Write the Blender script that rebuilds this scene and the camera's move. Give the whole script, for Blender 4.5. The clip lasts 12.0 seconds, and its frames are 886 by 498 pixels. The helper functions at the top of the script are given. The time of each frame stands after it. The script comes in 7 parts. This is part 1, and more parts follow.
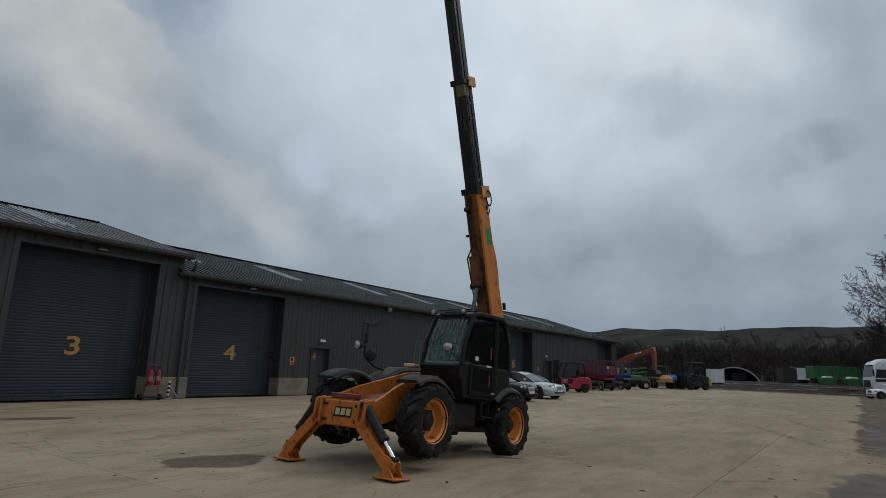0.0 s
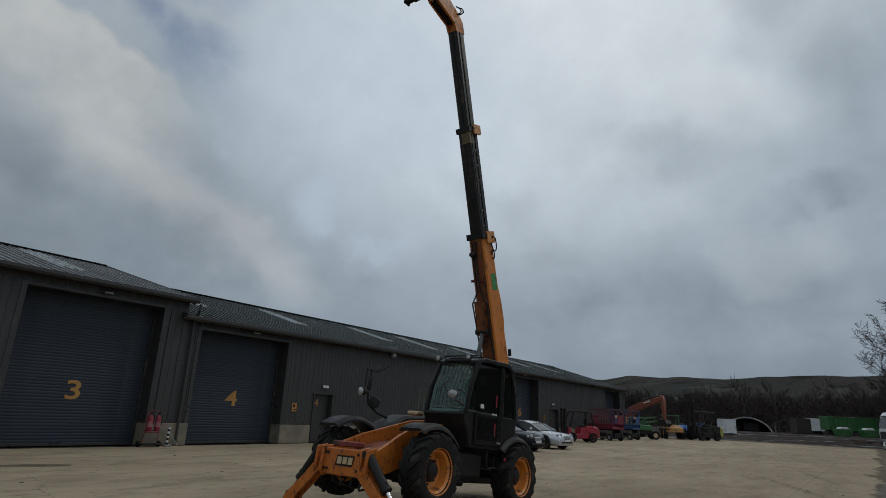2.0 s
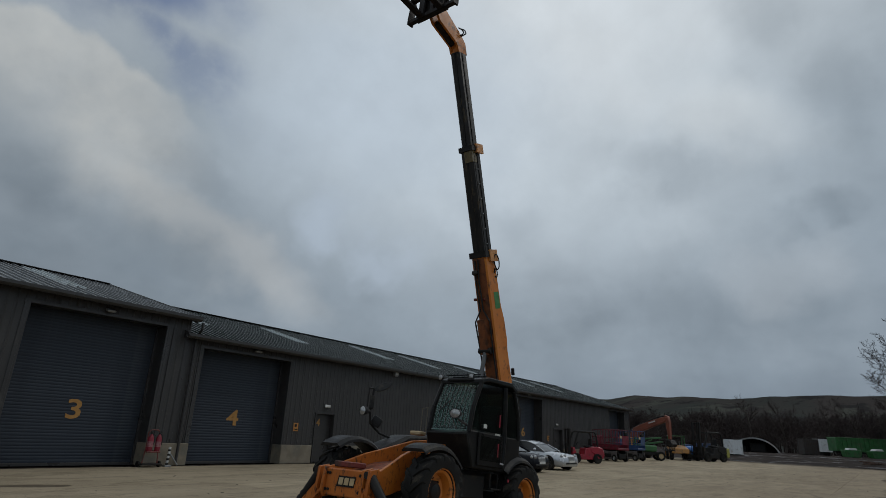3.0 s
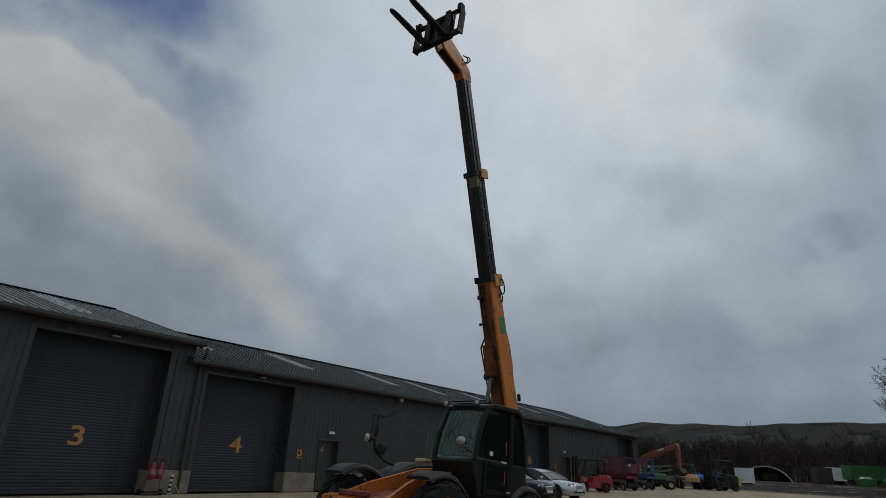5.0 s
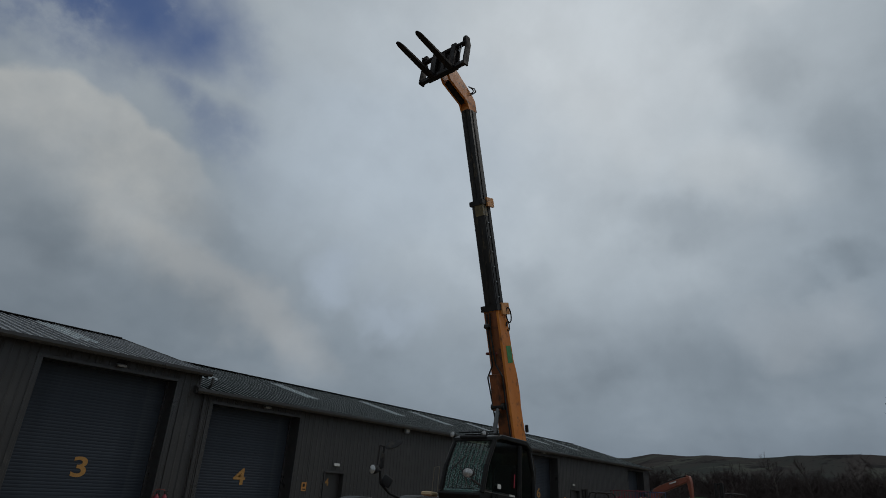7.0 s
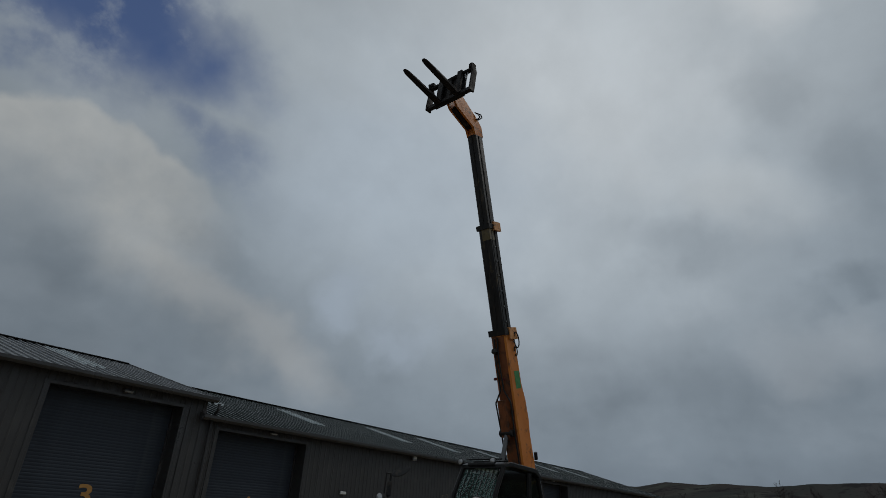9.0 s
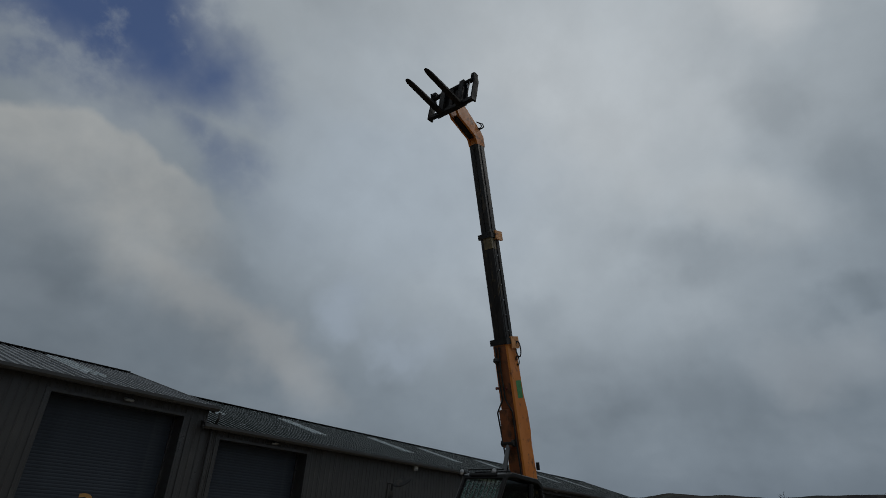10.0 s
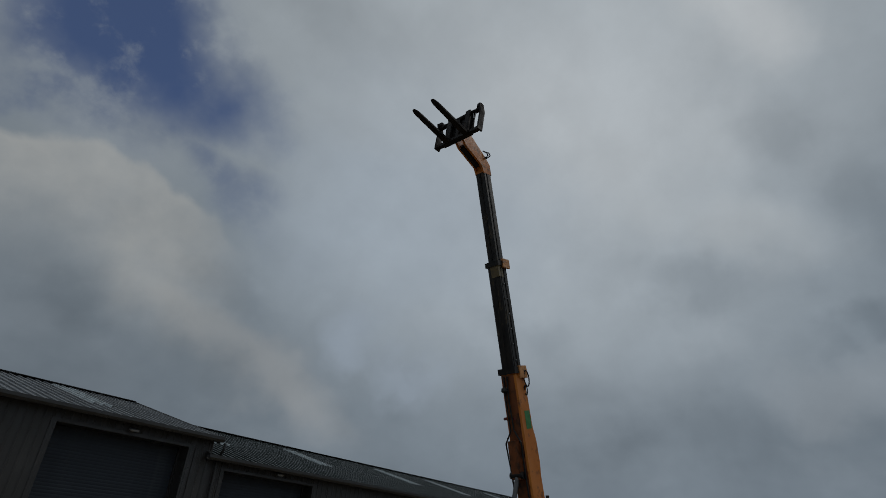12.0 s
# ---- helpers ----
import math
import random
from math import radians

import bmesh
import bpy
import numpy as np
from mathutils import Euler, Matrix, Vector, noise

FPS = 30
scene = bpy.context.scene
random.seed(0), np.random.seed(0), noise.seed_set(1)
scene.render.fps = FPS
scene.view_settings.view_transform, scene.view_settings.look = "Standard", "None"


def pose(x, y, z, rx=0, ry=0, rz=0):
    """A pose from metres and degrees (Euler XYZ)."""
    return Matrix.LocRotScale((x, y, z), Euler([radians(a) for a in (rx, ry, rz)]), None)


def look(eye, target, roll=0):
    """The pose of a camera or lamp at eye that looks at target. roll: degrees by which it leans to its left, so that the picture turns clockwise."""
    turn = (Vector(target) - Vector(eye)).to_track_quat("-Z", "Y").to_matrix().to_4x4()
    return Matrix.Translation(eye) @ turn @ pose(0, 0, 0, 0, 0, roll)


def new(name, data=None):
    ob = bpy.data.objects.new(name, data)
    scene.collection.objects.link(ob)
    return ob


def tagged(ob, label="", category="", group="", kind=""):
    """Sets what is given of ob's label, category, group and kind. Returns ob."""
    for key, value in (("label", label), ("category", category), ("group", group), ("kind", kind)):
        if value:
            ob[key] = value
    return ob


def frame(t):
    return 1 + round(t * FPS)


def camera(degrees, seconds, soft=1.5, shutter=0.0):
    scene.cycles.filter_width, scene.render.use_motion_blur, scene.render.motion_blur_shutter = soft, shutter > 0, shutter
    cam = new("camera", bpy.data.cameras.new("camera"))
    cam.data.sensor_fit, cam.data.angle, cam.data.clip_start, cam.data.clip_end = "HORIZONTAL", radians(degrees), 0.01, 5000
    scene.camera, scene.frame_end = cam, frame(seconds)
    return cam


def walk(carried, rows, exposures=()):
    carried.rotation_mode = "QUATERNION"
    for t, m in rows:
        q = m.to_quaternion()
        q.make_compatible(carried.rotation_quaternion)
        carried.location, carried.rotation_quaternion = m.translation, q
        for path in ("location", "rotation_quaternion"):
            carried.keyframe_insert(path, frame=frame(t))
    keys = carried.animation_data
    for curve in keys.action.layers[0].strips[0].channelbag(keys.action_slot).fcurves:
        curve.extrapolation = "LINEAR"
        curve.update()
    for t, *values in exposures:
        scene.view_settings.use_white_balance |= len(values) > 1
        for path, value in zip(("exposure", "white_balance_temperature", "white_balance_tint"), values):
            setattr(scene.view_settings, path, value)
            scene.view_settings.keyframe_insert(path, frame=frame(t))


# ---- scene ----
# World: x runs along the sheds, y from the yard towards them, z up.
cam = camera(75.68, 12.0, soft=0.7)
EYE = 1.6
ROWS = [
    (0.0, 101.50, -2.15, -54.44),
    (0.5, 102.20, -2.28, -54.39),
    (1.0, 103.49, -2.46, -54.29),
    (1.5, 104.62, -2.56, -54.15),
    (2.0, 106.00, -2.55, -54.00),
    (2.5, 107.01, -2.60, -53.90),
    (3.0, 107.83, -2.63, -53.74),
    (5.0, 110.28, -2.72, -53.23),
    (5.5, 110.70, -2.76, -53.11),
    (6.0, 111.46, -2.75, -52.95),
    (6.5, 112.14, -2.79, -52.83),
    (7.0, 113.11, -2.82, -52.60),
    (9.0, 115.52, -2.94, -51.88),
    (9.5, 116.03, -3.15, -51.83),
    (10.0, 116.40, -3.10, -51.76),
    (10.5, 116.87, -3.12, -51.65),
    (11.0, 117.54, -3.22, -51.48),
    (11.5, 118.37, -3.29, -51.34),
    (12.0, 119.20, -3.30, -51.07),
]
EXPOSURES = [(0.0, 0.08), (3.0, -0.14), (5.0, -0.20), (7.0, -0.36), (9.5, -0.57), (12.0, -0.74)]
walk(cam, [(t, pose(0, 0, EYE, rx, ry, rz)) for t, rx, ry, rz in ROWS], EXPOSURES)

# ---- sky and sun ----
SUN_EL, SUN_AZ = radians(46), radians(120)


def sky_world():
    world = bpy.data.worlds.new("overcast_sky")
    world.use_nodes = True
    scene.world = world
    nt = world.node_tree
    nt.nodes.clear()
    N, L = nt.nodes.new, nt.links.new
    out, bg = N("ShaderNodeOutputWorld"), N("ShaderNodeBackground")
    L(bg.outputs[0], out.inputs[0])
    coord = N("ShaderNodeTexCoord")
    sky = N("ShaderNodeTexSky")
    sky.sky_type, sky.sun_disc, sky.sun_elevation, sky.sun_rotation = "NISHITA", False, SUN_EL, SUN_AZ
    blue = N("ShaderNodeVectorMath")
    blue.operation = "SCALE"
    L(sky.outputs[0], blue.inputs[0])
    blue.inputs["Scale"].default_value = 0.055

    def math_node(op, a, b=None, clamp=False):
        m = N("ShaderNodeMath")
        m.operation, m.use_clamp = op, clamp
        for i, s in enumerate((a, b)):
            if s is None:
                continue
            if isinstance(s, (int, float)):
                m.inputs[i].default_value = s
            else:
                L(s, m.inputs[i])
        return m.outputs[0]

    def ramp(value, *stops):
        r = N("ShaderNodeValToRGB")
        r.color_ramp.interpolation = "EASE"
        e = r.color_ramp.elements
        while len(e) < len(stops):
            e.new(0.5)
        for el, (p, c) in zip(e, stops):
            el.position, el.color = p, (*c, 1) if isinstance(c, tuple) else (c, c, c, 1)
        L(value, r.inputs[0])
        return r.outputs[0]

    def mix(kind, fac, a, b):
        m = N("ShaderNodeMix")
        m.data_type, m.blend_type = "RGBA", kind
        for s, sock in ((fac, m.inputs[0]), (a, m.inputs[6]), (b, m.inputs[7])):
            if isinstance(s, (int, float)):
                sock.default_value = s
            elif isinstance(s, tuple):
                sock.default_value = (*s, 1)
            else:
                L(s, sock)
        return m.outputs[2]

    sep = N("ShaderNodeSeparateXYZ")
    L(coord.outputs["Generated"], sep.inputs[0])
    up = math_node("MAXIMUM", sep.outputs[2], 0.0)
    # the cloud deck, seen in perspective
    flat = N("ShaderNodeVectorMath")
    flat.operation = "DIVIDE"
    L(coord.outputs["Generated"], flat.inputs[0])
    lift = N("ShaderNodeCombineXYZ")
    for i in range(3):
        L(math_node("ADD", up, 0.62), lift.inputs[i])
    L(lift.outputs[0], flat.inputs[1])

    def cloud(scale, detail, offset, rough=0.55, twist=0.4):
        mp = N("ShaderNodeMapping")
        mp.inputs["Location"].default_value = offset
        L(flat.outputs[0], mp.inputs[0])
        n = N("ShaderNodeTexNoise")
        n.inputs["Scale"].default_value, n.inputs["Detail"].default_value = scale, detail
        n.inputs["Roughness"].default_value, n.inputs["Distortion"].default_value = rough, twist
        L(mp.outputs[0], n.inputs[0])
        return n.outputs[0]

    big, fine = cloud(2.4, 4, (3.1, 0.7, 0.0), 0.5, 0.0), cloud(6.5, 5, (8.3, 2.2, 1.0), 0.5, 0.0)
    both = math_node("ADD", math_node("MULTIPLY", big, 0.74), math_node("MULTIPLY", fine, 0.26))
    deck = ramp(both, (0.34, (0.330, 0.376, 0.419)), (0.50, (0.398, 0.450, 0.496)), (0.64, (0.472, 0.524, 0.570)))
    # brighter overhead, slate towards the horizon
    low = ramp(sep.outputs[2], (0.0, (0.46, 0.50, 0.55)), (0.18, (0.635, 0.675, 0.715)), (0.42, (0.90, 0.93, 0.955)), (0.62, (0.985, 0.985, 0.980)), (0.82, (1.05, 1.04, 1.02)))
    deck = mix("MULTIPLY", 1.0, deck, low)

    wobble = cloud(2.6, 4, (1.0, 5.0, 2.0), 0.5, 0.3)

    def toward(x, y, z, inner, outer, rough=0.0):
        """1 inside the angle inner about a direction, falling to 0 at outer; rough: degrees by which its edge wanders."""
        d = N("ShaderNodeVectorMath")
        d.operation = "DOT_PRODUCT"
        L(coord.outputs["Generated"], d.inputs[0])
        d.inputs[1].default_value = Vector((x, y, z)).normalized()
        ang = math_node("MULTIPLY", math_node("ARCCOSINE", math_node("MINIMUM", d.outputs["Value"], 1.0)), 180 / math.pi)
        if rough:
            ang = math_node("ADD", ang, math_node("MULTIPLY", math_node("SUBTRACT", wobble, 0.5), rough * 4))
        m = N("ShaderNodeMapRange")
        m.interpolation_type = "SMOOTHSTEP"
        for k, v in (("From Min", inner), ("From Max", outer), ("To Min", 1.0), ("To Max", 0.0)):
            m.inputs[k].default_value = v
        L(ang, m.inputs["Value"])
        return m.outputs[0]

    # thin bright cloud before the veiled sun's side of the sky, heavier grey bank towards the sheds
    deck = mix("MULTIPLY", toward(0.10, 0.95, 0.30, 10, 48), deck, (0.66, 0.67, 0.68))
    deck = mix("MULTIPLY", toward(0.90, -0.30, 0.30, 8, 36), deck, (0.78, 0.80, 0.82))
    deck = mix("MIX", math_node("MULTIPLY", toward(0.68, 0.36, 0.64, 4, 34), 0.50), deck, (0.615, 0.67, 0.715))

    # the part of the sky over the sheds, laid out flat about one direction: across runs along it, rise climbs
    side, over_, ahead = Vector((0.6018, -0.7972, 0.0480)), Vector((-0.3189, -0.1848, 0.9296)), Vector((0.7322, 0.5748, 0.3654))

    def dot(e):
        d = N("ShaderNodeVectorMath")
        d.operation = "DOT_PRODUCT"
        L(coord.outputs["Generated"], d.inputs[0])
        d.inputs[1].default_value = e
        return d.outputs["Value"]

    def steps(value, a, b):
        m = N("ShaderNodeMapRange")
        m.interpolation_type = "SMOOTHSTEP"
        m.inputs["From Min"].default_value, m.inputs["From Max"].default_value = a, b
        L(value, m.inputs["Value"])
        return m.outputs[0]

    def puffs(scale, detail, rough=0.52):
        n = N("ShaderNodeTexNoise")
        for k, v in (("Scale", scale), ("Detail", detail), ("Roughness", rough), ("Distortion", 0.0)):
            n.inputs[k].default_value = v
        L(coord.outputs["Generated"], n.inputs[0])
        return n

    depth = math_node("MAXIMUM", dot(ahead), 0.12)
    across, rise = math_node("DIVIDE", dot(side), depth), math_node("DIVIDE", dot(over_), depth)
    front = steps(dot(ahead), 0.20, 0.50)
    billow, drift, wisp = puffs(6.0, 6.0), puffs(3.4, 5.0, 0.55), puffs(15.0, 6.0, 0.60)
    ruff, fray = math_node("SUBTRACT", billow.outputs[0], 0.5), math_node("SUBTRACT", wisp.outputs[0], 0.5)
    flat2 = N("ShaderNodeCombineXYZ")
    L(across, flat2.inputs[0])
    L(rise, flat2.inputs[1])
    centred = N("ShaderNodeVectorMath")
    centred.operation = "SUBTRACT"
    L(drift.outputs["Color"], centred.inputs[0])
    centred.inputs[1].default_value = (0.5, 0.5, 0.5)
    warped = N("ShaderNodeVectorMath")
    warped.operation = "MULTIPLY_ADD"
    L(centred.outputs[0], warped.inputs[0])
    warped.inputs[1].default_value = (0.34, 0.30, 0.0)
    L(flat2.outputs[0], warped.inputs[2])

    def patch(cx, cy, rx, ry, turn, amount, soft=0.9):
        """A soft ragged cloud mass about (cx, cy), as a mask."""
        mp = N("ShaderNodeMapping")
        mp.vector_type = "TEXTURE"
        mp.inputs["Location"].default_value = (cx, cy, 0)
        mp.inputs["Rotation"].default_value = (0, 0, radians(turn))
        mp.inputs["Scale"].default_value = (rx, ry, 1)
        L(warped.outputs[0], mp.inputs[0])
        ln = N("ShaderNodeVectorMath")
        ln.operation = "LENGTH"
        L(mp.outputs[0], ln.inputs[0])
        d = math_node("ADD", ln.outputs["Value"], math_node("MULTIPLY", ruff, 0.9))
        m = N("ShaderNodeMapRange")
        m.interpolation_type = "SMOOTHSTEP"
        for k, v in (("From Min", 1.0 - soft), ("From Max", 1.0), ("To Min", amount), ("To Max", 0.0)):
            m.inputs[k].default_value = v
        L(d, m.inputs["Value"])
        return math_node("MULTIPLY", m.outputs[0], front)

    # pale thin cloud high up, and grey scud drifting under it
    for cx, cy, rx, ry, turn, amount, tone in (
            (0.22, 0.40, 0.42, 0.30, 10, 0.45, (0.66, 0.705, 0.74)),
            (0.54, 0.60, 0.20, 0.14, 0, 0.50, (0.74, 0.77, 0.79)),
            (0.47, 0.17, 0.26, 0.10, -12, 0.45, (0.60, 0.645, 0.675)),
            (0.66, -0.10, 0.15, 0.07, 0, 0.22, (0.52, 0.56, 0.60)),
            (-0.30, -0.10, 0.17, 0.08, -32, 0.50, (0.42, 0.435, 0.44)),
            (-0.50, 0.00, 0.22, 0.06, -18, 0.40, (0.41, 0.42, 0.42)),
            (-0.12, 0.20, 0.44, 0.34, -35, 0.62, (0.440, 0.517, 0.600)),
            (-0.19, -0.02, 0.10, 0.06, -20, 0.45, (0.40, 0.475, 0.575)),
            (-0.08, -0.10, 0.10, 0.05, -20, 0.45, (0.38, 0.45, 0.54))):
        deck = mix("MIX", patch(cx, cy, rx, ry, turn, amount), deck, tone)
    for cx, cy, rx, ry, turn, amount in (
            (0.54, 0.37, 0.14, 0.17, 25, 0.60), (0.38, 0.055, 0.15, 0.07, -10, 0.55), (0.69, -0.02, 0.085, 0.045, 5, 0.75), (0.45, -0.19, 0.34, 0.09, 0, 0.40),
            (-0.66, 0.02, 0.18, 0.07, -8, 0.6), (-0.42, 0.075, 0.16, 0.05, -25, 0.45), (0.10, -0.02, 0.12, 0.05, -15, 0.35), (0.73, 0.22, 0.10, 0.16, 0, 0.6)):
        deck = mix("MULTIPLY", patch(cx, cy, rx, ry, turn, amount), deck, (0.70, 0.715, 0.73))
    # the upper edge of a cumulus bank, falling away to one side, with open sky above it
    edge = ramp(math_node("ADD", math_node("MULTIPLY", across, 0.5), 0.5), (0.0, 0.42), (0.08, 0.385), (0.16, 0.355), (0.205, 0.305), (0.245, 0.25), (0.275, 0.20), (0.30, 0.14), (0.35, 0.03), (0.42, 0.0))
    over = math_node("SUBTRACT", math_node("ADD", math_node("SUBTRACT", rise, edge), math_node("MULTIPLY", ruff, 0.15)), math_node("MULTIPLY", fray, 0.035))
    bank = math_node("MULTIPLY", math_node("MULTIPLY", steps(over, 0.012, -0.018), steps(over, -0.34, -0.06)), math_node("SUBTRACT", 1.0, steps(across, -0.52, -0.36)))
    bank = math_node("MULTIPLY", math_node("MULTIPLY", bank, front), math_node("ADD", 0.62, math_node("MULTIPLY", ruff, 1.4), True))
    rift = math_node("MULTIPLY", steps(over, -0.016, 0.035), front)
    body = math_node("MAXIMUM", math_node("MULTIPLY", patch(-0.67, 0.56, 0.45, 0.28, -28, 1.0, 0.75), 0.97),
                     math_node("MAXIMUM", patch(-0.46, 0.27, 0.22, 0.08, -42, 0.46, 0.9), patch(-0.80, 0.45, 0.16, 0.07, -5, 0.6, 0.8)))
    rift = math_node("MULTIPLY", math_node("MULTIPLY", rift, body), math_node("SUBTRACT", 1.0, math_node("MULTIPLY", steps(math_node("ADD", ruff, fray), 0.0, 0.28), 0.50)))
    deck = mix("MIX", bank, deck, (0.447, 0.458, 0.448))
    # fine mottling of the whole deck
    deck = mix("MULTIPLY", 1.0, deck, ramp(billow.outputs[0], (0.32, 0.955), (0.68, 1.04)))
    deck = mix("MULTIPLY", 1.0, deck, ramp(wisp.outputs[0], (0.30, 0.975), (0.70, 1.02)))
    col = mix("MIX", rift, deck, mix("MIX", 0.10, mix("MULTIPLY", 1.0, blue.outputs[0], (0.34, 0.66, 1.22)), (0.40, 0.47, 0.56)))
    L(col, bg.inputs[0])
    bg.inputs[1].default_value = 1.20


sky_world()
sun = new("sun", bpy.data.lights.new("sun", "SUN"))
sun.data.energy, sun.data.angle, sun.data.color = 0.5, radians(14), (1.0, 0.95, 0.88)
sun_way = Vector((math.sin(SUN_AZ) * math.cos(SUN_EL), math.cos(SUN_AZ) * math.cos(SUN_EL), math.sin(SUN_EL)))
sun.matrix_world = look(sun_way * 60, (0, 0, 0))
tagged(sun, "veiled sun behind cloud", "sun", kind="structure")

# ---- materials ----
MATS = {}


def surface(name, base, other=None, scale=6.0, rough=0.6, metal=0.0, bump=0.02, dirt=None, dirt_scale=1.2, dirt_amount=0.35,
            fine=60.0, stretch=(1, 1, 1), vary=0.0, coat=0.0, rough_spread=0.15, spec=0.5):
    """A worn surface: base colour broken up at two scales, dirt patches with a shape of their own, and fine relief."""
    if name in MATS:
        return MATS[name]
    m = bpy.data.materials.new(name)
    m.use_nodes = True
    nt = m.node_tree
    N, L = nt.nodes.new, nt.links.new
    b = nt.nodes["Principled BSDF"]
    geo, oi = N("ShaderNodeTexCoord"), N("ShaderNodeObjectInfo")
    mp = N("ShaderNodeMapping")
    mp.inputs["Scale"].default_value = stretch
    L(geo.outputs["Object"], mp.inputs[0])

    def noise_tex(s, detail=4, rough_=0.55):
        n = N("ShaderNodeTexNoise")
        n.inputs["Scale"].default_value, n.inputs["Detail"].default_value, n.inputs["Roughness"].default_value = s, detail, rough_
        L(mp.outputs[0], n.inputs[0])
        return n.outputs[0]

    def mapr(v, a, c, lo=0.0, hi=1.0):
        r = N("ShaderNodeMapRange")
        for k, x in (("From Min", a), ("From Max", c), ("To Min", lo), ("To Max", hi)):
            r.inputs[k].default_value = x
        L(v, r.inputs["Value"])
        return r.outputs[0]

    def mix(kind, fac, a, c):
        x = N("ShaderNodeMix")
        x.data_type, x.blend_type = "RGBA", kind
        for s, sock in ((fac, x.inputs[0]), (a, x.inputs[6]), (c, x.inputs[7])):
            if isinstance(s, (int, float)):
                sock.default_value = s
            elif isinstance(s, tuple):
                sock.default_value = (*s, 1)
            else:
                L(s, sock)
        return x.outputs[2]

    other = other or tuple(c * 0.75 for c in base)
    broad, grain = noise_tex(scale), noise_tex(fine, 3)
    col = mix("MIX", mapr(broad, 0.35, 0.65), tuple(base), tuple(other))
    col = mix("MULTIPLY", 0.5, col, mix("MIX", grain, (0.72, 0.72, 0.72), (1.0, 1.0, 1.0)))
    if dirt:
        d = noise_tex(dirt_scale, 7, 0.62)
        col = mix("MIX", mapr(d, 0.62 - dirt_amount * 0.3, 0.72 - dirt_amount * 0.2), col, tuple(dirt))
    if vary:
        hsv = N("ShaderNodeHueSaturation")
        L(mapr(oi.outputs["Random"], 0, 1, 1 - vary, 1 + vary), hsv.inputs["Value"])
        L(col, hsv.inputs["Color"])
        col = hsv.outputs[0]
    L(col, b.inputs["Base Color"])
    L(mapr(broad, 0.3, 0.7, max(0.03, rough - rough_spread), min(1, rough + rough_spread)), b.inputs["Roughness"])
    b.inputs["Metallic"].default_value = metal
    b.inputs["Coat Weight"].default_value = coat
    b.inputs["Specular IOR Level"].default_value = spec
    if bump:
        bp = N("ShaderNodeBump")
        bp.inputs["Strength"].default_value, bp.inputs["Distance"].default_value = 0.5, bump
        L(grain, bp.inputs["Height"])
        L(bp.outputs[0], b.inputs["Normal"])
    MATS[name] = m
    return m


def glass(name, tint, alpha=0.35, rough=0.04):
    """Thin glazing: mostly clear, with a gloss that grows at grazing angles."""
    m = bpy.data.materials.new(name)
    m.use_nodes = True
    nt = m.node_tree
    N, L = nt.nodes.new, nt.links.new
    nt.nodes.remove(nt.nodes["Principled BSDF"])
    out = nt.nodes["Material Output"]
    clear, gloss, mixer = N("ShaderNodeBsdfTransparent"), N("ShaderNodeBsdfGlossy"), N("ShaderNodeMixShader")
    clear.inputs[0].default_value = (*tint, 1)
    gloss.inputs["Roughness"].default_value = rough
    lw, power, add = N("ShaderNodeLayerWeight"), N("ShaderNodeMath"), N("ShaderNodeMath")
    power.operation, power.inputs[1].default_value = "POWER", 4.0
    add.operation, add.inputs[1].default_value = "MULTIPLY_ADD", 0.55
    add.inputs[2].default_value = 0.045
    L(lw.outputs["Facing"], power.inputs[0])
    L(power.outputs[0], add.inputs[0])
    L(add.outputs[0], mixer.inputs[0])
    L(clear.outputs[0], mixer.inputs[1])
    L(gloss.outputs[0], mixer.inputs[2])
    L(mixer.outputs[0], out.inputs[0])
    return m


ORANGE = surface("telehandler_orange_paint", (0.52, 0.158, 0.026), (0.42, 0.115, 0.018), 2.5, 0.45, 0, 0.002, (0.075, 0.032, 0.017), 17.0, 0.28, 90, (1, 1, 0.5), spec=0.35)
ORANGE_CLEAN = surface("boom_orange_paint", (0.63, 0.212, 0.036), (0.55, 0.172, 0.029), 1.4, 0.5, 0, 0.002, (0.16, 0.07, 0.03), 5.0, 0.22, 90, spec=0.3)
RUSTY_DECK = surface("rust_stained_orange_plate", (0.30, 0.085, 0.040), (0.20, 0.060, 0.034), 5.0, 0.6, 0, 0.003, (0.080, 0.036, 0.024), 7.0, 0.5, 90, spec=0.3)
PAD_ORANGE = surface("faded_wear_pad_paint", (0.66, 0.30, 0.095), (0.54, 0.23, 0.07), 6, 0.6, 0, 0.001, (0.12, 0.06, 0.03), 9, 0.3)
# greasy orange, darkened further to hold the shade under the boom
SHADED_GRIMY_ORANGE = surface("greasy_shaded_orange", (0.26, 0.082, 0.026), (0.17, 0.056, 0.022), 2.2, 0.55, 0, 0.002, (0.045, 0.024, 0.015), 3.5, 0.5, 90, spec=0.3)
BLACK_STEEL = surface("black_painted_steel", (0.011, 0.011, 0.011), (0.018, 0.016, 0.015), 3, 0.55, 0.0, 0.002, (0.040, 0.030, 0.022), 4, 0.22, 80, spec=0.25)
BOOM_BLACK = surface("greased_black_boom_steel", (0.009, 0.008, 0.008), (0.018, 0.015, 0.012), 2, 0.45, 0.0, 0.002, (0.075, 0.055, 0.03), 3, 0.22, 80, (3, 3, 0.4), spec=0.3)
FORK_BLACK = surface("fork_black_steel", (0.007, 0.006, 0.006), (0.014, 0.010, 0.009), 4, 0.65, 0.0, 0.003, (0.03, 0.016, 0.011), 5, 0.25, spec=0.2)
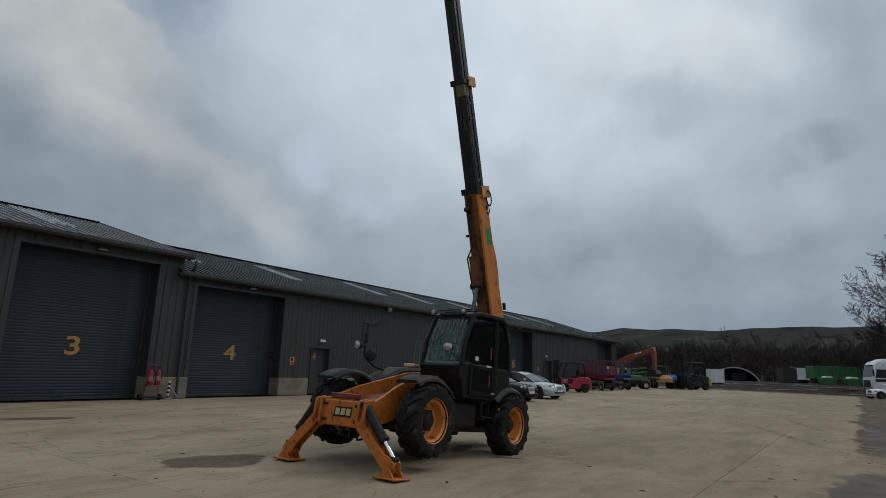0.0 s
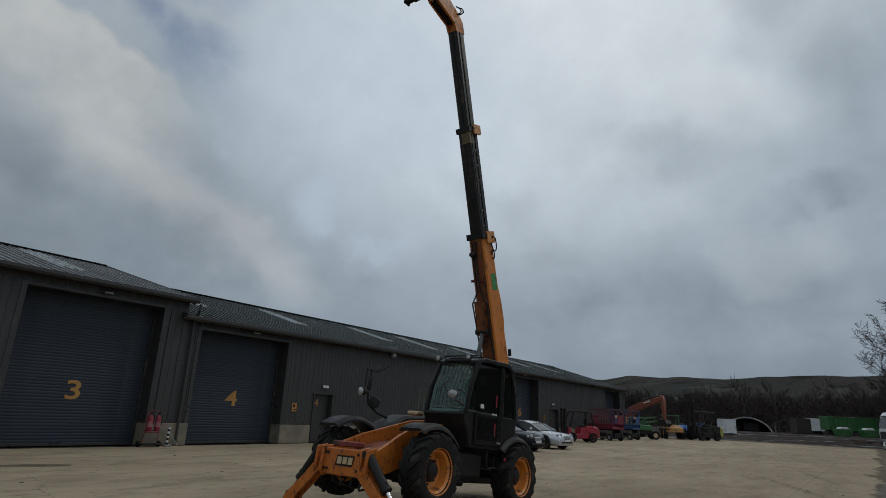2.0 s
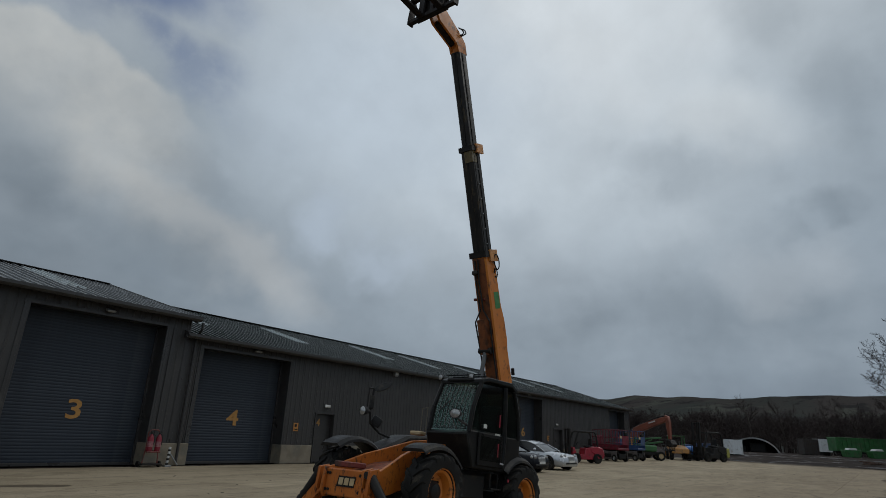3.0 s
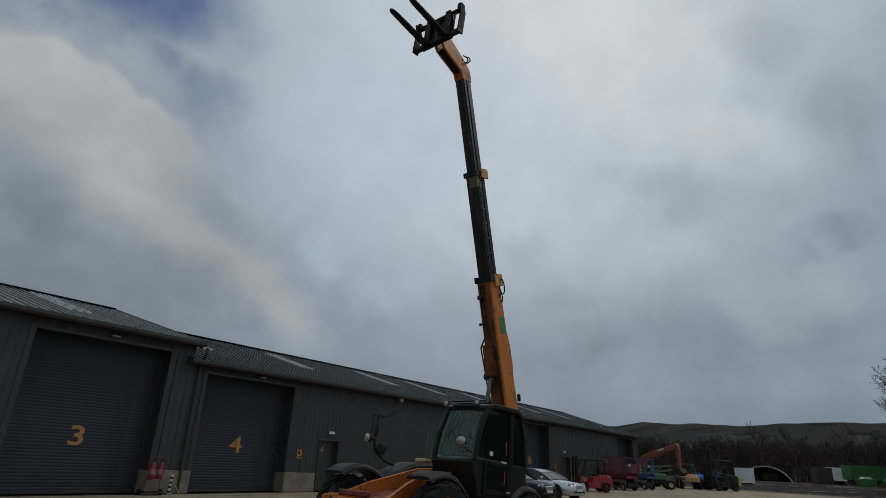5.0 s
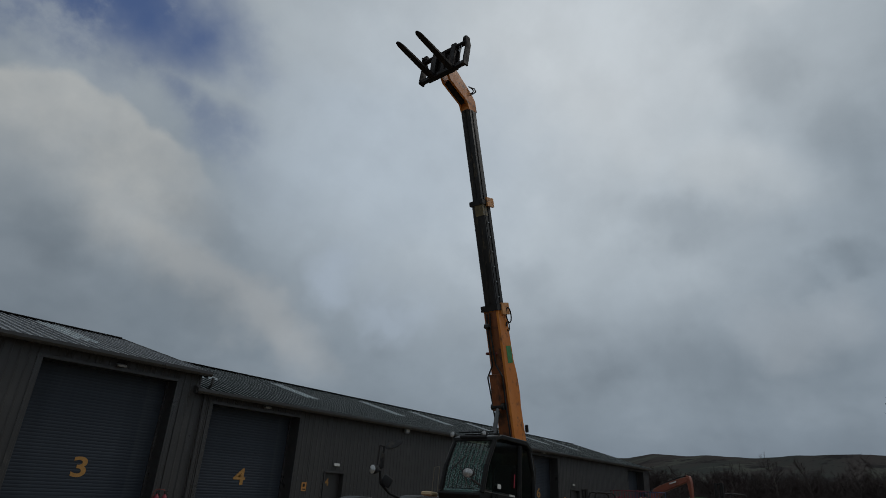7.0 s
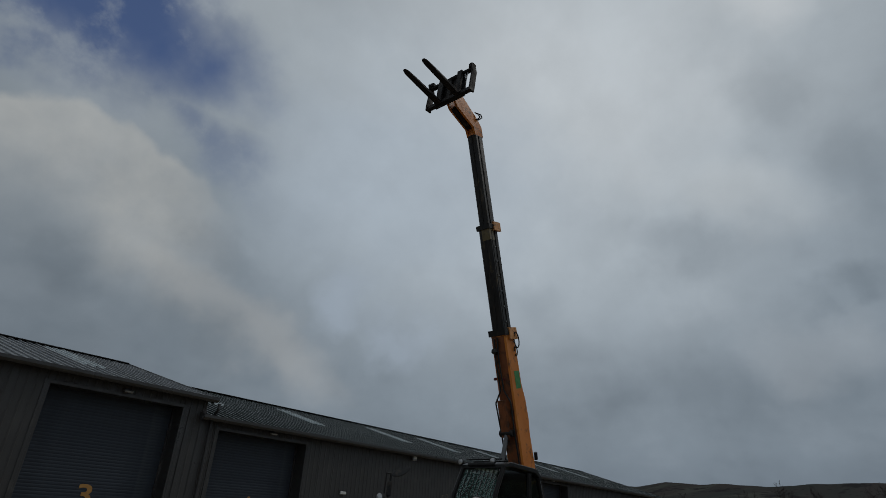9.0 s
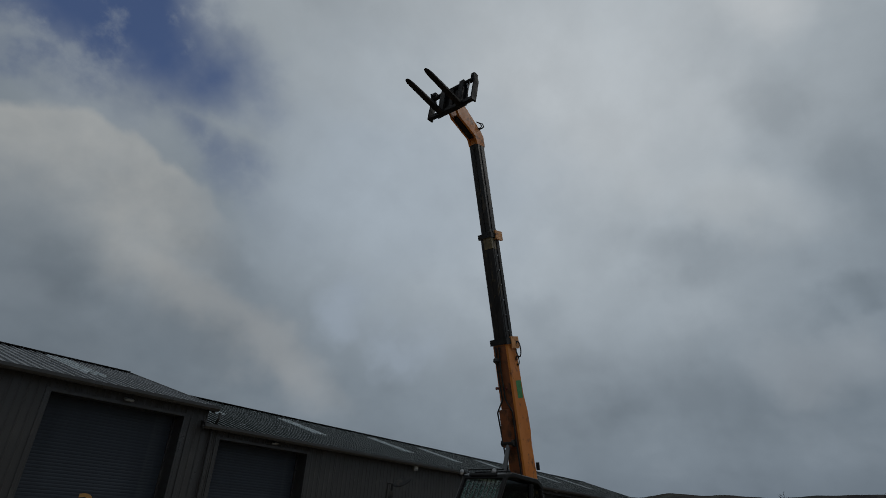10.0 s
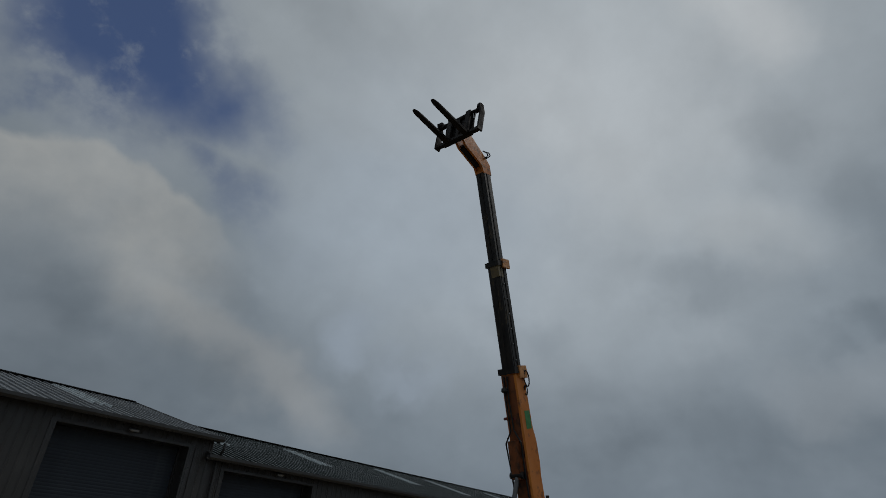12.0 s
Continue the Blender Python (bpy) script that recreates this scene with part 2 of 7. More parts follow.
BLACK_PLASTIC = surface("black_moulded_plastic", (0.015, 0.015, 0.016), (0.022, 0.022, 0.023), 4, 0.6, 0, 0.003, (0.060, 0.052, 0.042), 3, 0.3, 160, spec=0.25)
CAB_BLACK = surface("cab_black_paint", (0.009, 0.009, 0.009), (0.013, 0.0125, 0.012), 2, 0.36, 0, 0.001, (0.022, 0.020, 0.017), 3, 0.25, spec=0.15)
RUBBER = surface("tyre_rubber", (0.009, 0.009, 0.009), (0.015, 0.014, 0.013), 5, 0.8, 0, 0.004, (0.055, 0.047, 0.037), 4, 0.28, 120, spec=0.2)
RIM = surface("wheel_orange_paint", (0.74, 0.265, 0.045), (0.64, 0.21, 0.036), 5, 0.45, 0, 0.002, (0.09, 0.05, 0.025), 6, 0.25)
CHROME = surface("chromed_rod", (0.80, 0.80, 0.80), (0.70, 0.70, 0.71), 4, 0.14, 1.0, 0.0, rough_spread=0.05)
LENS = surface("lamp_lens", (0.50, 0.50, 0.49), (0.30, 0.30, 0.30), 30, 0.2, 0.6, 0.0, rough_spread=0.05)
GREEN_STICKER = surface("green_sticker", (0.035, 0.24, 0.055), (0.03, 0.19, 0.045), 8, 0.5, 0, 0.0)
RED_PAINT = surface("red_paint", (0.36, 0.016, 0.036), (0.29, 0.013, 0.030), 2, 0.4, 0, 0.002, (0.10, 0.03, 0.025), 4, 0.25)
DULL_RED = surface("dull_red_steel", (0.22, 0.045, 0.035), (0.15, 0.035, 0.03), 4, 0.6, 0, 0.003, (0.06, 0.03, 0.022), 4, 0.4)
RAM_STEEL = surface("dulled_ram_rod", (0.11, 0.11, 0.11), (0.08, 0.08, 0.08), 4, 0.4, 0.5, 0.0, rough_spread=0.1)
CREAM = surface("cream_plastic", (0.55, 0.42, 0.25), (0.46, 0.34, 0.19), 5, 0.5, 0, 0.001)
YELLOW_MARK = surface("amber_painted_number", (0.46, 0.235, 0.060), (0.38, 0.19, 0.045), 9, 0.6, 0, 0.001)
CLADDING = surface("anthracite_cladding", (0.043, 0.040, 0.039), (0.035, 0.033, 0.032), 0.8, 0.45, 0.0, 0.002, (0.060, 0.057, 0.052), 0.6, 0.25, 50, (1, 1, 0.3), 0.06)
TRIM = surface("anthracite_trim", (0.040, 0.038, 0.037), (0.032, 0.030, 0.030), 1.5, 0.4, 0.0, 0.001, (0.055, 0.052, 0.048), 1.5, 0.2)
SHUTTER = surface("slate_blue_shutter", (0.033, 0.041, 0.055), (0.028, 0.035, 0.047), 0.7, 0.5, 0.0, 0.001, (0.042, 0.048, 0.058), 0.9, 0.25, 60, (1, 1, 1), 0.05, spec=0.25)
EXT_RED = surface("extinguisher_red", (0.24, 0.008, 0.026), (0.18, 0.007, 0.020), 4, 0.45)
ROOFING = surface("grey_green_roof_sheet", (0.044, 0.055, 0.053), (0.036, 0.044, 0.043), 0.7, 0.48, 0.0, 0.0, (0.062, 0.071, 0.068), 0.8, 0.2, 40, (1, 0.3, 1), 0.05, rough_spread=0.06, spec=0.35)
# tall roof's grey, made paler to hold the sky's sheen at a low angle
PALE_ROOFING = surface("sheen_pale_roof_sheet", (0.150, 0.155, 0.160), (0.115, 0.120, 0.124), 0.7, 0.40, 0.0, 0.0, (0.18, 0.185, 0.185), 0.8, 0.2, 40, (1, 0.3, 1), 0.08, rough_spread=0.06, spec=0.5)
ROOFLIGHT = surface("frosted_rooflight_sheet", (0.44, 0.48, 0.49), (0.34, 0.38, 0.39), 1.5, 0.4, 0.0, 0.001, (0.26, 0.28, 0.27), 2, 0.4)
PLINTH = surface("cast_concrete_plinth", (0.225, 0.192, 0.142), (0.175, 0.148, 0.110), 2.5, 0.85, 0, 0.006, (0.14, 0.13, 0.105), 2, 0.35)
WHITE_PLASTIC = surface("white_plastic", (0.66, 0.66, 0.64), (0.58, 0.58, 0.56), 8, 0.4, 0, 0.001)
GALV = surface("galvanised_steel", (0.38, 0.39, 0.40), (0.28, 0.29, 0.30), 6, 0.45, 0.7, 0.002)
CAB_GLASS = glass("tinted_cab_glass", (0.80, 0.95, 0.92))
DOOR_GLASS = glass("dark_door_glass", (0.42, 0.50, 0.47))


def concrete_material():
    """Brushed yard concrete with damp patches, tyre tracks and mottling, laid out in the yard's own metres."""
    m = bpy.data.materials.new("yard_concrete")
    m.use_nodes = True
    nt = m.node_tree
    N, L = nt.nodes.new, nt.links.new
    b = nt.nodes["Principled BSDF"]
    geo, oi = N("ShaderNodeNewGeometry"), N("ShaderNodeObjectInfo")

    def noise_tex(s, detail=5, rough_=0.6, stretch=(1, 1, 1)):
        mp = N("ShaderNodeMapping")
        mp.inputs["Scale"].default_value = stretch
        L(geo.outputs["Position"], mp.inputs[0])
        n = N("ShaderNodeTexNoise")
        n.inputs["Scale"].default_value, n.inputs["Detail"].default_value, n.inputs["Roughness"].default_value = s, detail, rough_
        L(mp.outputs[0], n.inputs[0])
        return n.outputs[0]

    def mapr(v, a, c, lo=0.0, hi=1.0):
        r = N("ShaderNodeMapRange")
        r.interpolation_type = "SMOOTHSTEP"
        for k, x in (("From Min", a), ("From Max", c), ("To Min", lo), ("To Max", hi)):
            r.inputs[k].default_value = x
        L(v, r.inputs["Value"])
        return r.outputs[0]

    def mix(kind, fac, a, c):
        x = N("ShaderNodeMix")
        x.data_type, x.blend_type = "RGBA", kind
        for s, sock in ((fac, x.inputs[0]), (a, x.inputs[6]), (c, x.inputs[7])):
            if isinstance(s, (int, float)):
                sock.default_value = s
            elif isinstance(s, tuple):
                sock.default_value = (*s, 1)
            else:
                L(s, sock)
        return x.outputs[2]

    def calc(op, a, c):
        x = N("ShaderNodeMath")
        x.operation = op
        for i, s in enumerate((a, c)):
            if isinstance(s, (int, float)):
                x.inputs[i].default_value = s
            else:
                L(s, x.inputs[i])
        return x.outputs[0]

    wob = noise_tex(1.6, 5)

    def patch(cx, cy, rx, ry, turn, soft=0.16, stray=1.1):
        """An irregular oval stain about (cx, cy)."""
        mp = N("ShaderNodeMapping")
        mp.vector_type = "TEXTURE"
        mp.inputs["Location"].default_value = (cx, cy, 0)
        mp.inputs["Rotation"].default_value = (0, 0, radians(turn))
        mp.inputs["Scale"].default_value = (rx, ry, 1)
        L(geo.outputs["Position"], mp.inputs[0])
        ln = N("ShaderNodeVectorMath")
        ln.operation = "LENGTH"
        L(mp.outputs[0], ln.inputs[0])
        d = calc("ADD", ln.outputs["Value"], calc("MULTIPLY", calc("SUBTRACT", wob, 0.5), stray))
        return mapr(d, 1.0 - soft, 1.0, 1.0, 0.0)

    col = mix("MIX", mapr(noise_tex(0.35, 6, 0.6, (0.4, 1.0, 1)), 0.35, 0.65), (0.362, 0.296, 0.206), (0.292, 0.236, 0.163))
    col = mix("MIX", mapr(noise_tex(1.1, 9, 0.68, (0.4, 1.0, 1)), 0.49, 0.62, 0, 0.72), col, (0.225, 0.182, 0.122))
    col = mix("MIX", mapr(noise_tex(3.2, 8, 0.72, (0.45, 1.0, 1)), 0.55, 0.62, 0, 0.62), col, (0.175, 0.140, 0.096))
    col = mix("MIX", mapr(noise_tex(0.55, 8, 0.7, (0.35, 1.0, 1)), 0.52, 0.66, 0, 0.45), col, (0.440, 0.368, 0.255))
    col = mix("MIX", mapr(noise_tex(7, 6, 0.75, (0.6, 1.0, 1)), 0.63, 0.68, 0, 0.80), col, (0.085, 0.066, 0.048))
    col = mix("MULTIPLY", 0.9, col, mix("MIX", noise_tex(26, 6, 0.7), (0.52, 0.52, 0.52), (1.46, 1.46, 1.46)))
    col = mix("MIX", mapr(noise_tex(1.9, 8, 0.68, (0.10, 1.0, 1)), 0.57, 0.65, 0, 0.55), col, (0.165, 0.132, 0.092))
    col = mix("MIX", mapr(noise_tex(1.7, 8, 0.70, (0.8, 0.5, 1)), 0.60, 0.68, 0, 0.50), col, (0.400, 0.335, 0.240))
    col = mix("MIX", mapr(noise_tex(16, 5, 0.70, (0.5, 1.0, 1)), 0.66, 0.70, 0, 0.75), col, (0.070, 0.055, 0.042))
    # hairline cracks
    bend = N("ShaderNodeVectorMath")
    bend.operation = "MULTIPLY_ADD"
    nz = N("ShaderNodeTexNoise")
    nz.inputs["Scale"].default_value, nz.inputs["Detail"].default_value = 0.9, 6
    L(geo.outputs["Position"], nz.inputs[0])
    L(nz.outputs["Color"], bend.inputs[0])
    bend.inputs[1].default_value = (0.7, 0.7, 0)
    L(geo.outputs["Position"], bend.inputs[2])
    cells = N("ShaderNodeTexVoronoi")
    cells.feature = "DISTANCE_TO_EDGE"
    cells.inputs["Scale"].default_value = 0.16
    L(bend.outputs[0], cells.inputs[0])
    crack = calc("MULTIPLY", mapr(cells.outputs["Distance"], 0.0010, 0.0022, 0.42, 0.0), mapr(noise_tex(0.3, 3), 0.48, 0.58))
    col = mix("MIX", crack, col, (0.05, 0.042, 0.034))
    # wheel tracks sweeping across the yard
    for cx, cy, r0, w in ((34.0, -21.0, 27.5, 0.30), (34.0, -21.0, 29.6, 0.30), (8.0, -26.0, 29.0, 0.28), (8.0, -26.0, 31.2, 0.28), (-6.0, 30.0, 30.5, 0.25), (-6.0, 30.0, 32.4, 0.25)):
        mp = N("ShaderNodeVectorMath")
        mp.operation = "DISTANCE"
        L(geo.outputs["Position"], mp.inputs[0])
        mp.inputs[1].default_value = (cx, cy, 0)
        off = calc("ABSOLUTE", calc("SUBTRACT", calc("ADD", mp.outputs["Value"], calc("MULTIPLY", wob, 0.5)), r0), 0.0)
        band = calc("MULTIPLY", mapr(off, w * 0.5, w, 1.0, 0.0), mapr(noise_tex(2.4, 7, 0.7), 0.42, 0.62, 0.0, 0.34))
        col = mix("MIX", band, col, (0.150, 0.118, 0.080))
    sp0 = N("ShaderNodeSeparateXYZ")
    L(geo.outputs["Position"], sp0.inputs[0])
    lane = mapr(calc("ADD", sp0.outputs[1], calc("MULTIPLY", noise_tex(0.30, 7, 0.65, (0.35, 1.0, 1)), 9.0)), 6.5, 15.0, 0.62, 0.0)
    col = mix("MIX", lane, col, mix("MIX", mapr(noise_tex(1.3, 8, 0.7, (0.4, 1.0, 1)), 0.38, 0.62), (0.270, 0.212, 0.146), (0.190, 0.146, 0.100)))
    tone = N("ShaderNodeHueSaturation")
    L(mapr(oi.outputs["Random"], 0, 1, 0.93, 1.07), tone.inputs["Value"])
    L(col, tone.inputs["Color"])
    col, wet = tone.outputs[0], None
    for spot in ((5.60, 8.28, 0.88, 0.62, -20), (5.9, 15.9, 0.95, 0.34, -17), (9.9, 6.55, 0.55, 0.20, 20), (9.55, 5.28, 0.34, 0.09, -60), (11.8, 6.5, 0.50, 0.10, 15), (8.3, 6.6, 0.62, 0.30, 40), (13.0, 7.6, 0.7, 0.10, 20)):
        p = patch(*spot)
        wet = p if wet is None else calc("MAXIMUM", wet, p)
    wet = calc("MULTIPLY", wet, mapr(noise_tex(4.5, 7, 0.7), 0.36, 0.56, 0.80, 1.0))
    split = N("ShaderNodeSeparateXYZ")
    L(geo.outputs["Position"], split.inputs[0])
    ragged = calc("ADD", split.outputs[1], calc("MULTIPLY", calc("SUBTRACT", noise_tex(0.45, 8, 0.62, (0.5, 1.0, 1)), 0.5), 2.4))
    mud = calc("MULTIPLY", mapr(ragged, 0.12, 0.30, 1.0, 0.0), mapr(noise_tex(1.6, 8, 0.7), 0.36, 0.50, 0.30, 1.0))
    mud = calc("MULTIPLY", mud, mapr(calc("ADD", split.outputs[0], calc("MULTIPLY", noise_tex(0.4, 6), 5.0)), 16.0, 20.0))
    far = mapr(calc("ADD", split.outputs[0], calc("MULTIPLY", noise_tex(0.3, 6), 9.0)), 74.0, 80.0, 0.0, 0.9)
    pool = calc("MAXIMUM", patch(21.8, -1.05, 6.2, 1.35, 1, 0.14, 1.0), patch(11.4, -0.70, 3.2, 1.25, -10, 0.14, 1.1))
    rubber = calc("MAXIMUM", calc("MAXIMUM", patch(19.6, 1.95, 5.8, 0.22, 23.5, 0.8), patch(25.2, 1.95, 5.4, 0.20, 16, 0.8)), patch(10.4, 1.65, 1.8, 0.10, -42, 0.8))
    col = mix("MIX", calc("MULTIPLY", rubber, mapr(noise_tex(2.2, 7, 0.7), 0.40, 0.60, 0.12, 0.62)), col, (0.120, 0.090, 0.062))
    damp = calc("MAXIMUM", wet, calc("MAXIMUM", mud, far))
    col = mix("MIX", calc("MULTIPLY", damp, 0.88), col, (0.076, 0.058, 0.041))
    col = mix("MIX", calc("MULTIPLY", pool, calc("ADD", 0.55, calc("MULTIPLY", wob, 0.6))), col, (0.066, 0.050, 0.038))
    L(col, b.inputs["Base Color"])
    L(calc("SUBTRACT", mapr(noise_tex(0.8, 6), 0.3, 0.7, 0.78, 0.95), calc("ADD", calc("MULTIPLY", wet, 0.12), calc("MULTIPLY", pool, 0.34))), b.inputs["Roughness"])
    b.inputs["Specular IOR Level"].default_value = 0.10
    bp = N("ShaderNodeBump")
    bp.inputs["Strength"].default_value, bp.inputs["Distance"].default_value = 0.6, 0.008
    L(noise_tex(30, 5, 0.6, (0.4, 1, 1)), bp.inputs["Height"])
    L(bp.outputs[0], b.inputs["Normal"])
    return m


def ground_material():
    """Dark hardcore and wet tarmac: gloss and tone broken by puddles."""
    m = bpy.data.materials.new("dark_wet_hardcore")
    m.use_nodes = True
    nt = m.node_tree
    N, L = nt.nodes.new, nt.links.new
    b = nt.nodes["Principled BSDF"]
    geo = N("ShaderNodeNewGeometry")

    def noise_tex(s, detail=6, rough_=0.6):
        n = N("ShaderNodeTexNoise")
        n.inputs["Scale"].default_value, n.inputs["Detail"].default_value, n.inputs["Roughness"].default_value = s, detail, rough_
        L(geo.outputs["Position"], n.inputs[0])
        return n.outputs[0]

    def ramp(v, *stops):
        r = N("ShaderNodeValToRGB")
        e = r.color_ramp.elements
        while len(e) < len(stops):
            e.new(0.5)
        for el, (p, c) in zip(e, stops):
            el.position, el.color = p, (*c, 1) if isinstance(c, tuple) else (c, c, c, 1)
        L(v, r.inputs[0])
        return r.outputs[0]

    tone = ramp(noise_tex(0.25), (0.35, (0.030, 0.023, 0.021)), (0.55, (0.048, 0.038, 0.033)), (0.70, (0.080, 0.062, 0.050)))
    x = N("ShaderNodeMix")
    x.data_type, x.blend_type = "RGBA", "MULTIPLY"
    x.inputs[0].default_value = 0.7
    L(tone, x.inputs[6])
    L(ramp(noise_tex(22, 4), (0.3, 0.55), (0.7, 1.0)), x.inputs[7])
    L(x.outputs[2], b.inputs["Base Color"])
    L(ramp(noise_tex(0.22, 4), (0.55, 0.97), (0.62, 0.3)), b.inputs["Roughness"])
    b.inputs["Specular IOR Level"].default_value = 0.06
    bp = N("ShaderNodeBump")
    bp.inputs["Strength"].default_value, bp.inputs["Distance"].default_value = 0.5, 0.02
    L(noise_tex(14, 5), bp.inputs["Height"])
    L(bp.outputs[0], b.inputs["Normal"])
    return m


CONCRETE, HARDCORE = concrete_material(), ground_material()


# ---- mesh helpers ----
class Shape:
    """Vertices and faces of one mesh, gathered from simple worked solids."""

    def __init__(self):
        self.v, self.f = [], []

    def add(self, verts, faces, m=None):
        k = len(self.v)
        self.v += [tuple(m @ Vector(p)) if m else tuple(p) for p in verts]
        self.f += [tuple(i + k for i in f) for f in faces]
        return self

    def bm(self, b, m=None):
        b.verts.index_update()
        self.add([v.co[:] for v in b.verts], [[v.index for v in f.verts] for f in b.faces], m)
        b.free()
        return self

    def box(self, c, s, bevel=0.0, m=None, seg=1):
        """A block about c of size s, with its edges eased."""
        b = bmesh.new()
        bmesh.ops.create_cube(b, size=1)
        for v in b.verts:
            v.co = Vector((v.co.x * s[0], v.co.y * s[1], v.co.z * s[2])) + Vector(c)
        if bevel:
            bmesh.ops.bevel(b, geom=b.edges[:], offset=min(bevel, min(s) * 0.45), segments=seg, profile=0.5, affect="EDGES")
        return self.bm(b, m)

    def prism(self, pts, a, b_, axis="y", bevel=0.0, m=None):
        """A plate: the outline pts drawn out from a to b_ along an axis."""
        def place(p, h):
            return {"x": (h, p[0], p[1]), "y": (p[0], h, p[1]), "z": (p[0], p[1], h)}[axis]
        b = bmesh.new()
        lo, hi = [b.verts.new(place(p, a)) for p in pts], [b.verts.new(place(p, b_)) for p in pts]
        n = len(pts)
        b.faces.new(lo[::-1])
        b.faces.new(hi)
        for i in range(n):
            b.faces.new((lo[i], lo[(i + 1) % n], hi[(i + 1) % n], hi[i]))
        bmesh.ops.recalc_face_normals(b, faces=b.faces[:])
        if bevel:
            bmesh.ops.bevel(b, geom=b.edges[:], offset=bevel, segments=1, affect="EDGES", clamp_overlap=True)
        return self.bm(b, m)

    def rod(self, p, q, r, r2=None, seg=12, caps=True):
        """A round bar from p to q, tapering from r to r2."""
        p, q = Vector(p), Vector(q)
        r2 = r if r2 is None else r2
        z = (q - p).normalized()
        x = z.orthogonal().normalized()
        y = z.cross(x)
        ring = [(math.cos(2 * math.pi * i / seg), math.sin(2 * math.pi * i / seg)) for i in range(seg)]
        verts = [p + (x * c + y * s) * r for c, s in ring] + [q + (x * c + y * s) * r2 for c, s in ring]
        faces = [(i, (i + 1) % seg, seg + (i + 1) % seg, seg + i) for i in range(seg)]
        if caps:
            faces += [tuple(range(seg))[::-1], tuple(range(seg, 2 * seg))]
        return self.add(verts, faces)

    def pipe(self, pts, r, seg=8):
        for p, q in zip(pts, pts[1:]):
            self.rod(p, q, r, seg=seg)
        return self

    def lathe(self, prof, axis="y", c=(0, 0, 0), seg=40, closed=False):
        """The outline prof of (along, radius) turned about an axis."""
        n, verts, faces = len(prof), [], []
        for i in range(seg):
            a = 2 * math.pi * i / seg
            for h, r in prof:
                x, y = r * math.cos(a), r * math.sin(a)
                q = {"y": (x, h, y), "z": (x, y, h), "x": (h, x, y)}[axis]
                verts.append((q[0] + c[0], q[1] + c[1], q[2] + c[2]))
        for i in range(seg):
            j = (i + 1) % seg
            for k in range(n if closed else n - 1):
                l = (k + 1) % n
                faces.append((i * n + k, i * n + l, j * n + l, j * n + k))
        return self.add(verts, faces)

    def loft(self, rings, caps=True):
        """A skin over rings of equal length."""
        n = len(rings[0])
        verts = [p for r in rings for p in r]
        faces = [(k * n + i, k * n + (i + 1) % n, (k + 1) * n + (i + 1) % n, (k + 1) * n + i) for k in range(len(rings) - 1) for i in range(n)]
        if caps:
            faces += [tuple(range(n))[::-1], tuple(range((len(rings) - 1) * n, len(rings) * n))]
        return self.add(verts, faces)

    def turned(self, m):
        self.v = [tuple(m @ Vector(p)) for p in self.v]
        return self

    def mesh(self, name, material, smooth=35):
        me = bpy.data.meshes.new(name)
        me.from_pydata(self.v, [], self.f)
        me.materials.append(material)
        b = bmesh.new()
        b.from_mesh(me)
        bmesh.ops.recalc_face_normals(b, faces=b.faces[:])
        lim = radians(smooth)
        for f in b.faces:
            f.smooth = True
        for e in b.edges:
            e.smooth = len(e.link_faces) == 2 and e.calc_face_angle(0) < lim
        b.to_mesh(me)
        b.free()
        return me


def part(name, shape, material, parent, label="", m=None, smooth=35):
    """One mesh object under a thing or a part; shape may be ready mesh data."""
    ob = new(name, shape if isinstance(shape, bpy.types.Mesh) else shape.mesh(name, material, smooth))
    ob.parent = parent
    if m is not None:
        ob.matrix_local = m
    return tagged(ob, label)


def thing(name, label, category, m=None, group="", kind=""):
    ob = new(name)
    ob.empty_display_size = 0.2
    if m is not None:
        ob.matrix_world = m
    return tagged(ob, label, category, group, kind)


def solid(name, shape, material, label, category, group="", kind="", m=None, smooth=35):
    """A thing that is a single mesh."""
    ob = new(name, shape.mesh(name, material, smooth))
    if m is not None:
        ob.matrix_world = m
    return tagged(ob, label, category, group, kind)


def lettering(text, height, depth, material, parent, m, name="number", bold=0.012):
    """Raised characters of the built-in font, as a mesh."""
    cu = bpy.data.curves.new(name, "FONT")
    cu.body, cu.size, cu.extrude, cu.align_x, cu.offset = text, height / 0.70, depth, "CENTER", bold
    tmp = bpy.data.objects.new("tmp", cu)
    scene.collection.objects.link(tmp)
    me = bpy.data.meshes.new_from_object(tmp.evaluated_get(bpy.context.evaluated_depsgraph_get()))
    bpy.data.objects.remove(tmp)
    bpy.data.curves.remove(cu)
    me.materials.clear()
    me.materials.append(material)
    ob = new(name, me)
    ob.parent = parent
    ob.matrix_local = m
    return ob

# ---- ground and sheds ----
WALL_V, DOOR_V, RIDGE_V = 20.96, 21.60, 29.2
SHED_U0, STEP_U, SHED_U1 = -16.0, 11.84, 60.9
EAVE_HIGH, EAVE_LOW = 5.40, 4.75


def ground_sheet():
    s = Shape()
    n, half = 40, 1500.0
    xs = [math.copysign(abs(k / n) ** 2.2 * half, k) for k in range(-n, n + 1)]
    w = len(xs)
    verts = []
    for x in xs:
        for y in xs:
            far = max(0.0, math.hypot(x, y) - 130)
            verts.append((x + 30, y + 8, -0.035 + 0.10 * noise.noise((x * 0.05, y * 0.05, 3.0)) * min(1, far / 60)))
    s.add(verts, [(i * w + j, (i + 1) * w + j, (i + 1) * w + j + 1, i * w + j + 1) for i in range(w - 1) for j in range(w - 1)])
    return solid("ground", s, HARDCORE, "dark wet hardcore ground round the concrete yard", "ground", kind="structure")


ground_sheet()


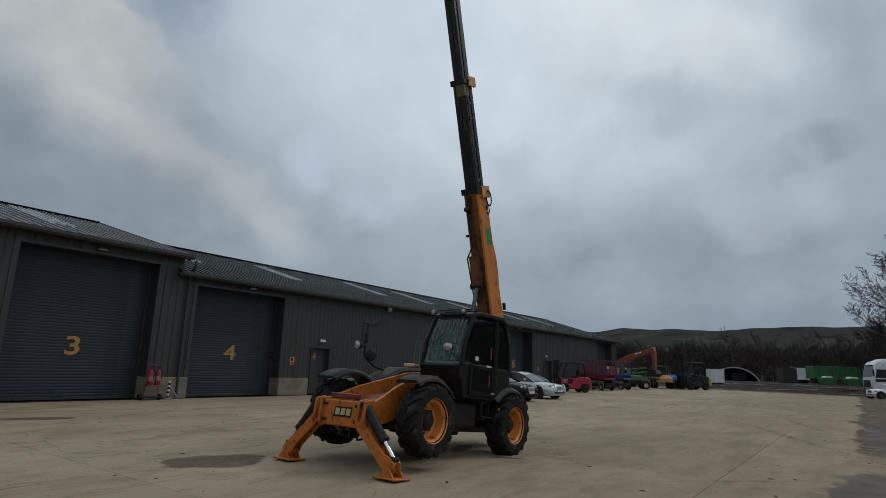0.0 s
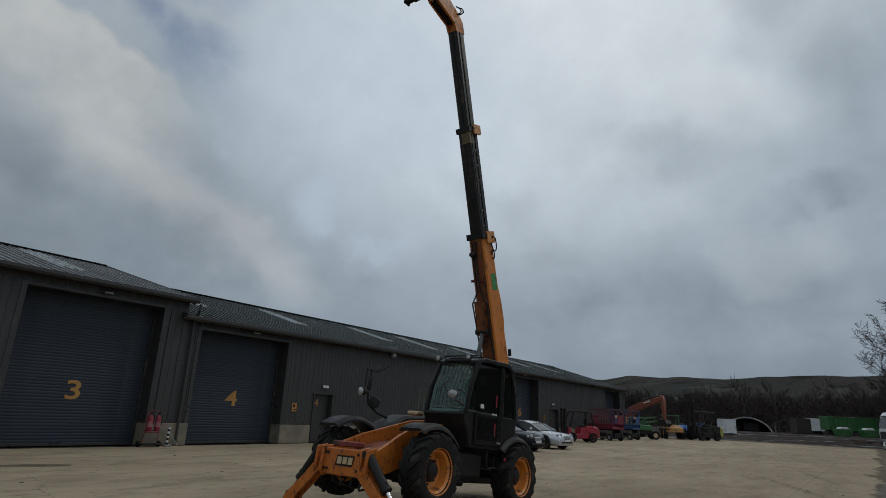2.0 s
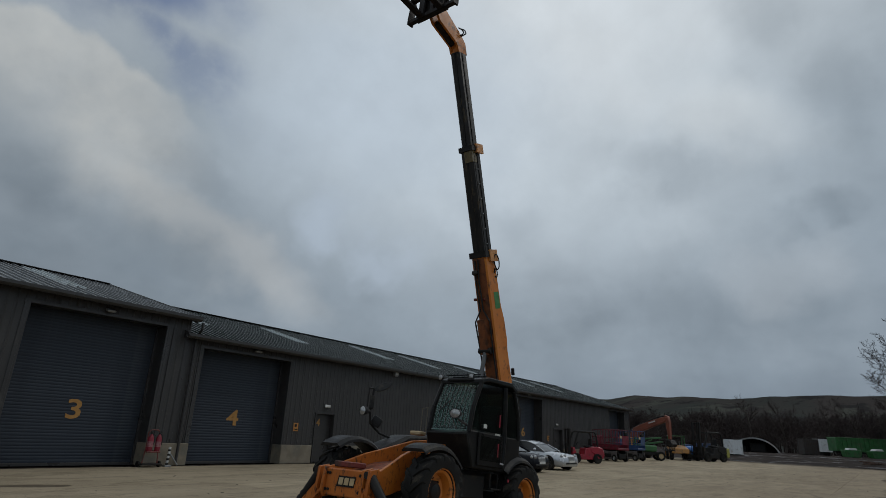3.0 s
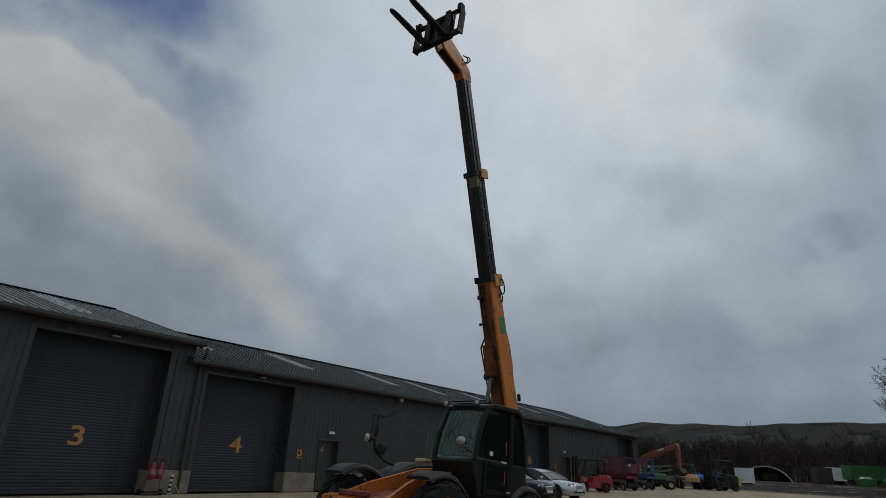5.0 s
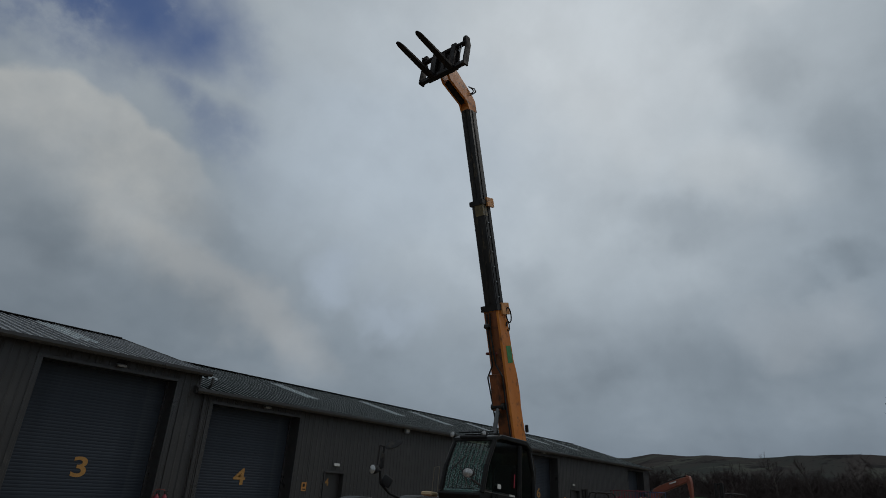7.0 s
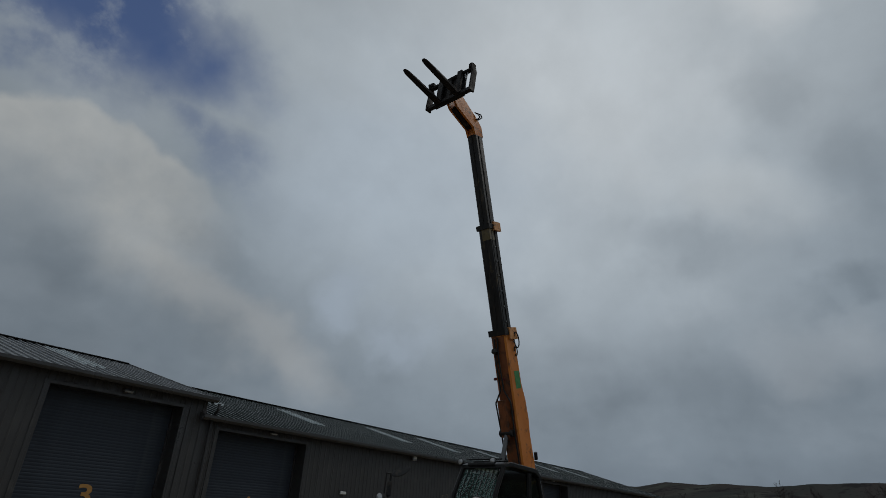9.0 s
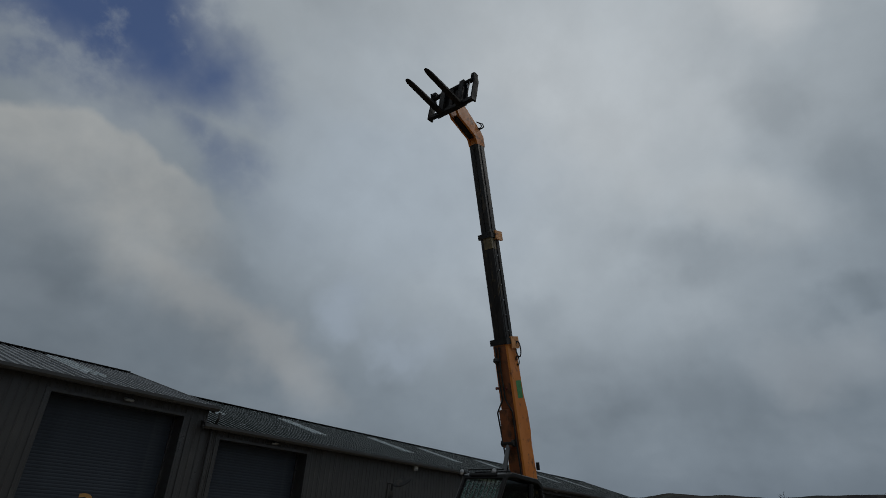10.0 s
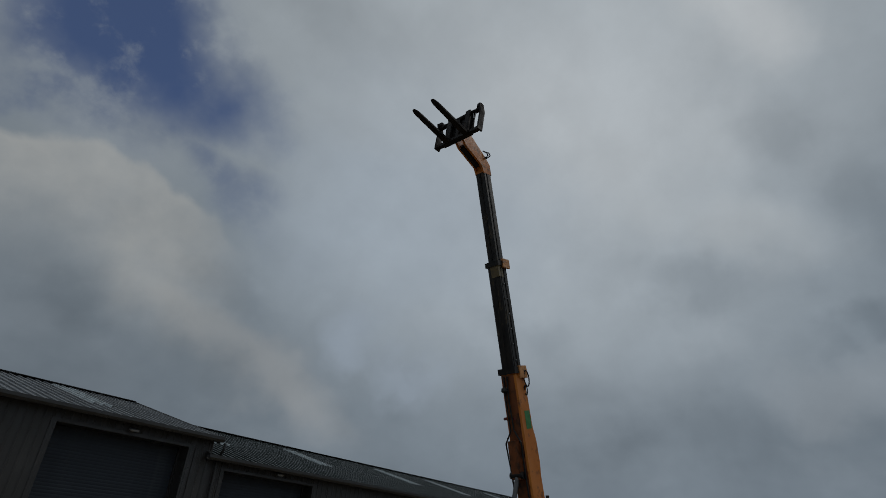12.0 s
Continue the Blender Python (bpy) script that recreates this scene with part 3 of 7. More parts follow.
def wall_panel_mesh(width, z0, z1):
    """Profiled cladding sheet: broad pans between narrow raised ribs."""
    s, prof, pitch = Shape(), [], 0.25
    x = 0.0
    while x < width - 0.02:
        e = min(pitch, width - x)
        prof += [(x, 0.0), (x + e - 0.075, 0.0), (x + e - 0.055, -0.019), (x + e - 0.020, -0.019)]
        x += pitch
    prof.append((width, 0.0))
    verts = [(a, b, z0) for a, b in prof] + [(a, b, z1) for a, b in prof]
    k = len(prof)
    s.add(verts, [(i, i + 1, k + i + 1, k + i) for i in range(k - 1)])
    return s.mesh("cladding_sheet", CLADDING, 20)


def clad(parent, u0, u1, z0, z1):
    """Cladding sheets a metre wide from u0 to u1 on the shed's face."""
    n = max(1, round((u1 - u0) / 1.0))
    w = (u1 - u0) / n
    me = wall_panel_mesh(w - 0.004, z0, z1)
    for i in range(n):
        part("cladding_sheet", me, CLADDING, parent, m=Matrix.Translation((u0 + i * w, WALL_V - 0.004, 0)))


def shed_wall():
    wall = thing("wall_north", "long anthracite clad shed front with roller shutter bays", "wall", kind="structure")
    core = Shape()
    # sheeting rail and lining behind the cladding, pierced by the bays
    spans = []
    bays = [(6.33, 10.98, 4.90), (12.42, 16.88, 4.32), (18.55, 19.78, 2.22), (36.3, 41.4, 4.38), (43.3, 44.9, 2.30), (55.3, 59.5, 4.38)]
    x = SHED_U0
    for a, b, h in bays:
        spans.append((x, a, None))
        spans.append((a, b, h))
        x = b
    spans.append((x, SHED_U1, None))
    for a, b, h in spans:
        parts = [(a, b)] if a >= STEP_U or b <= STEP_U else [(a, STEP_U), (STEP_U, b)]
        for p, q in parts:
            top = EAVE_HIGH if q <= STEP_U + 0.01 else EAVE_LOW
            z0 = h if h else 0.0
            core.box(((p + q) / 2, WALL_V + 0.10, (z0 + top) / 2), (q - p, 0.18, top - z0))
            clad(wall, p, q, h + 0.10 if h else 0.80, top - 0.02)
    part("lining", core, TRIM, wall, "dark steel lining behind the cladding")
    # corner flashings at the step
    fl = Shape()
    for u in (11.22, 11.76, SHED_U1 - 0.06):
        fl.box((u, WALL_V - 0.025, 2.9 if u < 20 else 2.5), (0.14, 0.03, 4.0), 0.004)
    part("flashing", fl, TRIM, wall)
    # concrete plinth blocks between the bays
    solid_spans = [(SHED_U0, 6.42), (10.89, 12.51), (16.79, 18.50), (19.84, 36.39), (41.31, 43.2), (45.0, 55.39), (59.41, SHED_U1)]
    for a, b in solid_spans:
        pl = Shape().box(((a + b) / 2, WALL_V + 0.30, 0.39), (b - a, 0.76, 0.78), 0.02)
        part("plinth", pl, PLINTH, wall, "stained cast concrete plinth")
    return wall


shed_wall()


def roller_door(name, a, b, h, number, label):
    """A recessed roller shutter: guide reveals, lintel, slats one by one, bottom rail and painted number."""
    d = thing(name, label, "roller door", kind="structure")
    jamb = Shape()
    for u, sgn in ((a, 1), (b, -1)):
        jamb.box((u + sgn * 0.045, WALL_V + 0.325, (h + 0.80) / 2), (0.09, 0.72, h - 0.76), 0.006)
        jamb.box((u - sgn * 0.03, WALL_V - 0.036, (h + 0.1) / 2 + 0.2), (0.10, 0.02, h - 0.3), 0.004)
    part("jamb", jamb, TRIM, d)
    part("lintel", Shape().box(((a + b) / 2, WALL_V + 0.325, h + 0.045), (b - a + 0.2, 0.74, 0.11), 0.006), TRIM, d)
    part("guide_rail", Shape().box((a + 0.12, DOOR_V - 0.05, h / 2), (0.08, 0.07, h), 0.004).box((b - 0.12, DOOR_V - 0.05, h / 2), (0.08, 0.07, h), 0.004), TRIM, d)
    pitch, w = 0.100, b - a - 0.20
    me = Shape().prism([(0.0, 0.0), (-0.003, 0.008), (-0.006, 0.028), (-0.007, 0.055), (-0.005, 0.086), (0.0, pitch), (0.02, pitch), (0.02, 0.0)], -w / 2, w / 2, "x").mesh("slat", SHUTTER, 50)
    k = 0
    while 0.10 + (k + 1) * pitch < h + 0.10:
        part("slat", me, SHUTTER, d, m=Matrix.Translation(((a + b) / 2, DOOR_V, 0.10 + k * pitch)))
        k += 1
    part("bottom_rail", Shape().box(((a + b) / 2, DOOR_V, 0.052), (w, 0.06, 0.10), 0.008), TRIM, d)
    if number:
        n, u, z = number
        lettering(n, 0.60, 0.004, YELLOW_MARK, d, pose(u, DOOR_V - 0.018, z, 90, 0, 0) @ Matrix.Diagonal((1.34, 1, 1, 1)), bold=0.014)
    return d


roller_door("door_1", 6.33, 10.98, 4.90, ("3", 8.62, 1.49), "slate blue roller shutter with amber number three")
roller_door("door_2", 12.42, 16.88, 4.32, ("4", 14.68, 1.49), "slate blue roller shutter with amber number four")
roller_door("door_3", 36.3, 41.4, 4.38, ("6", 39.5, 1.62), "slate blue roller shutter with amber number six")
roller_door("door_4", 55.3, 59.5, 4.38, None, "far slate blue closed roller shutter")


def personnel_door(name, a, b, h, number, label, ajar=False):
    d = thing(name, label, "door", kind="structure")
    fr = Shape()
    fr.box((a + 0.03, WALL_V + 0.11, h / 2), (0.06, 0.34, h), 0.004).box((b - 0.03, WALL_V + 0.11, h / 2), (0.06, 0.34, h), 0.004)
    fr.box(((a + b) / 2, WALL_V + 0.11, h - 0.03), (b - a - 0.12, 0.34, 0.06), 0.004)
    part("door_frame", fr, TRIM, d)
    leaf = part("door_leaf", Shape().box(((a + b) / 2, WALL_V + 0.22, h / 2 - 0.02), (b - a - 0.13, 0.05, h - 0.08), 0.004), TRIM, d)
    part("door_handle", Shape().rod((b - 0.18, WALL_V + 0.15, 1.02), (b - 0.30, WALL_V + 0.15, 1.02), 0.012).rod((b - 0.18, WALL_V + 0.15, 1.02), (b - 0.18, WALL_V + 0.20, 1.02), 0.012), GALV, leaf)
    if number:
        lettering(number, 0.32, 0.002, YELLOW_MARK, d, pose((a + b) / 2 - 0.20, WALL_V + 0.191, 1.62, 90, 0, 0), bold=0.006)
    return d


personnel_door("door_5", 18.55, 19.78, 2.22, "4", "dark grey steel personnel door with small amber number")
personnel_door("door_6", 43.3, 44.9, 2.30, None, "dark grey steel personnel door further along the shed")


def roof(name, u0, u1, eave, lights, label, pitch, span, finish):
    """A pitched roof of ribbed sheets with rooflight strips, gutter and verge trims."""
    r = thing(name, label, "roof", kind="structure")
    v0, SLOPE = WALL_V - 0.34, math.tan(radians(pitch))
    z0 = eave - 0.34 * SLOPE + 0.06
    n = round((u1 - u0) / 1.0)
    w = (u1 - u0) / n

    def sheet_mesh(tag, material, width, va, vb, lift=0.0):
        prof, x = [], 0.0
        k = max(1, round(width / 0.333))
        p = width / k
        for i in range(k):
            prof += [(i * p, 0.0), (i * p + p - 0.075, 0.0), (i * p + p - 0.072, 0.050), (i * p + p - 0.003, 0.050)]
        prof.append((width, 0.0))
        s, c = Shape(), len(prof)
        verts = [(a, v, z0 + lift + b + (v - v0) * SLOPE) for v in (va, vb) for a, b in prof]
        s.add(verts, [(i, i + 1, c + i + 1, c + i) for i in range(c - 1)])
        return s.mesh(tag, material, 20)

    full = sheet_mesh("roof_sheet", finish, w, v0, RIDGE_V)
    light = sheet_mesh("rooflight", ROOFLIGHT, w, *span, 0.012)
    for i in range(n):
        part("roof_sheet", full, finish, r, m=Matrix.Translation((u0 + i * w, 0, 0)))
        if any(u0 + i * w <= u < u0 + (i + 1) * w for u in lights):
            part("rooflight", light, ROOFLIGHT, r, "pale frosted rooflight strip", m=Matrix.Translation((u0 + i * w, 0, 0)))
    back = Shape().add([(u0, RIDGE_V, z0 + (RIDGE_V - v0) * SLOPE), (u1, RIDGE_V, z0 + (RIDGE_V - v0) * SLOPE), (u1, 2 * RIDGE_V - v0, z0), (u0, 2 * RIDGE_V - v0, z0)], [(0, 1, 2, 3)])
    part("rear_slope", back, finish, r)
    zr = z0 + (RIDGE_V - v0) * SLOPE
    part("ridge_cap", Shape().prism([(RIDGE_V - 0.30, zr + 0.02), (RIDGE_V - 0.30, zr + 0.045), (RIDGE_V, zr + 0.085), (RIDGE_V + 0.30, zr + 0.045), (RIDGE_V + 0.30, zr + 0.02)], u0, u1, "x"), TRIM, r)
    for u in (u0, u1):
        sgn = -1 if u == u0 else 1
        vg = Shape().prism([(v0, z0 - 0.20), (v0, z0 + 0.07), (RIDGE_V, zr + 0.08), (2 * RIDGE_V - v0, z0 + 0.07), (2 * RIDGE_V - v0, z0 - 0.20), (RIDGE_V, zr - 0.20)], u - 0.02, u + 0.03 * sgn + 0.02, "x")
        part("verge_trim", vg, TRIM, r)
        gable = Shape().prism([(WALL_V + 0.2, 0), (WALL_V + 0.2, eave - 0.05), (RIDGE_V, zr - 0.12), (2 * RIDGE_V - WALL_V - 0.2, eave - 0.05), (2 * RIDGE_V - WALL_V - 0.2, 0)], u - sgn * 0.25, u - sgn * 0.05, "x")
        part("gable_wall", gable, CLADDING, r)
    gut = Shape()
    arc = [(v0 - 0.02 - 0.17, z0 + 0.02), (v0 - 0.02 - 0.17, z0 - 0.08), (v0 - 0.13, z0 - 0.155), (v0 - 0.02, z0 - 0.155), (v0 + 0.04, z0 - 0.10), (v0 + 0.04, z0 - 0.03), (v0 + 0.02, z0 - 0.03), (v0 + 0.02, z0 - 0.09), (v0 - 0.03, z0 - 0.135), (v0 - 0.12, z0 - 0.135), (v0 - 0.17, z0 - 0.07), (v0 - 0.17, z0 + 0.02)]
    gut.prism(arc, u0 - 0.1, u1 + 0.12, "x")
    part("gutter", gut, TRIM, r, "dark half-round eaves gutter")
    part("soffit", Shape().box(((u0 + u1) / 2, WALL_V - 0.16, z0 - 0.06), (u1 - u0, 0.34, 0.03)), TRIM, r)
    return r


roof("roof_high", SHED_U0, STEP_U, EAVE_HIGH, (-5.0, 1.4, 8.0), "taller ribbed grey shed roof with rooflights", 14.9, (23.4, 28.6), PALE_ROOFING)
roof("roof_low", STEP_U - 0.22, SHED_U1, EAVE_LOW, (14.4, 20.5, 26.9, 32.3, 39.7, 46.3, 52.6), "long low ribbed grey shed roof with rooflights", 16.0, (24.4, 27.9), ROOFING)
# back walls that close the sheds
solid("wall_south", Shape().box(((SHED_U0 + SHED_U1) / 2, 2 * RIDGE_V - WALL_V, 2.4), (SHED_U1 - SHED_U0, 0.2, 4.8)), CLADDING, "rear anthracite clad wall of the shed", "wall", kind="structure")


def downpipe():
    s = Shape()
    s.pipe([(12.06, WALL_V - 0.42, EAVE_HIGH - 0.2), (12.06, WALL_V - 0.42, EAVE_HIGH - 0.42), (12.07, WALL_V - 0.10, EAVE_HIGH - 0.75), (12.10, WALL_V - 0.10, 0.12)], 0.05, 10)
    for z in (1.1, 2.4, 3.7):
        s.box((12.09, WALL_V - 0.08, z), (0.16, 0.05, 0.04), 0.004)
    solid("downpipe", s, TRIM, "dark rainwater downpipe fixed to the shed wall", "downpipe")


downpipe()


def bulkhead(u, z, label, size=0.30):
    t = thing("wall_lamp", label, "lamp", Matrix.Translation((u, WALL_V - 0.03, z)), "wall lamps")
    part("bracket", Shape().box((0, -0.02, 0), (0.12, 0.06, 0.06), 0.004), TRIM, t)
    part("housing", Shape().box((0, -0.12, -0.01), (size, 0.20, 0.07), 0.02, pose(0, 0, 0, 18, 0, 0)), GALV, t)
    part("lens", Shape().box((0, -0.13, -0.05), (size - 0.05, 0.15, 0.02), 0.006, pose(0, 0, 0, 18, 0, 0)), LENS, t, "pale glass lens")


bulkhead(8.75, 5.12, "grey floodlight over the roller shutter")
bulkhead(14.92, 4.56, "grey floodlight over the roller shutter")
bulkhead(38.9, 4.62, "grey floodlight over the far roller shutter")


def exit_lamp(u, z):
    t = thing("bulkhead_lamp", "white bulkhead lamp over the personnel door", "lamp", Matrix.Translation((u, WALL_V - 0.03, z)), "bulkhead lamps")
    part("base", Shape().box((0, -0.015, 0), (0.36, 0.03, 0.14), 0.006), TRIM, t)
    part("diffuser", Shape().box((0, -0.06, 0), (0.34, 0.07, 0.12), 0.02), WHITE_PLASTIC, t)


exit_lamp(19.2, 2.52)
exit_lamp(43.8, 2.62)


def camera_box():
    t = thing("security_lamp", "small white wall floodlight under the eaves", "lamp", Matrix.Translation((23.85, WALL_V - 0.03, 4.52)))
    part("housing", Shape().box((0, -0.10, 0), (0.30, 0.18, 0.30), 0.03), GALV, t)
    part("lens", Shape().box((0, -0.20, 0.02), (0.22, 0.03, 0.18), 0.01), WHITE_PLASTIC, t)


camera_box()


def wall_sign(u, z):
    t = thing("wall_sign", "small orange safety sign on the cladding", "sign", Matrix.Translation((u, WALL_V - 0.045, z)), "wall signs")
    part("plate", Shape().box((0, 0, 0), (0.26, 0.012, 0.35), 0.003), surface("orange_sign", (0.55, 0.24, 0.05), (0.48, 0.2, 0.04), 6, 0.5), t)
    part("pictogram", Shape().box((-0.02, -0.009, 0.06), (0.12, 0.006, 0.13), 0.01).box((0.02, -0.009, -0.10), (0.17, 0.006, 0.05), 0.004), BLACK_PLASTIC, t, "dark printed mark")


wall_sign(17.48, 1.53)
wall_sign(42.3, 1.55)

# ---- the telehandler ----
TELE = pose(9.968, 6.534, 0.53, 0, -4.8, 179.5)
BOOM = radians(69.8)


def tyre_shape(R, W):
    """Tyre carcass with shoulder and bead."""
    h = W / 2
    return Shape().lathe([(-h * 0.72, R * 0.56), (-h * 0.95, R * 0.62), (-h, R * 0.78), (-h * 0.93, R * 0.90), (-h * 0.8, R * 0.935), (0, R * 0.945),
                          (h * 0.8, R * 0.935), (h * 0.93, R * 0.90), (h, R * 0.78), (h * 0.95, R * 0.62), (h * 0.72, R * 0.56)], "y", seg=48)


def lug_shape(R, W, side):
    """One deep slanting tread bar, from the middle of the tread down over the shoulder."""
    h, rings = W / 2, []
    for y, da, r0, r1, wd in ((0.02, 0.0, 0.92, 1.0, 0.036), (0.45, 0.14, 0.92, 1.0, 0.038), (0.88, 0.29, 0.91, 0.985, 0.045), (1.015, 0.35, 0.78, 0.91, 0.048)):
        ring = []
        for r, off in ((r0, -wd * 1.3), (r1, -wd), (r1, wd), (r0, wd * 1.3)):
            a = da + off / (R * 0.95) * 0.9
            ring.append((R * r * math.cos(a), side * h * y, R * r * math.sin(a)))
        rings.append(ring)
    return Shape().loft(rings)


def wheel(parent, X, Y, side, steer=0):
    """A wheel: lugged tyre, dished rim, hub and nuts; its outside faces side (1 left, -1 right)."""
    w = part("wheel", Shape().lathe([(-0.15, 0.285), (-0.17, 0.335), (0.13, 0.335), (0.17, 0.352), (0.175, 0.335), (0.15, 0.325), (0.11, 0.285), (-0.02, 0.265), (-0.05, 0.20), (-0.05, 0.0)], "y", seg=40), RIM, parent,
             "orange dished wheel with lugged tyre", pose(X, Y, 0, 0, 0, (0 if side > 0 else 180) + steer))
    part("tyre", TYRE, RUBBER, w, "black lugged rubber tyre")
    part("hub", HUB, BLACK_STEEL, w, "greasy black wheel hub")
    for lug, shift in ((LUG_A, 0.0), (LUG_B, 0.5)):
        for k in range(15):
            part("tread_bar", lug, RUBBER, w, m=Matrix.Rotation(-2 * math.pi * (k + shift) / 15, 4, "Y"))
    for k in range(8):
        a = 2 * math.pi * k / 8
        part("wheel_nut", NUT, BLACK_STEEL, w, m=Matrix.Translation((0.195 * math.cos(a), -0.03, 0.195 * math.sin(a))))
    return w


TYRE = tyre_shape(0.56, 0.385).mesh("tyre", RUBBER, 25)
LUG_A, LUG_B = lug_shape(0.56, 0.385, 1).mesh("tread_bar", RUBBER, 25), lug_shape(0.56, 0.385, -1).mesh("tread_bar", RUBBER, 25)
HUB = Shape().lathe([(-0.05, 0.165), (0.01, 0.16), (0.03, 0.13), (0.06, 0.115), (0.075, 0.08), (0.08, 0.0)], "y", seg=28).mesh("hub", BLACK_STEEL, 30)
NUT = Shape().lathe([(-0.03, 0.018), (0.012, 0.018), (0.018, 0.012), (0.018, 0.0)], "y", seg=6).mesh("wheel_nut", BLACK_STEEL, 30)


def mudguard(name, parent, X, y0, y1, a0, a1, R=0.68, thick=0.02, lip=0.03):
    s, rings = Shape(), []
    n = 12
    for k in range(n + 1):
        a = radians(a0 + (a1 - a0) * k / n)
        drop = 0.035 * (abs(k - n / 2) / (n / 2)) ** 3
        c, si = math.cos(a), math.sin(a)
        rings.append([(X + (R * 1.10 + dr) * c, y, (R + dr) * si + dz - 0.03) for y, dr, dz in (
            (y0, thick, -0.02), (y0 + 0.05, thick + 0.02, 0), (y1 - 0.06, thick + 0.02, 0), (y1, thick - 0.01, -0.02), (y1 + 0.004, -lip, -0.02), (y1 - 0.02, -lip, -0.02), (y1 - 0.03, -0.01, 0), (y0, 0.0, -0.02))])
    s.loft(rings)
    return part(name, s, BLACK_PLASTIC, parent, "scuffed black plastic mudguard")


def along(P, L, h=0.0):
    """Point on the boom: L metres up it from P, h metres off its underside towards its back, in the machine's x and z."""
    d, n = (math.cos(BOOM), math.sin(BOOM)), (-math.sin(BOOM), math.cos(BOOM))
    return (P[0] + d[0] * L + n[0] * h, P[1] + d[1] * L + n[1] * h)


def telehandler():
    t = thing("telehandler", "orange and black telescopic handler with raised boom on its front stabilisers", "telehandler", TELE)
    # chassis
    part("chassis", Shape().box((0.75, -0.08, 0.0), (3.7, 0.62, 0.42), 0.03), BLACK_STEEL, t, "oily black chassis beam")
    part("front_nose", Shape().box((2.95, -0.08, -0.02), (0.8, 0.5, 0.18), 0.03), BLACK_STEEL, t)
    for x in (2.56, 0.0):
        part("axle", Shape().box((x, 0, 0.0), (0.26, 1.4, 0.20), 0.05).rod((x - 0.2, 0.1, 0), (x + 0.2, 0.1, 0), 0.17, seg=16), BLACK_STEEL, t, "oily black axle")
    part("fuel_tank", Shape().box((1.25, 0.60, 0.12), (0.80, 0.46, 0.50), 0.08), BLACK_STEEL, t, "black side tank under the cab")
    part("belly_plate", Shape().box((1.30, 0.0, -0.22), (1.5, 0.5, 0.10), 0.03), BLACK_STEEL, t)
    part("tail_block", Shape().box((-0.75, -0.1, 0.35), (0.7, 1.1, 0.7), 0.08), BLACK_STEEL, t, "black rear counterweight")
    # curved orange front side members
    low = [(2.2, 0.20), (2.6, 0.02), (3.0, -0.10), (3.40, -0.19)]
    near = [(3.40, 0.19), (3.25, 0.22), (3.05, 0.32), (2.80, 0.47), (2.50, 0.60), (2.10, 0.70), (1.70, 0.74), (1.62, 0.40)] + low
    far = [(3.40, 0.19), (3.20, 0.22), (2.90, 0.33), (2.50, 0.47), (2.00, 0.60), (1.30, 0.79), (0.90, 0.84), (0.85, 0.40)] + low
    part("side_member", Shape().prism(near, 0.46, 0.52, "y", 0.006), ORANGE, t, "worn orange curved side plate")
    part("side_member", Shape().prism(far, -0.60, -0.54, "y", 0.006), ORANGE, t, "worn orange curved side plate")
    part("deck", Shape().prism([(3.38, 0.17), (2.9, 0.16), (2.3, 0.34), (1.7, 0.42), (1.7, 0.38), (2.3, 0.30), (2.9, 0.10), (3.38, 0.11)], -0.54, 0.46, "y", 0.004), RUSTY_DECK, t, "rust-stained orange deck plate")
    part("front_plate", Shape().box((3.43, 0.02, 0.0), (0.10, 0.90, 0.39), 0.02), ORANGE, t, "chipped orange front headstock plate")
    badge = part("badge", Shape().prism([(-0.19, -0.075), (0.17, -0.075), (0.20, 0.075), (-0.16, 0.075)], 3.482, 3.490, "x").turned(Matrix.Translation((0, 0.06, 0.02))), BLACK_STEEL, t, "small black badge")
    for k in range(3):
        y = -0.15 + 0.115 * k + 0.06
        part("badge_mark", Shape().prism([(y, -0.028), (y + 0.09, -0.028), (y + 0.10, 0.072), (y + 0.01, 0.072)], 3.491, 3.496, "x", 0.001), CREAM, badge, "worn cream block")
    for y in (-0.36, -0.30, 0.34, 0.40):
        for z in (-0.11, 0.12):
            part("bolt", Shape().rod((3.475, y, z), (3.50, y, z), 0.022, seg=8), BLACK_STEEL, t)
    for k, y in enumerate((-0.30, -0.12, 0.10, 0.28)):
        part("hose", Shape().pipe([(3.30, y, -0.14), (3.36, y + 0.03, -0.28 - 0.03 * k), (3.20, y + 0.06, -0.34), (3.00, y + 0.04, -0.16)], 0.016, 6), BLACK_PLASTIC, t)
    part("cross_bar", Shape().box((2.98, -0.40, 0.26), (0.66, 0.08, 0.09), 0.015), DULL_RED, t, "dull red steel bar on the deck")
    for y in (-0.40, 0.42):
        part("bracket", Shape().prism([(3.34, 0.24), (3.53, 0.20), (3.55, -0.14), (3.48, -0.22), (3.34, -0.20)], y - 0.02, y + 0.03, "y", 0.006).prism([(3.34, 0.24), (3.53, 0.20), (3.55, -0.14), (3.48, -0.22), (3.34, -0.20)], y + 0.12 * (1 if y > 0 else -1) - 0.02, y + 0.12 * (1 if y > 0 else -1) + 0.03, "y", 0.006), ORANGE, t, "orange stabiliser bracket")
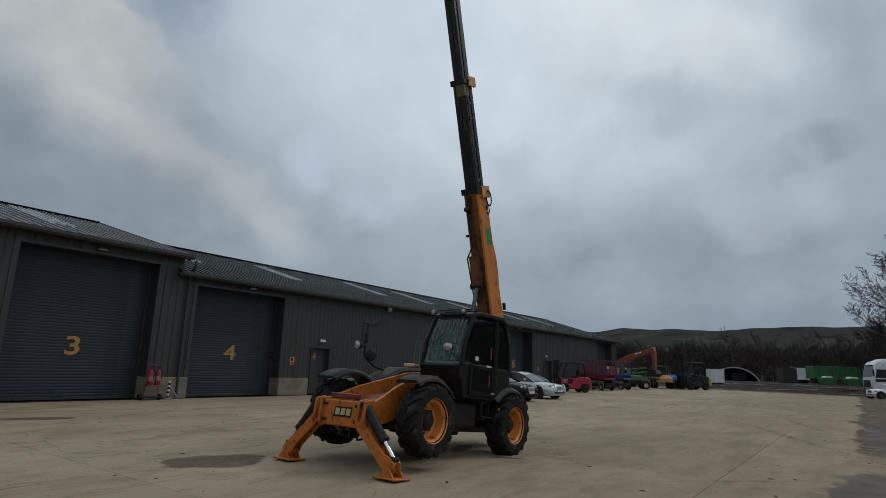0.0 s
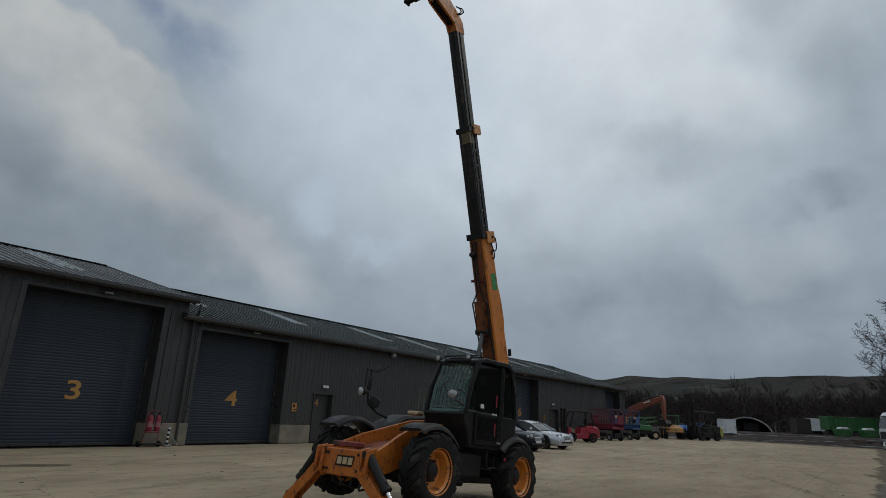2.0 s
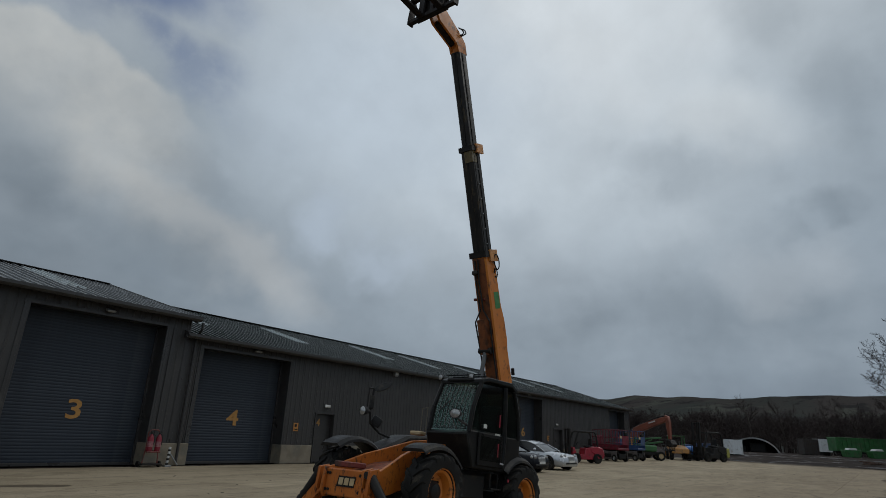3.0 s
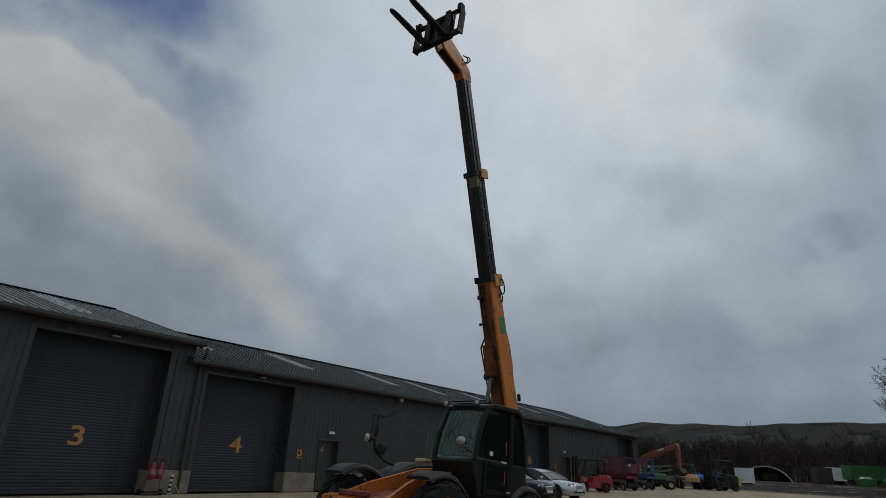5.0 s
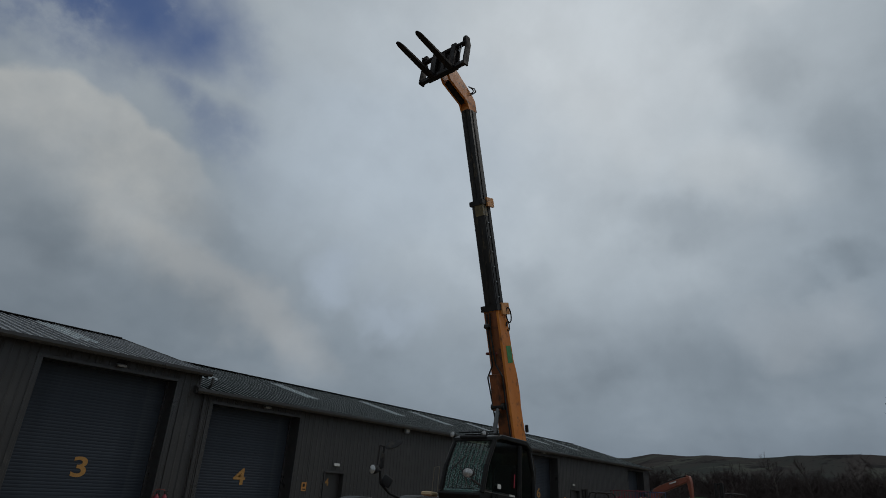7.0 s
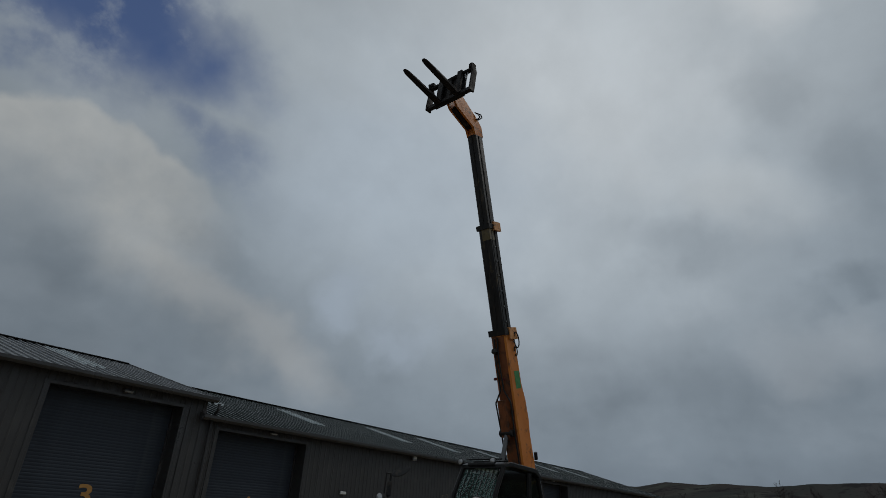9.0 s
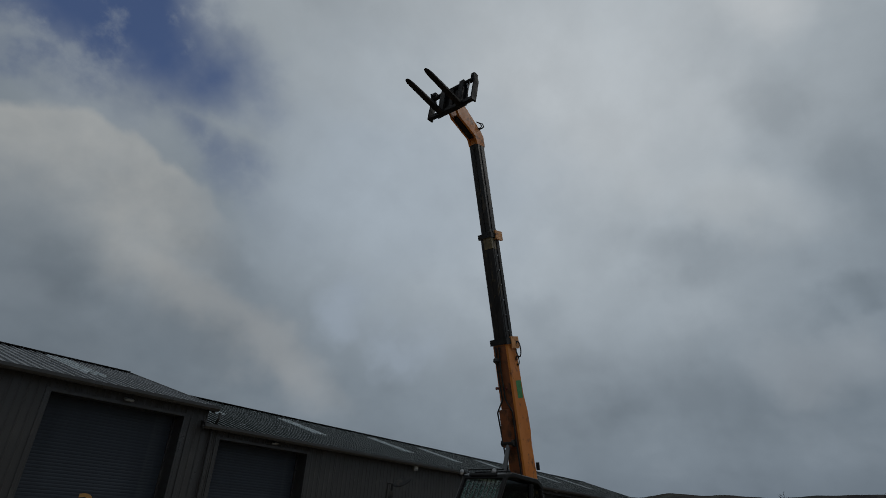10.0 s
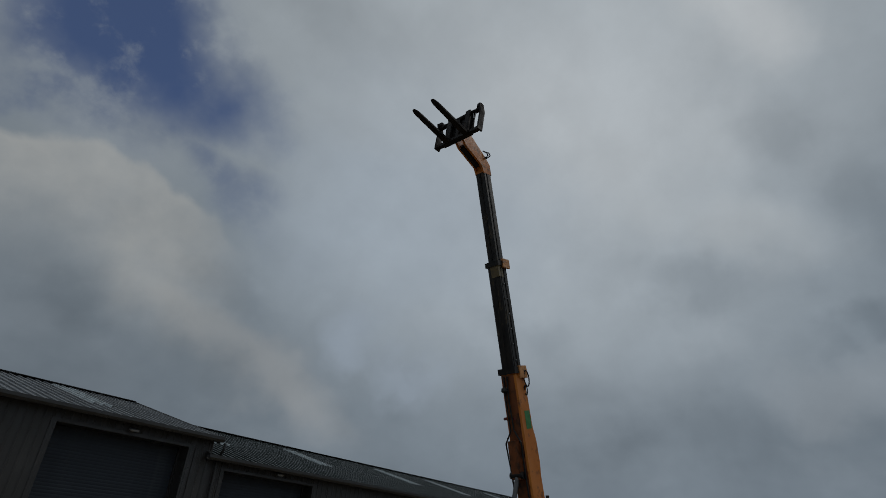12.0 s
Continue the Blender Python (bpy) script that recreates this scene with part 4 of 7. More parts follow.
    # stabilisers
    for s in (1, -1):
        yt, yf, zf = 0.46 * s - 0.04, 1.13 * s if s > 0 else -1.06, -0.805
        ax = 3.44
        leg = Shape()
        top, bot = Vector((yt, -0.10)), Vector((yf, zf + 0.15))
        d = (bot - top).normalized()
        nrm = Vector((-d.y, d.x)) * 0.84
        outline = [top + nrm * 0.10, top + d * 0.35 + nrm * 0.085, bot - d * 0.2 + nrm * 0.075, bot - d * 0.06 + nrm * 0.13, bot + d * 0.04 + nrm * 0.12, bot + d * 0.09 + nrm * 0.04, bot + d * 0.09 - nrm * 0.05, bot + d * 0.02 - nrm * 0.12, bot - d * 0.10 - nrm * 0.12, top + d * 0.3 - nrm * 0.10, top - nrm * 0.10]
        leg.prism([p[:] for p in outline], ax - 0.085, ax - 0.055, "x", 0.004).prism([p[:] for p in outline], ax + 0.055, ax + 0.085, "x", 0.004)
        inner = [top + nrm * 0.06, bot - d * 0.25 + nrm * 0.03, bot - d * 0.25 - nrm * 0.09, top - nrm * 0.09]
        leg.prism([p[:] for p in inner], ax - 0.055, ax + 0.055, "x")
        for q in (bot - d * 0.03 + nrm * 0.06, bot + d * 0.0 - nrm * 0.04, top + d * 0.06):
            leg.rod((ax - 0.10, q.x, q.y), (ax + 0.10, q.x, q.y), 0.036, seg=14)
        leg = part("stabiliser_leg", leg, ORANGE, t, "scraped orange stabiliser leg")
        foot = Shape().box((ax, yf, zf + 0.018), (0.36, 0.42, 0.03), 0.012, None)
        foot.prism([(yf - 0.13, zf + 0.03), (yf - 0.10, zf + 0.075), (yf - 0.045, zf + 0.14), (yf + 0.045, zf + 0.14), (yf + 0.10, zf + 0.075), (yf + 0.13, zf + 0.03)], ax - 0.12, ax - 0.095, "x", 0.004)
        foot.prism([(yf - 0.13, zf + 0.03), (yf - 0.10, zf + 0.075), (yf - 0.045, zf + 0.14), (yf + 0.045, zf + 0.14), (yf + 0.10, zf + 0.075), (yf + 0.13, zf + 0.03)], ax + 0.095, ax + 0.12, "x", 0.004)
        foot.rod((ax - 0.14, yf, zf + 0.11), (ax + 0.14, yf, zf + 0.11), 0.03)
        part("foot_pad", foot, ORANGE, leg, "orange steel stabiliser foot on the concrete")
        c0, c1 = Vector((ax, yt + 0.07 * s, 0.14)), Vector((ax, yf + 0.02 * s, zf + 0.26))
        cut = c0.lerp(c1, 0.66)
        ram = part("stabiliser_ram", Shape().rod(c0, cut, 0.070, seg=18).rod(c0.lerp(c1, 0.62), cut + (c1 - c0) * 0.01, 0.082, seg=18).rod(c0 + Vector((-0.09, 0, 0)), c0 + Vector((0.09, 0, 0)), 0.05), BLACK_STEEL, t, "black hydraulic ram barrel")
        part("ram_rod", Shape().rod(cut, c1, 0.032, seg=16), CHROME, ram, "bright chromed ram rod")
        part("ram_eye", Shape().rod(c1 + Vector((-0.07, 0, 0)), c1 + Vector((0.07, 0, 0)), 0.04, seg=14), BLACK_STEEL, ram)
        h0 = c0 + Vector((-0.05, 0.05 * s, -0.02))
        part("hose", Shape().pipe([h0, h0 + Vector((0.02, 0.10 * s, -0.18)), c0.lerp(cut, 0.8) + Vector((0.02, 0.08 * s, 0.02)), cut + Vector((0, 0.05 * s, 0.03))], 0.013, 6), BLACK_PLASTIC, ram)
    # wheels and mudguards
    for X in (2.56, 0.0):
        wheel(t, X, 0.98, 1)
        wheel(t, X, -0.98, -1)
    mudguard("mudguard", t, 2.56, 0.62, 1.08, 58, 142)
    mudguard("mudguard", t, 2.56, -1.10, -0.64, 52, 140, 0.72)
    mudguard("mudguard", t, 0.0, 0.66, 1.08, 40, 146)
    mudguard("mudguard", t, 0.0, -1.10, -0.66, 40, 146)
    # engine cover on the far side, with air intake
    hood = Shape().prism([(2.10, 0.44), (2.0, 0.60), (1.3, 0.88), (0.1, 1.00), (-0.25, 0.85), (-0.25, 0.10), (0.4, -0.05), (1.7, -0.05), (2.10, 0.2)], -1.12, -0.63, "y", 0.05)
    part("engine_cover", hood, BLACK_PLASTIC, t, "black ribbed engine cover")
    part("grab_rail", Shape().pipe([(1.45, -0.28, 0.95), (1.45, -0.28, 1.36), (1.45, -0.16, 1.38), (1.45, -0.16, 0.95)], 0.006), PLINTH, t, "thin pale tubular grab rail")
    part("side_cover", Shape().box((1.66, -0.16, 0.90), (0.20, 0.24, 0.07), 0.02), CREAM, t, "cream cover panel beside the cab")
    cab(t)
    far_mirror(t)
    boom(t)
    return t


def cab(t):
    y0, y1 = 0.12, 1.02
    side = [(1.76, 0.95), (1.66, 1.38), (1.46, 1.82), (1.30, 1.90), (0.46, 1.93), (0.30, 1.84), (0.12, 1.40), (0.07, 1.02), (0.16, 0.64), (0.52, 0.44), (1.44, 0.42), (1.62, 0.58)]
    c = part("cab", Shape().prism([(1.60, 0.40), (1.66, 0.58), (1.80, 0.93), (1.70, 1.0), (0.05, 1.0), (0.14, 0.62), (0.50, 0.38)], y0, y1 - 0.02, "y", 0.02), CAB_BLACK, t, "black cab lower body")
    # pillars and roof rails
    def bar(pts, r=0.042):
        s = Shape()
        for p, q in zip(pts, pts[1:]):
            s.rod(p, q, r, seg=8)
        return s
    for y in (y0 + 0.03, y1 - 0.03):
        part("front_pillar", bar([(1.74, y, 0.96), (1.66, y, 1.38), (1.46, y, 1.82)]), CAB_BLACK, c)
        part("rear_pillar", bar([(0.10, y, 0.98), (0.14, y, 1.40), (0.32, y, 1.84)]), CAB_BLACK, c)
    part("door_pillar", bar([(0.66, y1 - 0.02, 0.46), (0.62, y1 - 0.02, 1.0), (0.66, y1 - 0.02, 1.86)], 0.05), CAB_BLACK, c)
    roof_ = Shape().prism([(1.50, 1.80), (1.50, 1.86), (1.30, 1.94), (0.46, 1.98), (0.26, 1.88), (0.26, 1.80), (0.46, 1.90), (1.28, 1.87)], y0 - 0.01, y1 + 0.01, "y", 0.012)
    part("cab_roof", roof_, CAB_BLACK, c, "black cab roof panel")
    for k in range(6):
        part("guard_bar", Shape().rod((1.44 - 0.2 * k, y0 + 0.08, 1.965), (1.44 - 0.2 * k, y1 - 0.08, 1.965), 0.014, seg=6), CAB_BLACK, c)
    # glazing
    def pane(name, quad, th=0.006, tint=DOOR_GLASS):
        a, b, d = (Vector(quad[i]) for i in (0, 1, 3))
        n = (b - a).cross(d - a).normalized() * th
        ob = part(name, Shape().add([Vector(q) + n for q in quad] + [Vector(q) - n for q in quad], [(0, 1, 2, 3), (7, 6, 5, 4), (0, 4, 5, 1), (1, 5, 6, 2), (2, 6, 7, 3), (3, 7, 4, 0)]), tint, c, "tinted glass pane")
        ob.visible_shadow = False
    for (xa, za), (xb, zb) in (((1.74, 0.97), (1.66, 1.38)), ((1.66, 1.38), (1.47, 1.81))):
        pane("windscreen", [(xa, y0 + 0.05, za), (xa, y1 - 0.05, za), (xb, y1 - 0.05, zb), (xb, y0 + 0.05, zb)], tint=CAB_GLASS)
    # added dark bars draw the stripes mirrored in the windscreen
    for k in range(9):
        y = y0 + 0.10 + 0.0875 * k
        part("screen_bar", bar([(1.765, y, 0.99), (1.685, y, 1.38), (1.49, y, 1.80)], 0.007), CAB_BLACK, c, "thin dark bar standing for a stripe reflected in the windscreen")
    part("light_strip", Shape().box((1.52, (y0 + y1) / 2, 1.87), (0.05, 0.56, 0.05), 0.012), BLACK_PLASTIC, c, "black lamp strip on the roof edge")
    pane("side_window", [(1.68, y1 - 0.03, 1.02), (0.68, y1 - 0.03, 1.02), (0.70, y1 - 0.03, 1.84), (1.44, y1 - 0.03, 1.80)])
    pane("quarter_window", [(0.60, y1 - 0.03, 1.02), (0.14, y1 - 0.03, 1.05), (0.30, y1 - 0.03, 1.80), (0.62, y1 - 0.03, 1.84)])
    pane("inner_window", [(1.68, y0 + 0.03, 1.02), (0.14, y0 + 0.03, 1.02), (0.30, y0 + 0.03, 1.80), (1.44, y0 + 0.03, 1.80)], tint=CAB_GLASS)
    pane("rear_window", [(0.10, y0 + 0.05, 1.02), (0.10, y1 - 0.05, 1.02), (0.30, y1 - 0.05, 1.80), (0.30, y0 + 0.05, 1.80)])
    d = part("cab_door", Shape().box((1.08, y1 - 0.005, 0.72), (0.80, 0.03, 0.54), 0.03), CAB_BLACK, c, "black cab door with lower glass")
    pane("door_glass", [(1.42, y1 + 0.012, 0.54), (0.76, y1 + 0.012, 0.54), (0.76, y1 + 0.012, 0.93), (1.42, y1 + 0.012, 0.93)], 0.002)
    for k in range(4):
        part("lettering_bar", Shape().box((0.96 - 0.045 * k, y1 + 0.013, 1.0), (0.034, 0.003, 0.030)), WHITE_PLASTIC, d, "small pale lettering block")
    part("handle", Shape().box((0.74, y1 + 0.03, 0.52), (0.12, 0.02, 0.03), 0.006), GALV, d, "pale door catch")
    part("warning_label", Shape().box((1.30, y1 + 0.004, 1.10), (0.10, 0.004, 0.07)), WHITE_PLASTIC, d, "small white label")
    part("reflector", Shape().box((0.86, y1 + 0.016, 0.74), (0.03, 0.006, 0.22), 0.002), RED_PAINT, d, "red reflective strip")
    part("reflector", Shape().box((0.83, y1 + 0.006, 1.24), (0.03, 0.006, 0.22), 0.002), RED_PAINT, c, "red reflective strip")
    # seat and wheel inside
    part("driver_seat", Shape().box((0.62, 0.56, 0.98), (0.46, 0.48, 0.14), 0.05).box((0.40, 0.56, 1.28), (0.14, 0.46, 0.56), 0.05), BLACK_PLASTIC, c, "black driver seat")
    st = Shape().rod((1.42, 0.56, 0.95), (1.30, 0.56, 1.18), 0.03)
    ring = [Vector((1.29 + 0.09 * math.sin(a), 0.56 + 0.18 * math.cos(a), 1.20 + 0.16 * math.sin(a))) for a in [2 * math.pi * k / 16 for k in range(17)]]
    part("steering_wheel", st.pipe(ring, 0.014, 6), BLACK_PLASTIC, c)
    part("dashboard", Shape().box((1.55, 0.57, 0.98), (0.24, 0.80, 0.16), 0.04), BLACK_PLASTIC, c)
    part("wiper", Shape().rod((1.77, 0.75, 0.99), (1.66, 0.42, 1.42), 0.008, seg=6).rod((1.70, 0.30, 1.30), (1.64, 0.52, 1.52), 0.009, seg=6), BLACK_PLASTIC, c)
    part("step", Shape().box((0.72, 0.86, 0.10), (0.34, 0.20, 0.03), 0.008).box((0.60, 0.84, 0.22), (0.03, 0.12, 0.26), 0.006).box((0.84, 0.84, 0.22), (0.03, 0.12, 0.26), 0.006), BLACK_STEEL, t, "black cab step")
    part("reflector", Shape().box((0.62, 1.13, 0.26), (0.05, 0.012, 0.05), 0.004), RED_PAINT, t, "small red reflector")
    # work lamps on roof and headlamp on its arm
    for y in (y0 + 0.0, y1 - 0.22):
        lamp = part("work_lamp", Shape().lathe([(-0.05, 0.0), (-0.05, 0.035), (0.0, 0.056), (0.03, 0.058), (0.03, 0.05)], "x", (1.50, y, 1.92), 18), BLACK_PLASTIC, c)
        part("lens", Shape().lathe([(0.025, 0.052), (0.033, 0.035), (0.036, 0.0)], "x", (1.50, y, 1.92), 18), LENS, lamp, "clear lamp lens")
        part("bracket", Shape().rod((1.48, y, 1.86), (1.48, y, 1.92), 0.015, seg=6), BLACK_STEEL, lamp)
    arm = part("headlamp", Shape().lathe([(-0.08, 0.0), (-0.07, 0.05), (0.0, 0.080), (0.05, 0.085), (0.05, 0.076)], "x", (0, 0, 0), 20).turned(pose(1.95, 0.86, 1.22) @ Matrix.Diagonal((1, 1.35, 0.92, 1))).pipe([(1.74, 0.98, 1.05), (1.86, 0.92, 1.10), (1.90, 0.86, 1.14)], 0.018), BLACK_PLASTIC, c, "round headlamp on a bracket")
    part("lens", Shape().lathe([(0.045, 0.078), (0.060, 0.05), (0.066, 0.0)], "x", (0, 0, 0), 20).turned(pose(1.95, 0.86, 1.22) @ Matrix.Diagonal((1, 1.35, 0.92, 1))), LENS, arm, "clear headlamp lens")


def far_mirror(t):
    arm = part("mirror_arm", Shape().pipe([(1.30, -1.00, 0.78), (1.75, -1.02, 0.86), (2.02, -1.02, 1.00), (2.06, -1.02, 1.20), (2.04, -1.02, 1.62)], 0.022).pipe([(2.16, -1.02, 1.28), (2.16, -1.02, 1.62), (2.05, -1.02, 1.63)], 0.014), BLACK_STEEL, t, "black tubular mirror mast")
    part("mirror", Shape().lathe([(-0.05, 0.0), (-0.045, 0.06), (-0.02, 0.125), (0.015, 0.14), (0.02, 0.13), (0.02, 0.0)], "x", seg=22).turned(pose(1.90, -0.92, 1.68, 32, -25, 40) @ Matrix.Diagonal((1, 1.30, 0.50, 1))), BLACK_PLASTIC, arm, "black round-cornered mirror")
    part("mirror", Shape().box((0, 0, 0), (0.07, 0.20, 0.18), 0.035, pose(1.90, -0.98, 1.05, -28, 0, 35), 2), BLACK_PLASTIC, arm, "black lower mirror")
    lamp = part("headlamp", Shape().lathe([(-0.08, 0.0), (-0.07, 0.05), (0.0, 0.080), (0.05, 0.085), (0.05, 0.076)], "x", (2.22, -1.02, 1.20), 20).rod((2.06, -1.02, 1.2), (2.14, -1.02, 1.2), 0.03), BLACK_PLASTIC, arm, "round headlamp on the mast")
    part("lens", Shape().lathe([(0.045, 0.078), (0.060, 0.05), (0.066, 0.0)], "x", (2.22, -1.02, 1.20), 20), LENS, lamp, "clear headlamp lens")
    part("bracket_plate", Shape().box((2.05, -1.02, 1.38), (0.10, 0.06, 0.26), 0.02), BLACK_PLASTIC, arm)


def boom(t):
    """Three telescoping sections in one line, head and fork carriage."""
    U = (0.33, 4.85)               # underside of the main section at its mouth
    yc = -0.10

    def box_section(l0, l1, w, h0, depth0, depth1, steps=((0.0, 0.0), (1.0, 0.0))):
        s, rings = Shape(), []
        e = 0.03
        for f, extra in steps:
            L = l0 + (l1 - l0) * f
            dep = depth0 + (depth1 - depth0) * f + extra
            ring = []
            for y, h in ((-w / 2 + e, h0), (w / 2 - e, h0), (w / 2, h0 + e), (w / 2, h0 + dep - e), (w / 2 - e, h0 + dep), (-w / 2 + e, h0 + dep), (-w / 2, h0 + dep - e), (-w / 2, h0 + e)):
                x, z = along(U, L, h)
                ring.append((x, yc + y, z))
            rings.append(ring)
        return s.loft(rings)

    b = part("boom", box_section(-3.45, 0.0, 0.37, 0.0, 0.52, 0.40, ((0, 0), (0.36, 0.0), (0.44, 0.05), (0.56, 0.05), (0.66, -0.01), (1, 0))), ORANGE_CLEAN, t, "orange main boom section")

    def q(L, h, y):
        x, z = along(U, L, h)
        return (x, yc + y, z)

    def slab(L0, L1, h0, h1, ya, yb):
        s = Shape()
        s.loft([[q(L0, h0, ya), q(L0, h1, ya), q(L0, h1, yb), q(L0, h0, yb)], [q(L1, h0, ya), q(L1, h1, ya), q(L1, h1, yb), q(L1, h0, yb)]])
        return s
    part("pivot_boss", Shape().rod(q(-3.3, 0.3, -0.34), q(-3.3, 0.3, 0.34), 0.11, seg=20), BLACK_STEEL, b)
    part("rear_tower", Shape().prism([(-1.35, 0.3), (-1.40, 1.75), (-1.15, 1.95), (-0.85, 1.85), (-0.55, 0.9), (-0.35, 0.3)], yc - 0.30, yc - 0.22, "y", 0.02).prism([(-1.35, 0.3), (-1.40, 1.75), (-1.15, 1.95), (-0.85, 1.85), (-0.55, 0.9), (-0.35, 0.3)], yc + 0.22, yc + 0.30, "y", 0.02), BLACK_STEEL, t, "black boom tower plates")
    # thin strip whose colour paints both grime and shade on the underside
    part("underside", slab(-3.35, -0.12, -0.006, 0.002, -0.150, 0.150), SHADED_GRIMY_ORANGE, b, "greasy underside strip, its brown also carrying the boom's shade")
    # mouth collar with wear pads, sticker, ram lug, hoses
    col = part("collar", slab(-0.10, 0.03, -0.025, 0.425, -0.215, 0.215), BLACK_STEEL, b, "black collar at the boom mouth")
    part("wear_pad", slab(-0.20, 0.06, 0.14, 0.44, 0.19, 0.235), PAD_ORANGE, col, "faded orange wear pad block")
    part("sticker", slab(-1.25, -0.88, 0.16, 0.36, 0.186, 0.190), GREEN_STICKER, b, "faded green sticker")
    # the bracket takes the same shade-darkened orange
    part("ram_lug", slab(-2.20, -1.45, -0.16, 0.02, -0.13, 0.06), SHADED_GRIMY_ORANGE, b, "orange ram bracket under the boom")
    part("ram_pin", Shape().rod(q(-2.12, -0.10, -0.19), q(-2.12, -0.10, 0.12), 0.07, seg=16), BLACK_STEEL, b)
    top, foot = Vector(q(-2.12, -0.10, -0.035)), Vector((0.15, yc - 0.035, 0.55))
    ram = part("lift_ram", Shape().rod(foot, foot.lerp(top, 0.52), 0.085, seg=18), BLACK_STEEL, b, "black lift ram barrel")
    part("ram_rod", Shape().rod(foot.lerp(top, 0.5), top, 0.048, seg=16), RAM_STEEL, ram, "grey chromed ram rod")
    for y in (-0.08, 0.0):
        part("hose", Shape().pipe([q(-0.15, -0.03, y), q(-0.6, -0.05, y - 0.02), q(-1.25, -0.05, y), q(-1.50, -0.10, y + (0.16 if y == 0 else -0.13)), q(-2.0, -0.08, y + (0.14 if y == 0 else -0.11)), q(-3.0, -0.03, y + (0.12 if y == 0 else -0.10))], 0.017, 6), BLACK_PLASTIC, b, "black hydraulic hose")
    part("hose_bundle", Shape().box((0, 0, 0), (0.10, 0.14, 0.10), 0.02, Matrix.Translation(q(-0.42, -0.05, -0.09))), BLACK_STEEL, b)
    ring = [q(-0.22 + 0.17 * math.sin(a), 0.40 + 0.05 * math.cos(a) - 0.05, 0.25 + 0.03 * math.cos(a)) for a in [math.pi * k / 8 for k in range(-8, 9)]]
    part("hose_loop", Shape().pipe(ring, 0.014, 6), BLACK_PLASTIC, col)
    ring = [q(-0.46 + 0.10 * math.sin(a), 0.42 + 0.06 * math.cos(a) - 0.08, 0.20) for a in [math.pi * k / 8 for k in range(-6, 9)]]
    part("lifting_eye", Shape().pipe(ring, 0.012, 6), BLACK_STEEL, b)
    for L in (-1.0, -1.02):
        part("bolt", Shape().rod(q(L, -0.03, -0.21 if L == -1.0 else 0.02), q(L, 0.03, -0.19 if L == -1.0 else 0.04), 0.03, seg=8), DULL_RED, b)
    part("beacon", Shape().rod(q(-2.75, 0.53, 0.20), q(-2.60, 0.53, 0.21), 0.038, seg=12), BLACK_PLASTIC, b)
    # second section
    L1 = 2.38
    s2 = part("inner_boom", box_section(0.0, L1, 0.30, 0.03, 0.355, 0.355), BOOM_BLACK, t, "greased black second boom section")
    part("slide_rail", slab(0.05, L1 - 0.1, 0.225, 0.255, 0.150, 0.164), BLACK_STEEL, s2)
    part("slide_rail", slab(0.05, L1 - 0.1, 0.10, 0.115, 0.150, 0.158), BLACK_STEEL, s2)
    part("slide_rail", slab(0.05, L1 - 0.1, 0.025, 0.036, -0.02, 0.02), BLACK_STEEL, s2)
    for k in range(6):
        part("bolt", Shape().rod(q(0.20 + 0.34 * k, 0.18, 0.148), q(0.20 + 0.34 * k, 0.18, 0.166), 0.016, seg=8), GALV, s2)
    part("end_band", slab(L1 - 0.32, L1 - 0.04, 0.024, 0.20, -0.06, 0.154), surface("ochre_grease_band", (0.17, 0.12, 0.04), (0.08, 0.06, 0.025), 6, 0.5, 0, 0.002, (0.03, 0.025, 0.02), 5, 0.4), s2, "ochre stained band")
    c2 = part("collar", slab(L1 - 0.06, L1 + 0.05, 0.005, 0.41, -0.18, 0.18), BLACK_STEEL, s2, "black collar")
    part("wear_pad", slab(L1 - 0.10, L1 + 0.11, 0.17, 0.44, 0.155, 0.21), PAD_ORANGE, c2, "faded orange wear pad block")
    # third section
    L2 = L1 + 2.28
    slide = Matrix.Translation(((L2 - 4.30) * math.cos(BOOM), 0, (L2 - 4.30) * math.sin(BOOM)))
    s3 = part("inner_boom", box_section(L1, L2, 0.245, 0.050, 0.315, 0.315), BOOM_BLACK, t, "greased black top boom section")
    part("slide_rail", slab(L1 + 0.1, L2 - 0.02, 0.17, 0.20, 0.1225, 0.135), BLACK_STEEL, s3)
    part("slide_rail", slab(L1 + 0.1, L2 - 0.02, 0.040, 0.051, -0.015, 0.02), BLACK_STEEL, s3)
    # cranked head
    p0, p1, p2, p3 = along(U, 4.30 - 0.02, 0.055), along(U, 4.30 - 0.02, 0.385), along(U, 4.30 + 0.02, 0.05), along(U, 4.30 + 0.26, 0.375)
    head = [p0, (p0[0] + 0.10, p0[1] + 0.16), (2.52, 9.17), (2.70, 9.36), (2.62, 9.52), (2.36, 9.60), (p3[0] + 0.16, p3[1] + 0.10), p3, p1]
    h = part("boom_head", Shape().prism(head, yc - 0.125, yc - 0.07, "y", 0.008).prism(head, yc + 0.07, yc + 0.125, "y", 0.008).prism([p0, (p0[0] + 0.05, p0[1] + 0.20), (2.1, 9.35), (2.3, 9.52), p3, p1], yc - 0.07, yc + 0.07, "y"), ORANGE_CLEAN, t, "orange cranked boom head", slide)
    # solid black block that gives the gap between the head plates its darkness
    slot = [(p0[0] + 0.11, p0[1] + 0.12), (2.50, 9.13), (2.46, 9.22), (p0[0] + 0.13, p0[1] + 0.24)]
    part("slot", Shape().prism(slot, yc - 0.062, yc + 0.062, "y", 0.01), FORK_BLACK, h, "black block standing for the shaded opening over the tilt ram")
    part("head_pin", Shape().rod((2.62, yc - 0.2, 9.42), (2.62, yc + 0.2, 9.42), 0.06, seg=16), BLACK_STEEL, h)
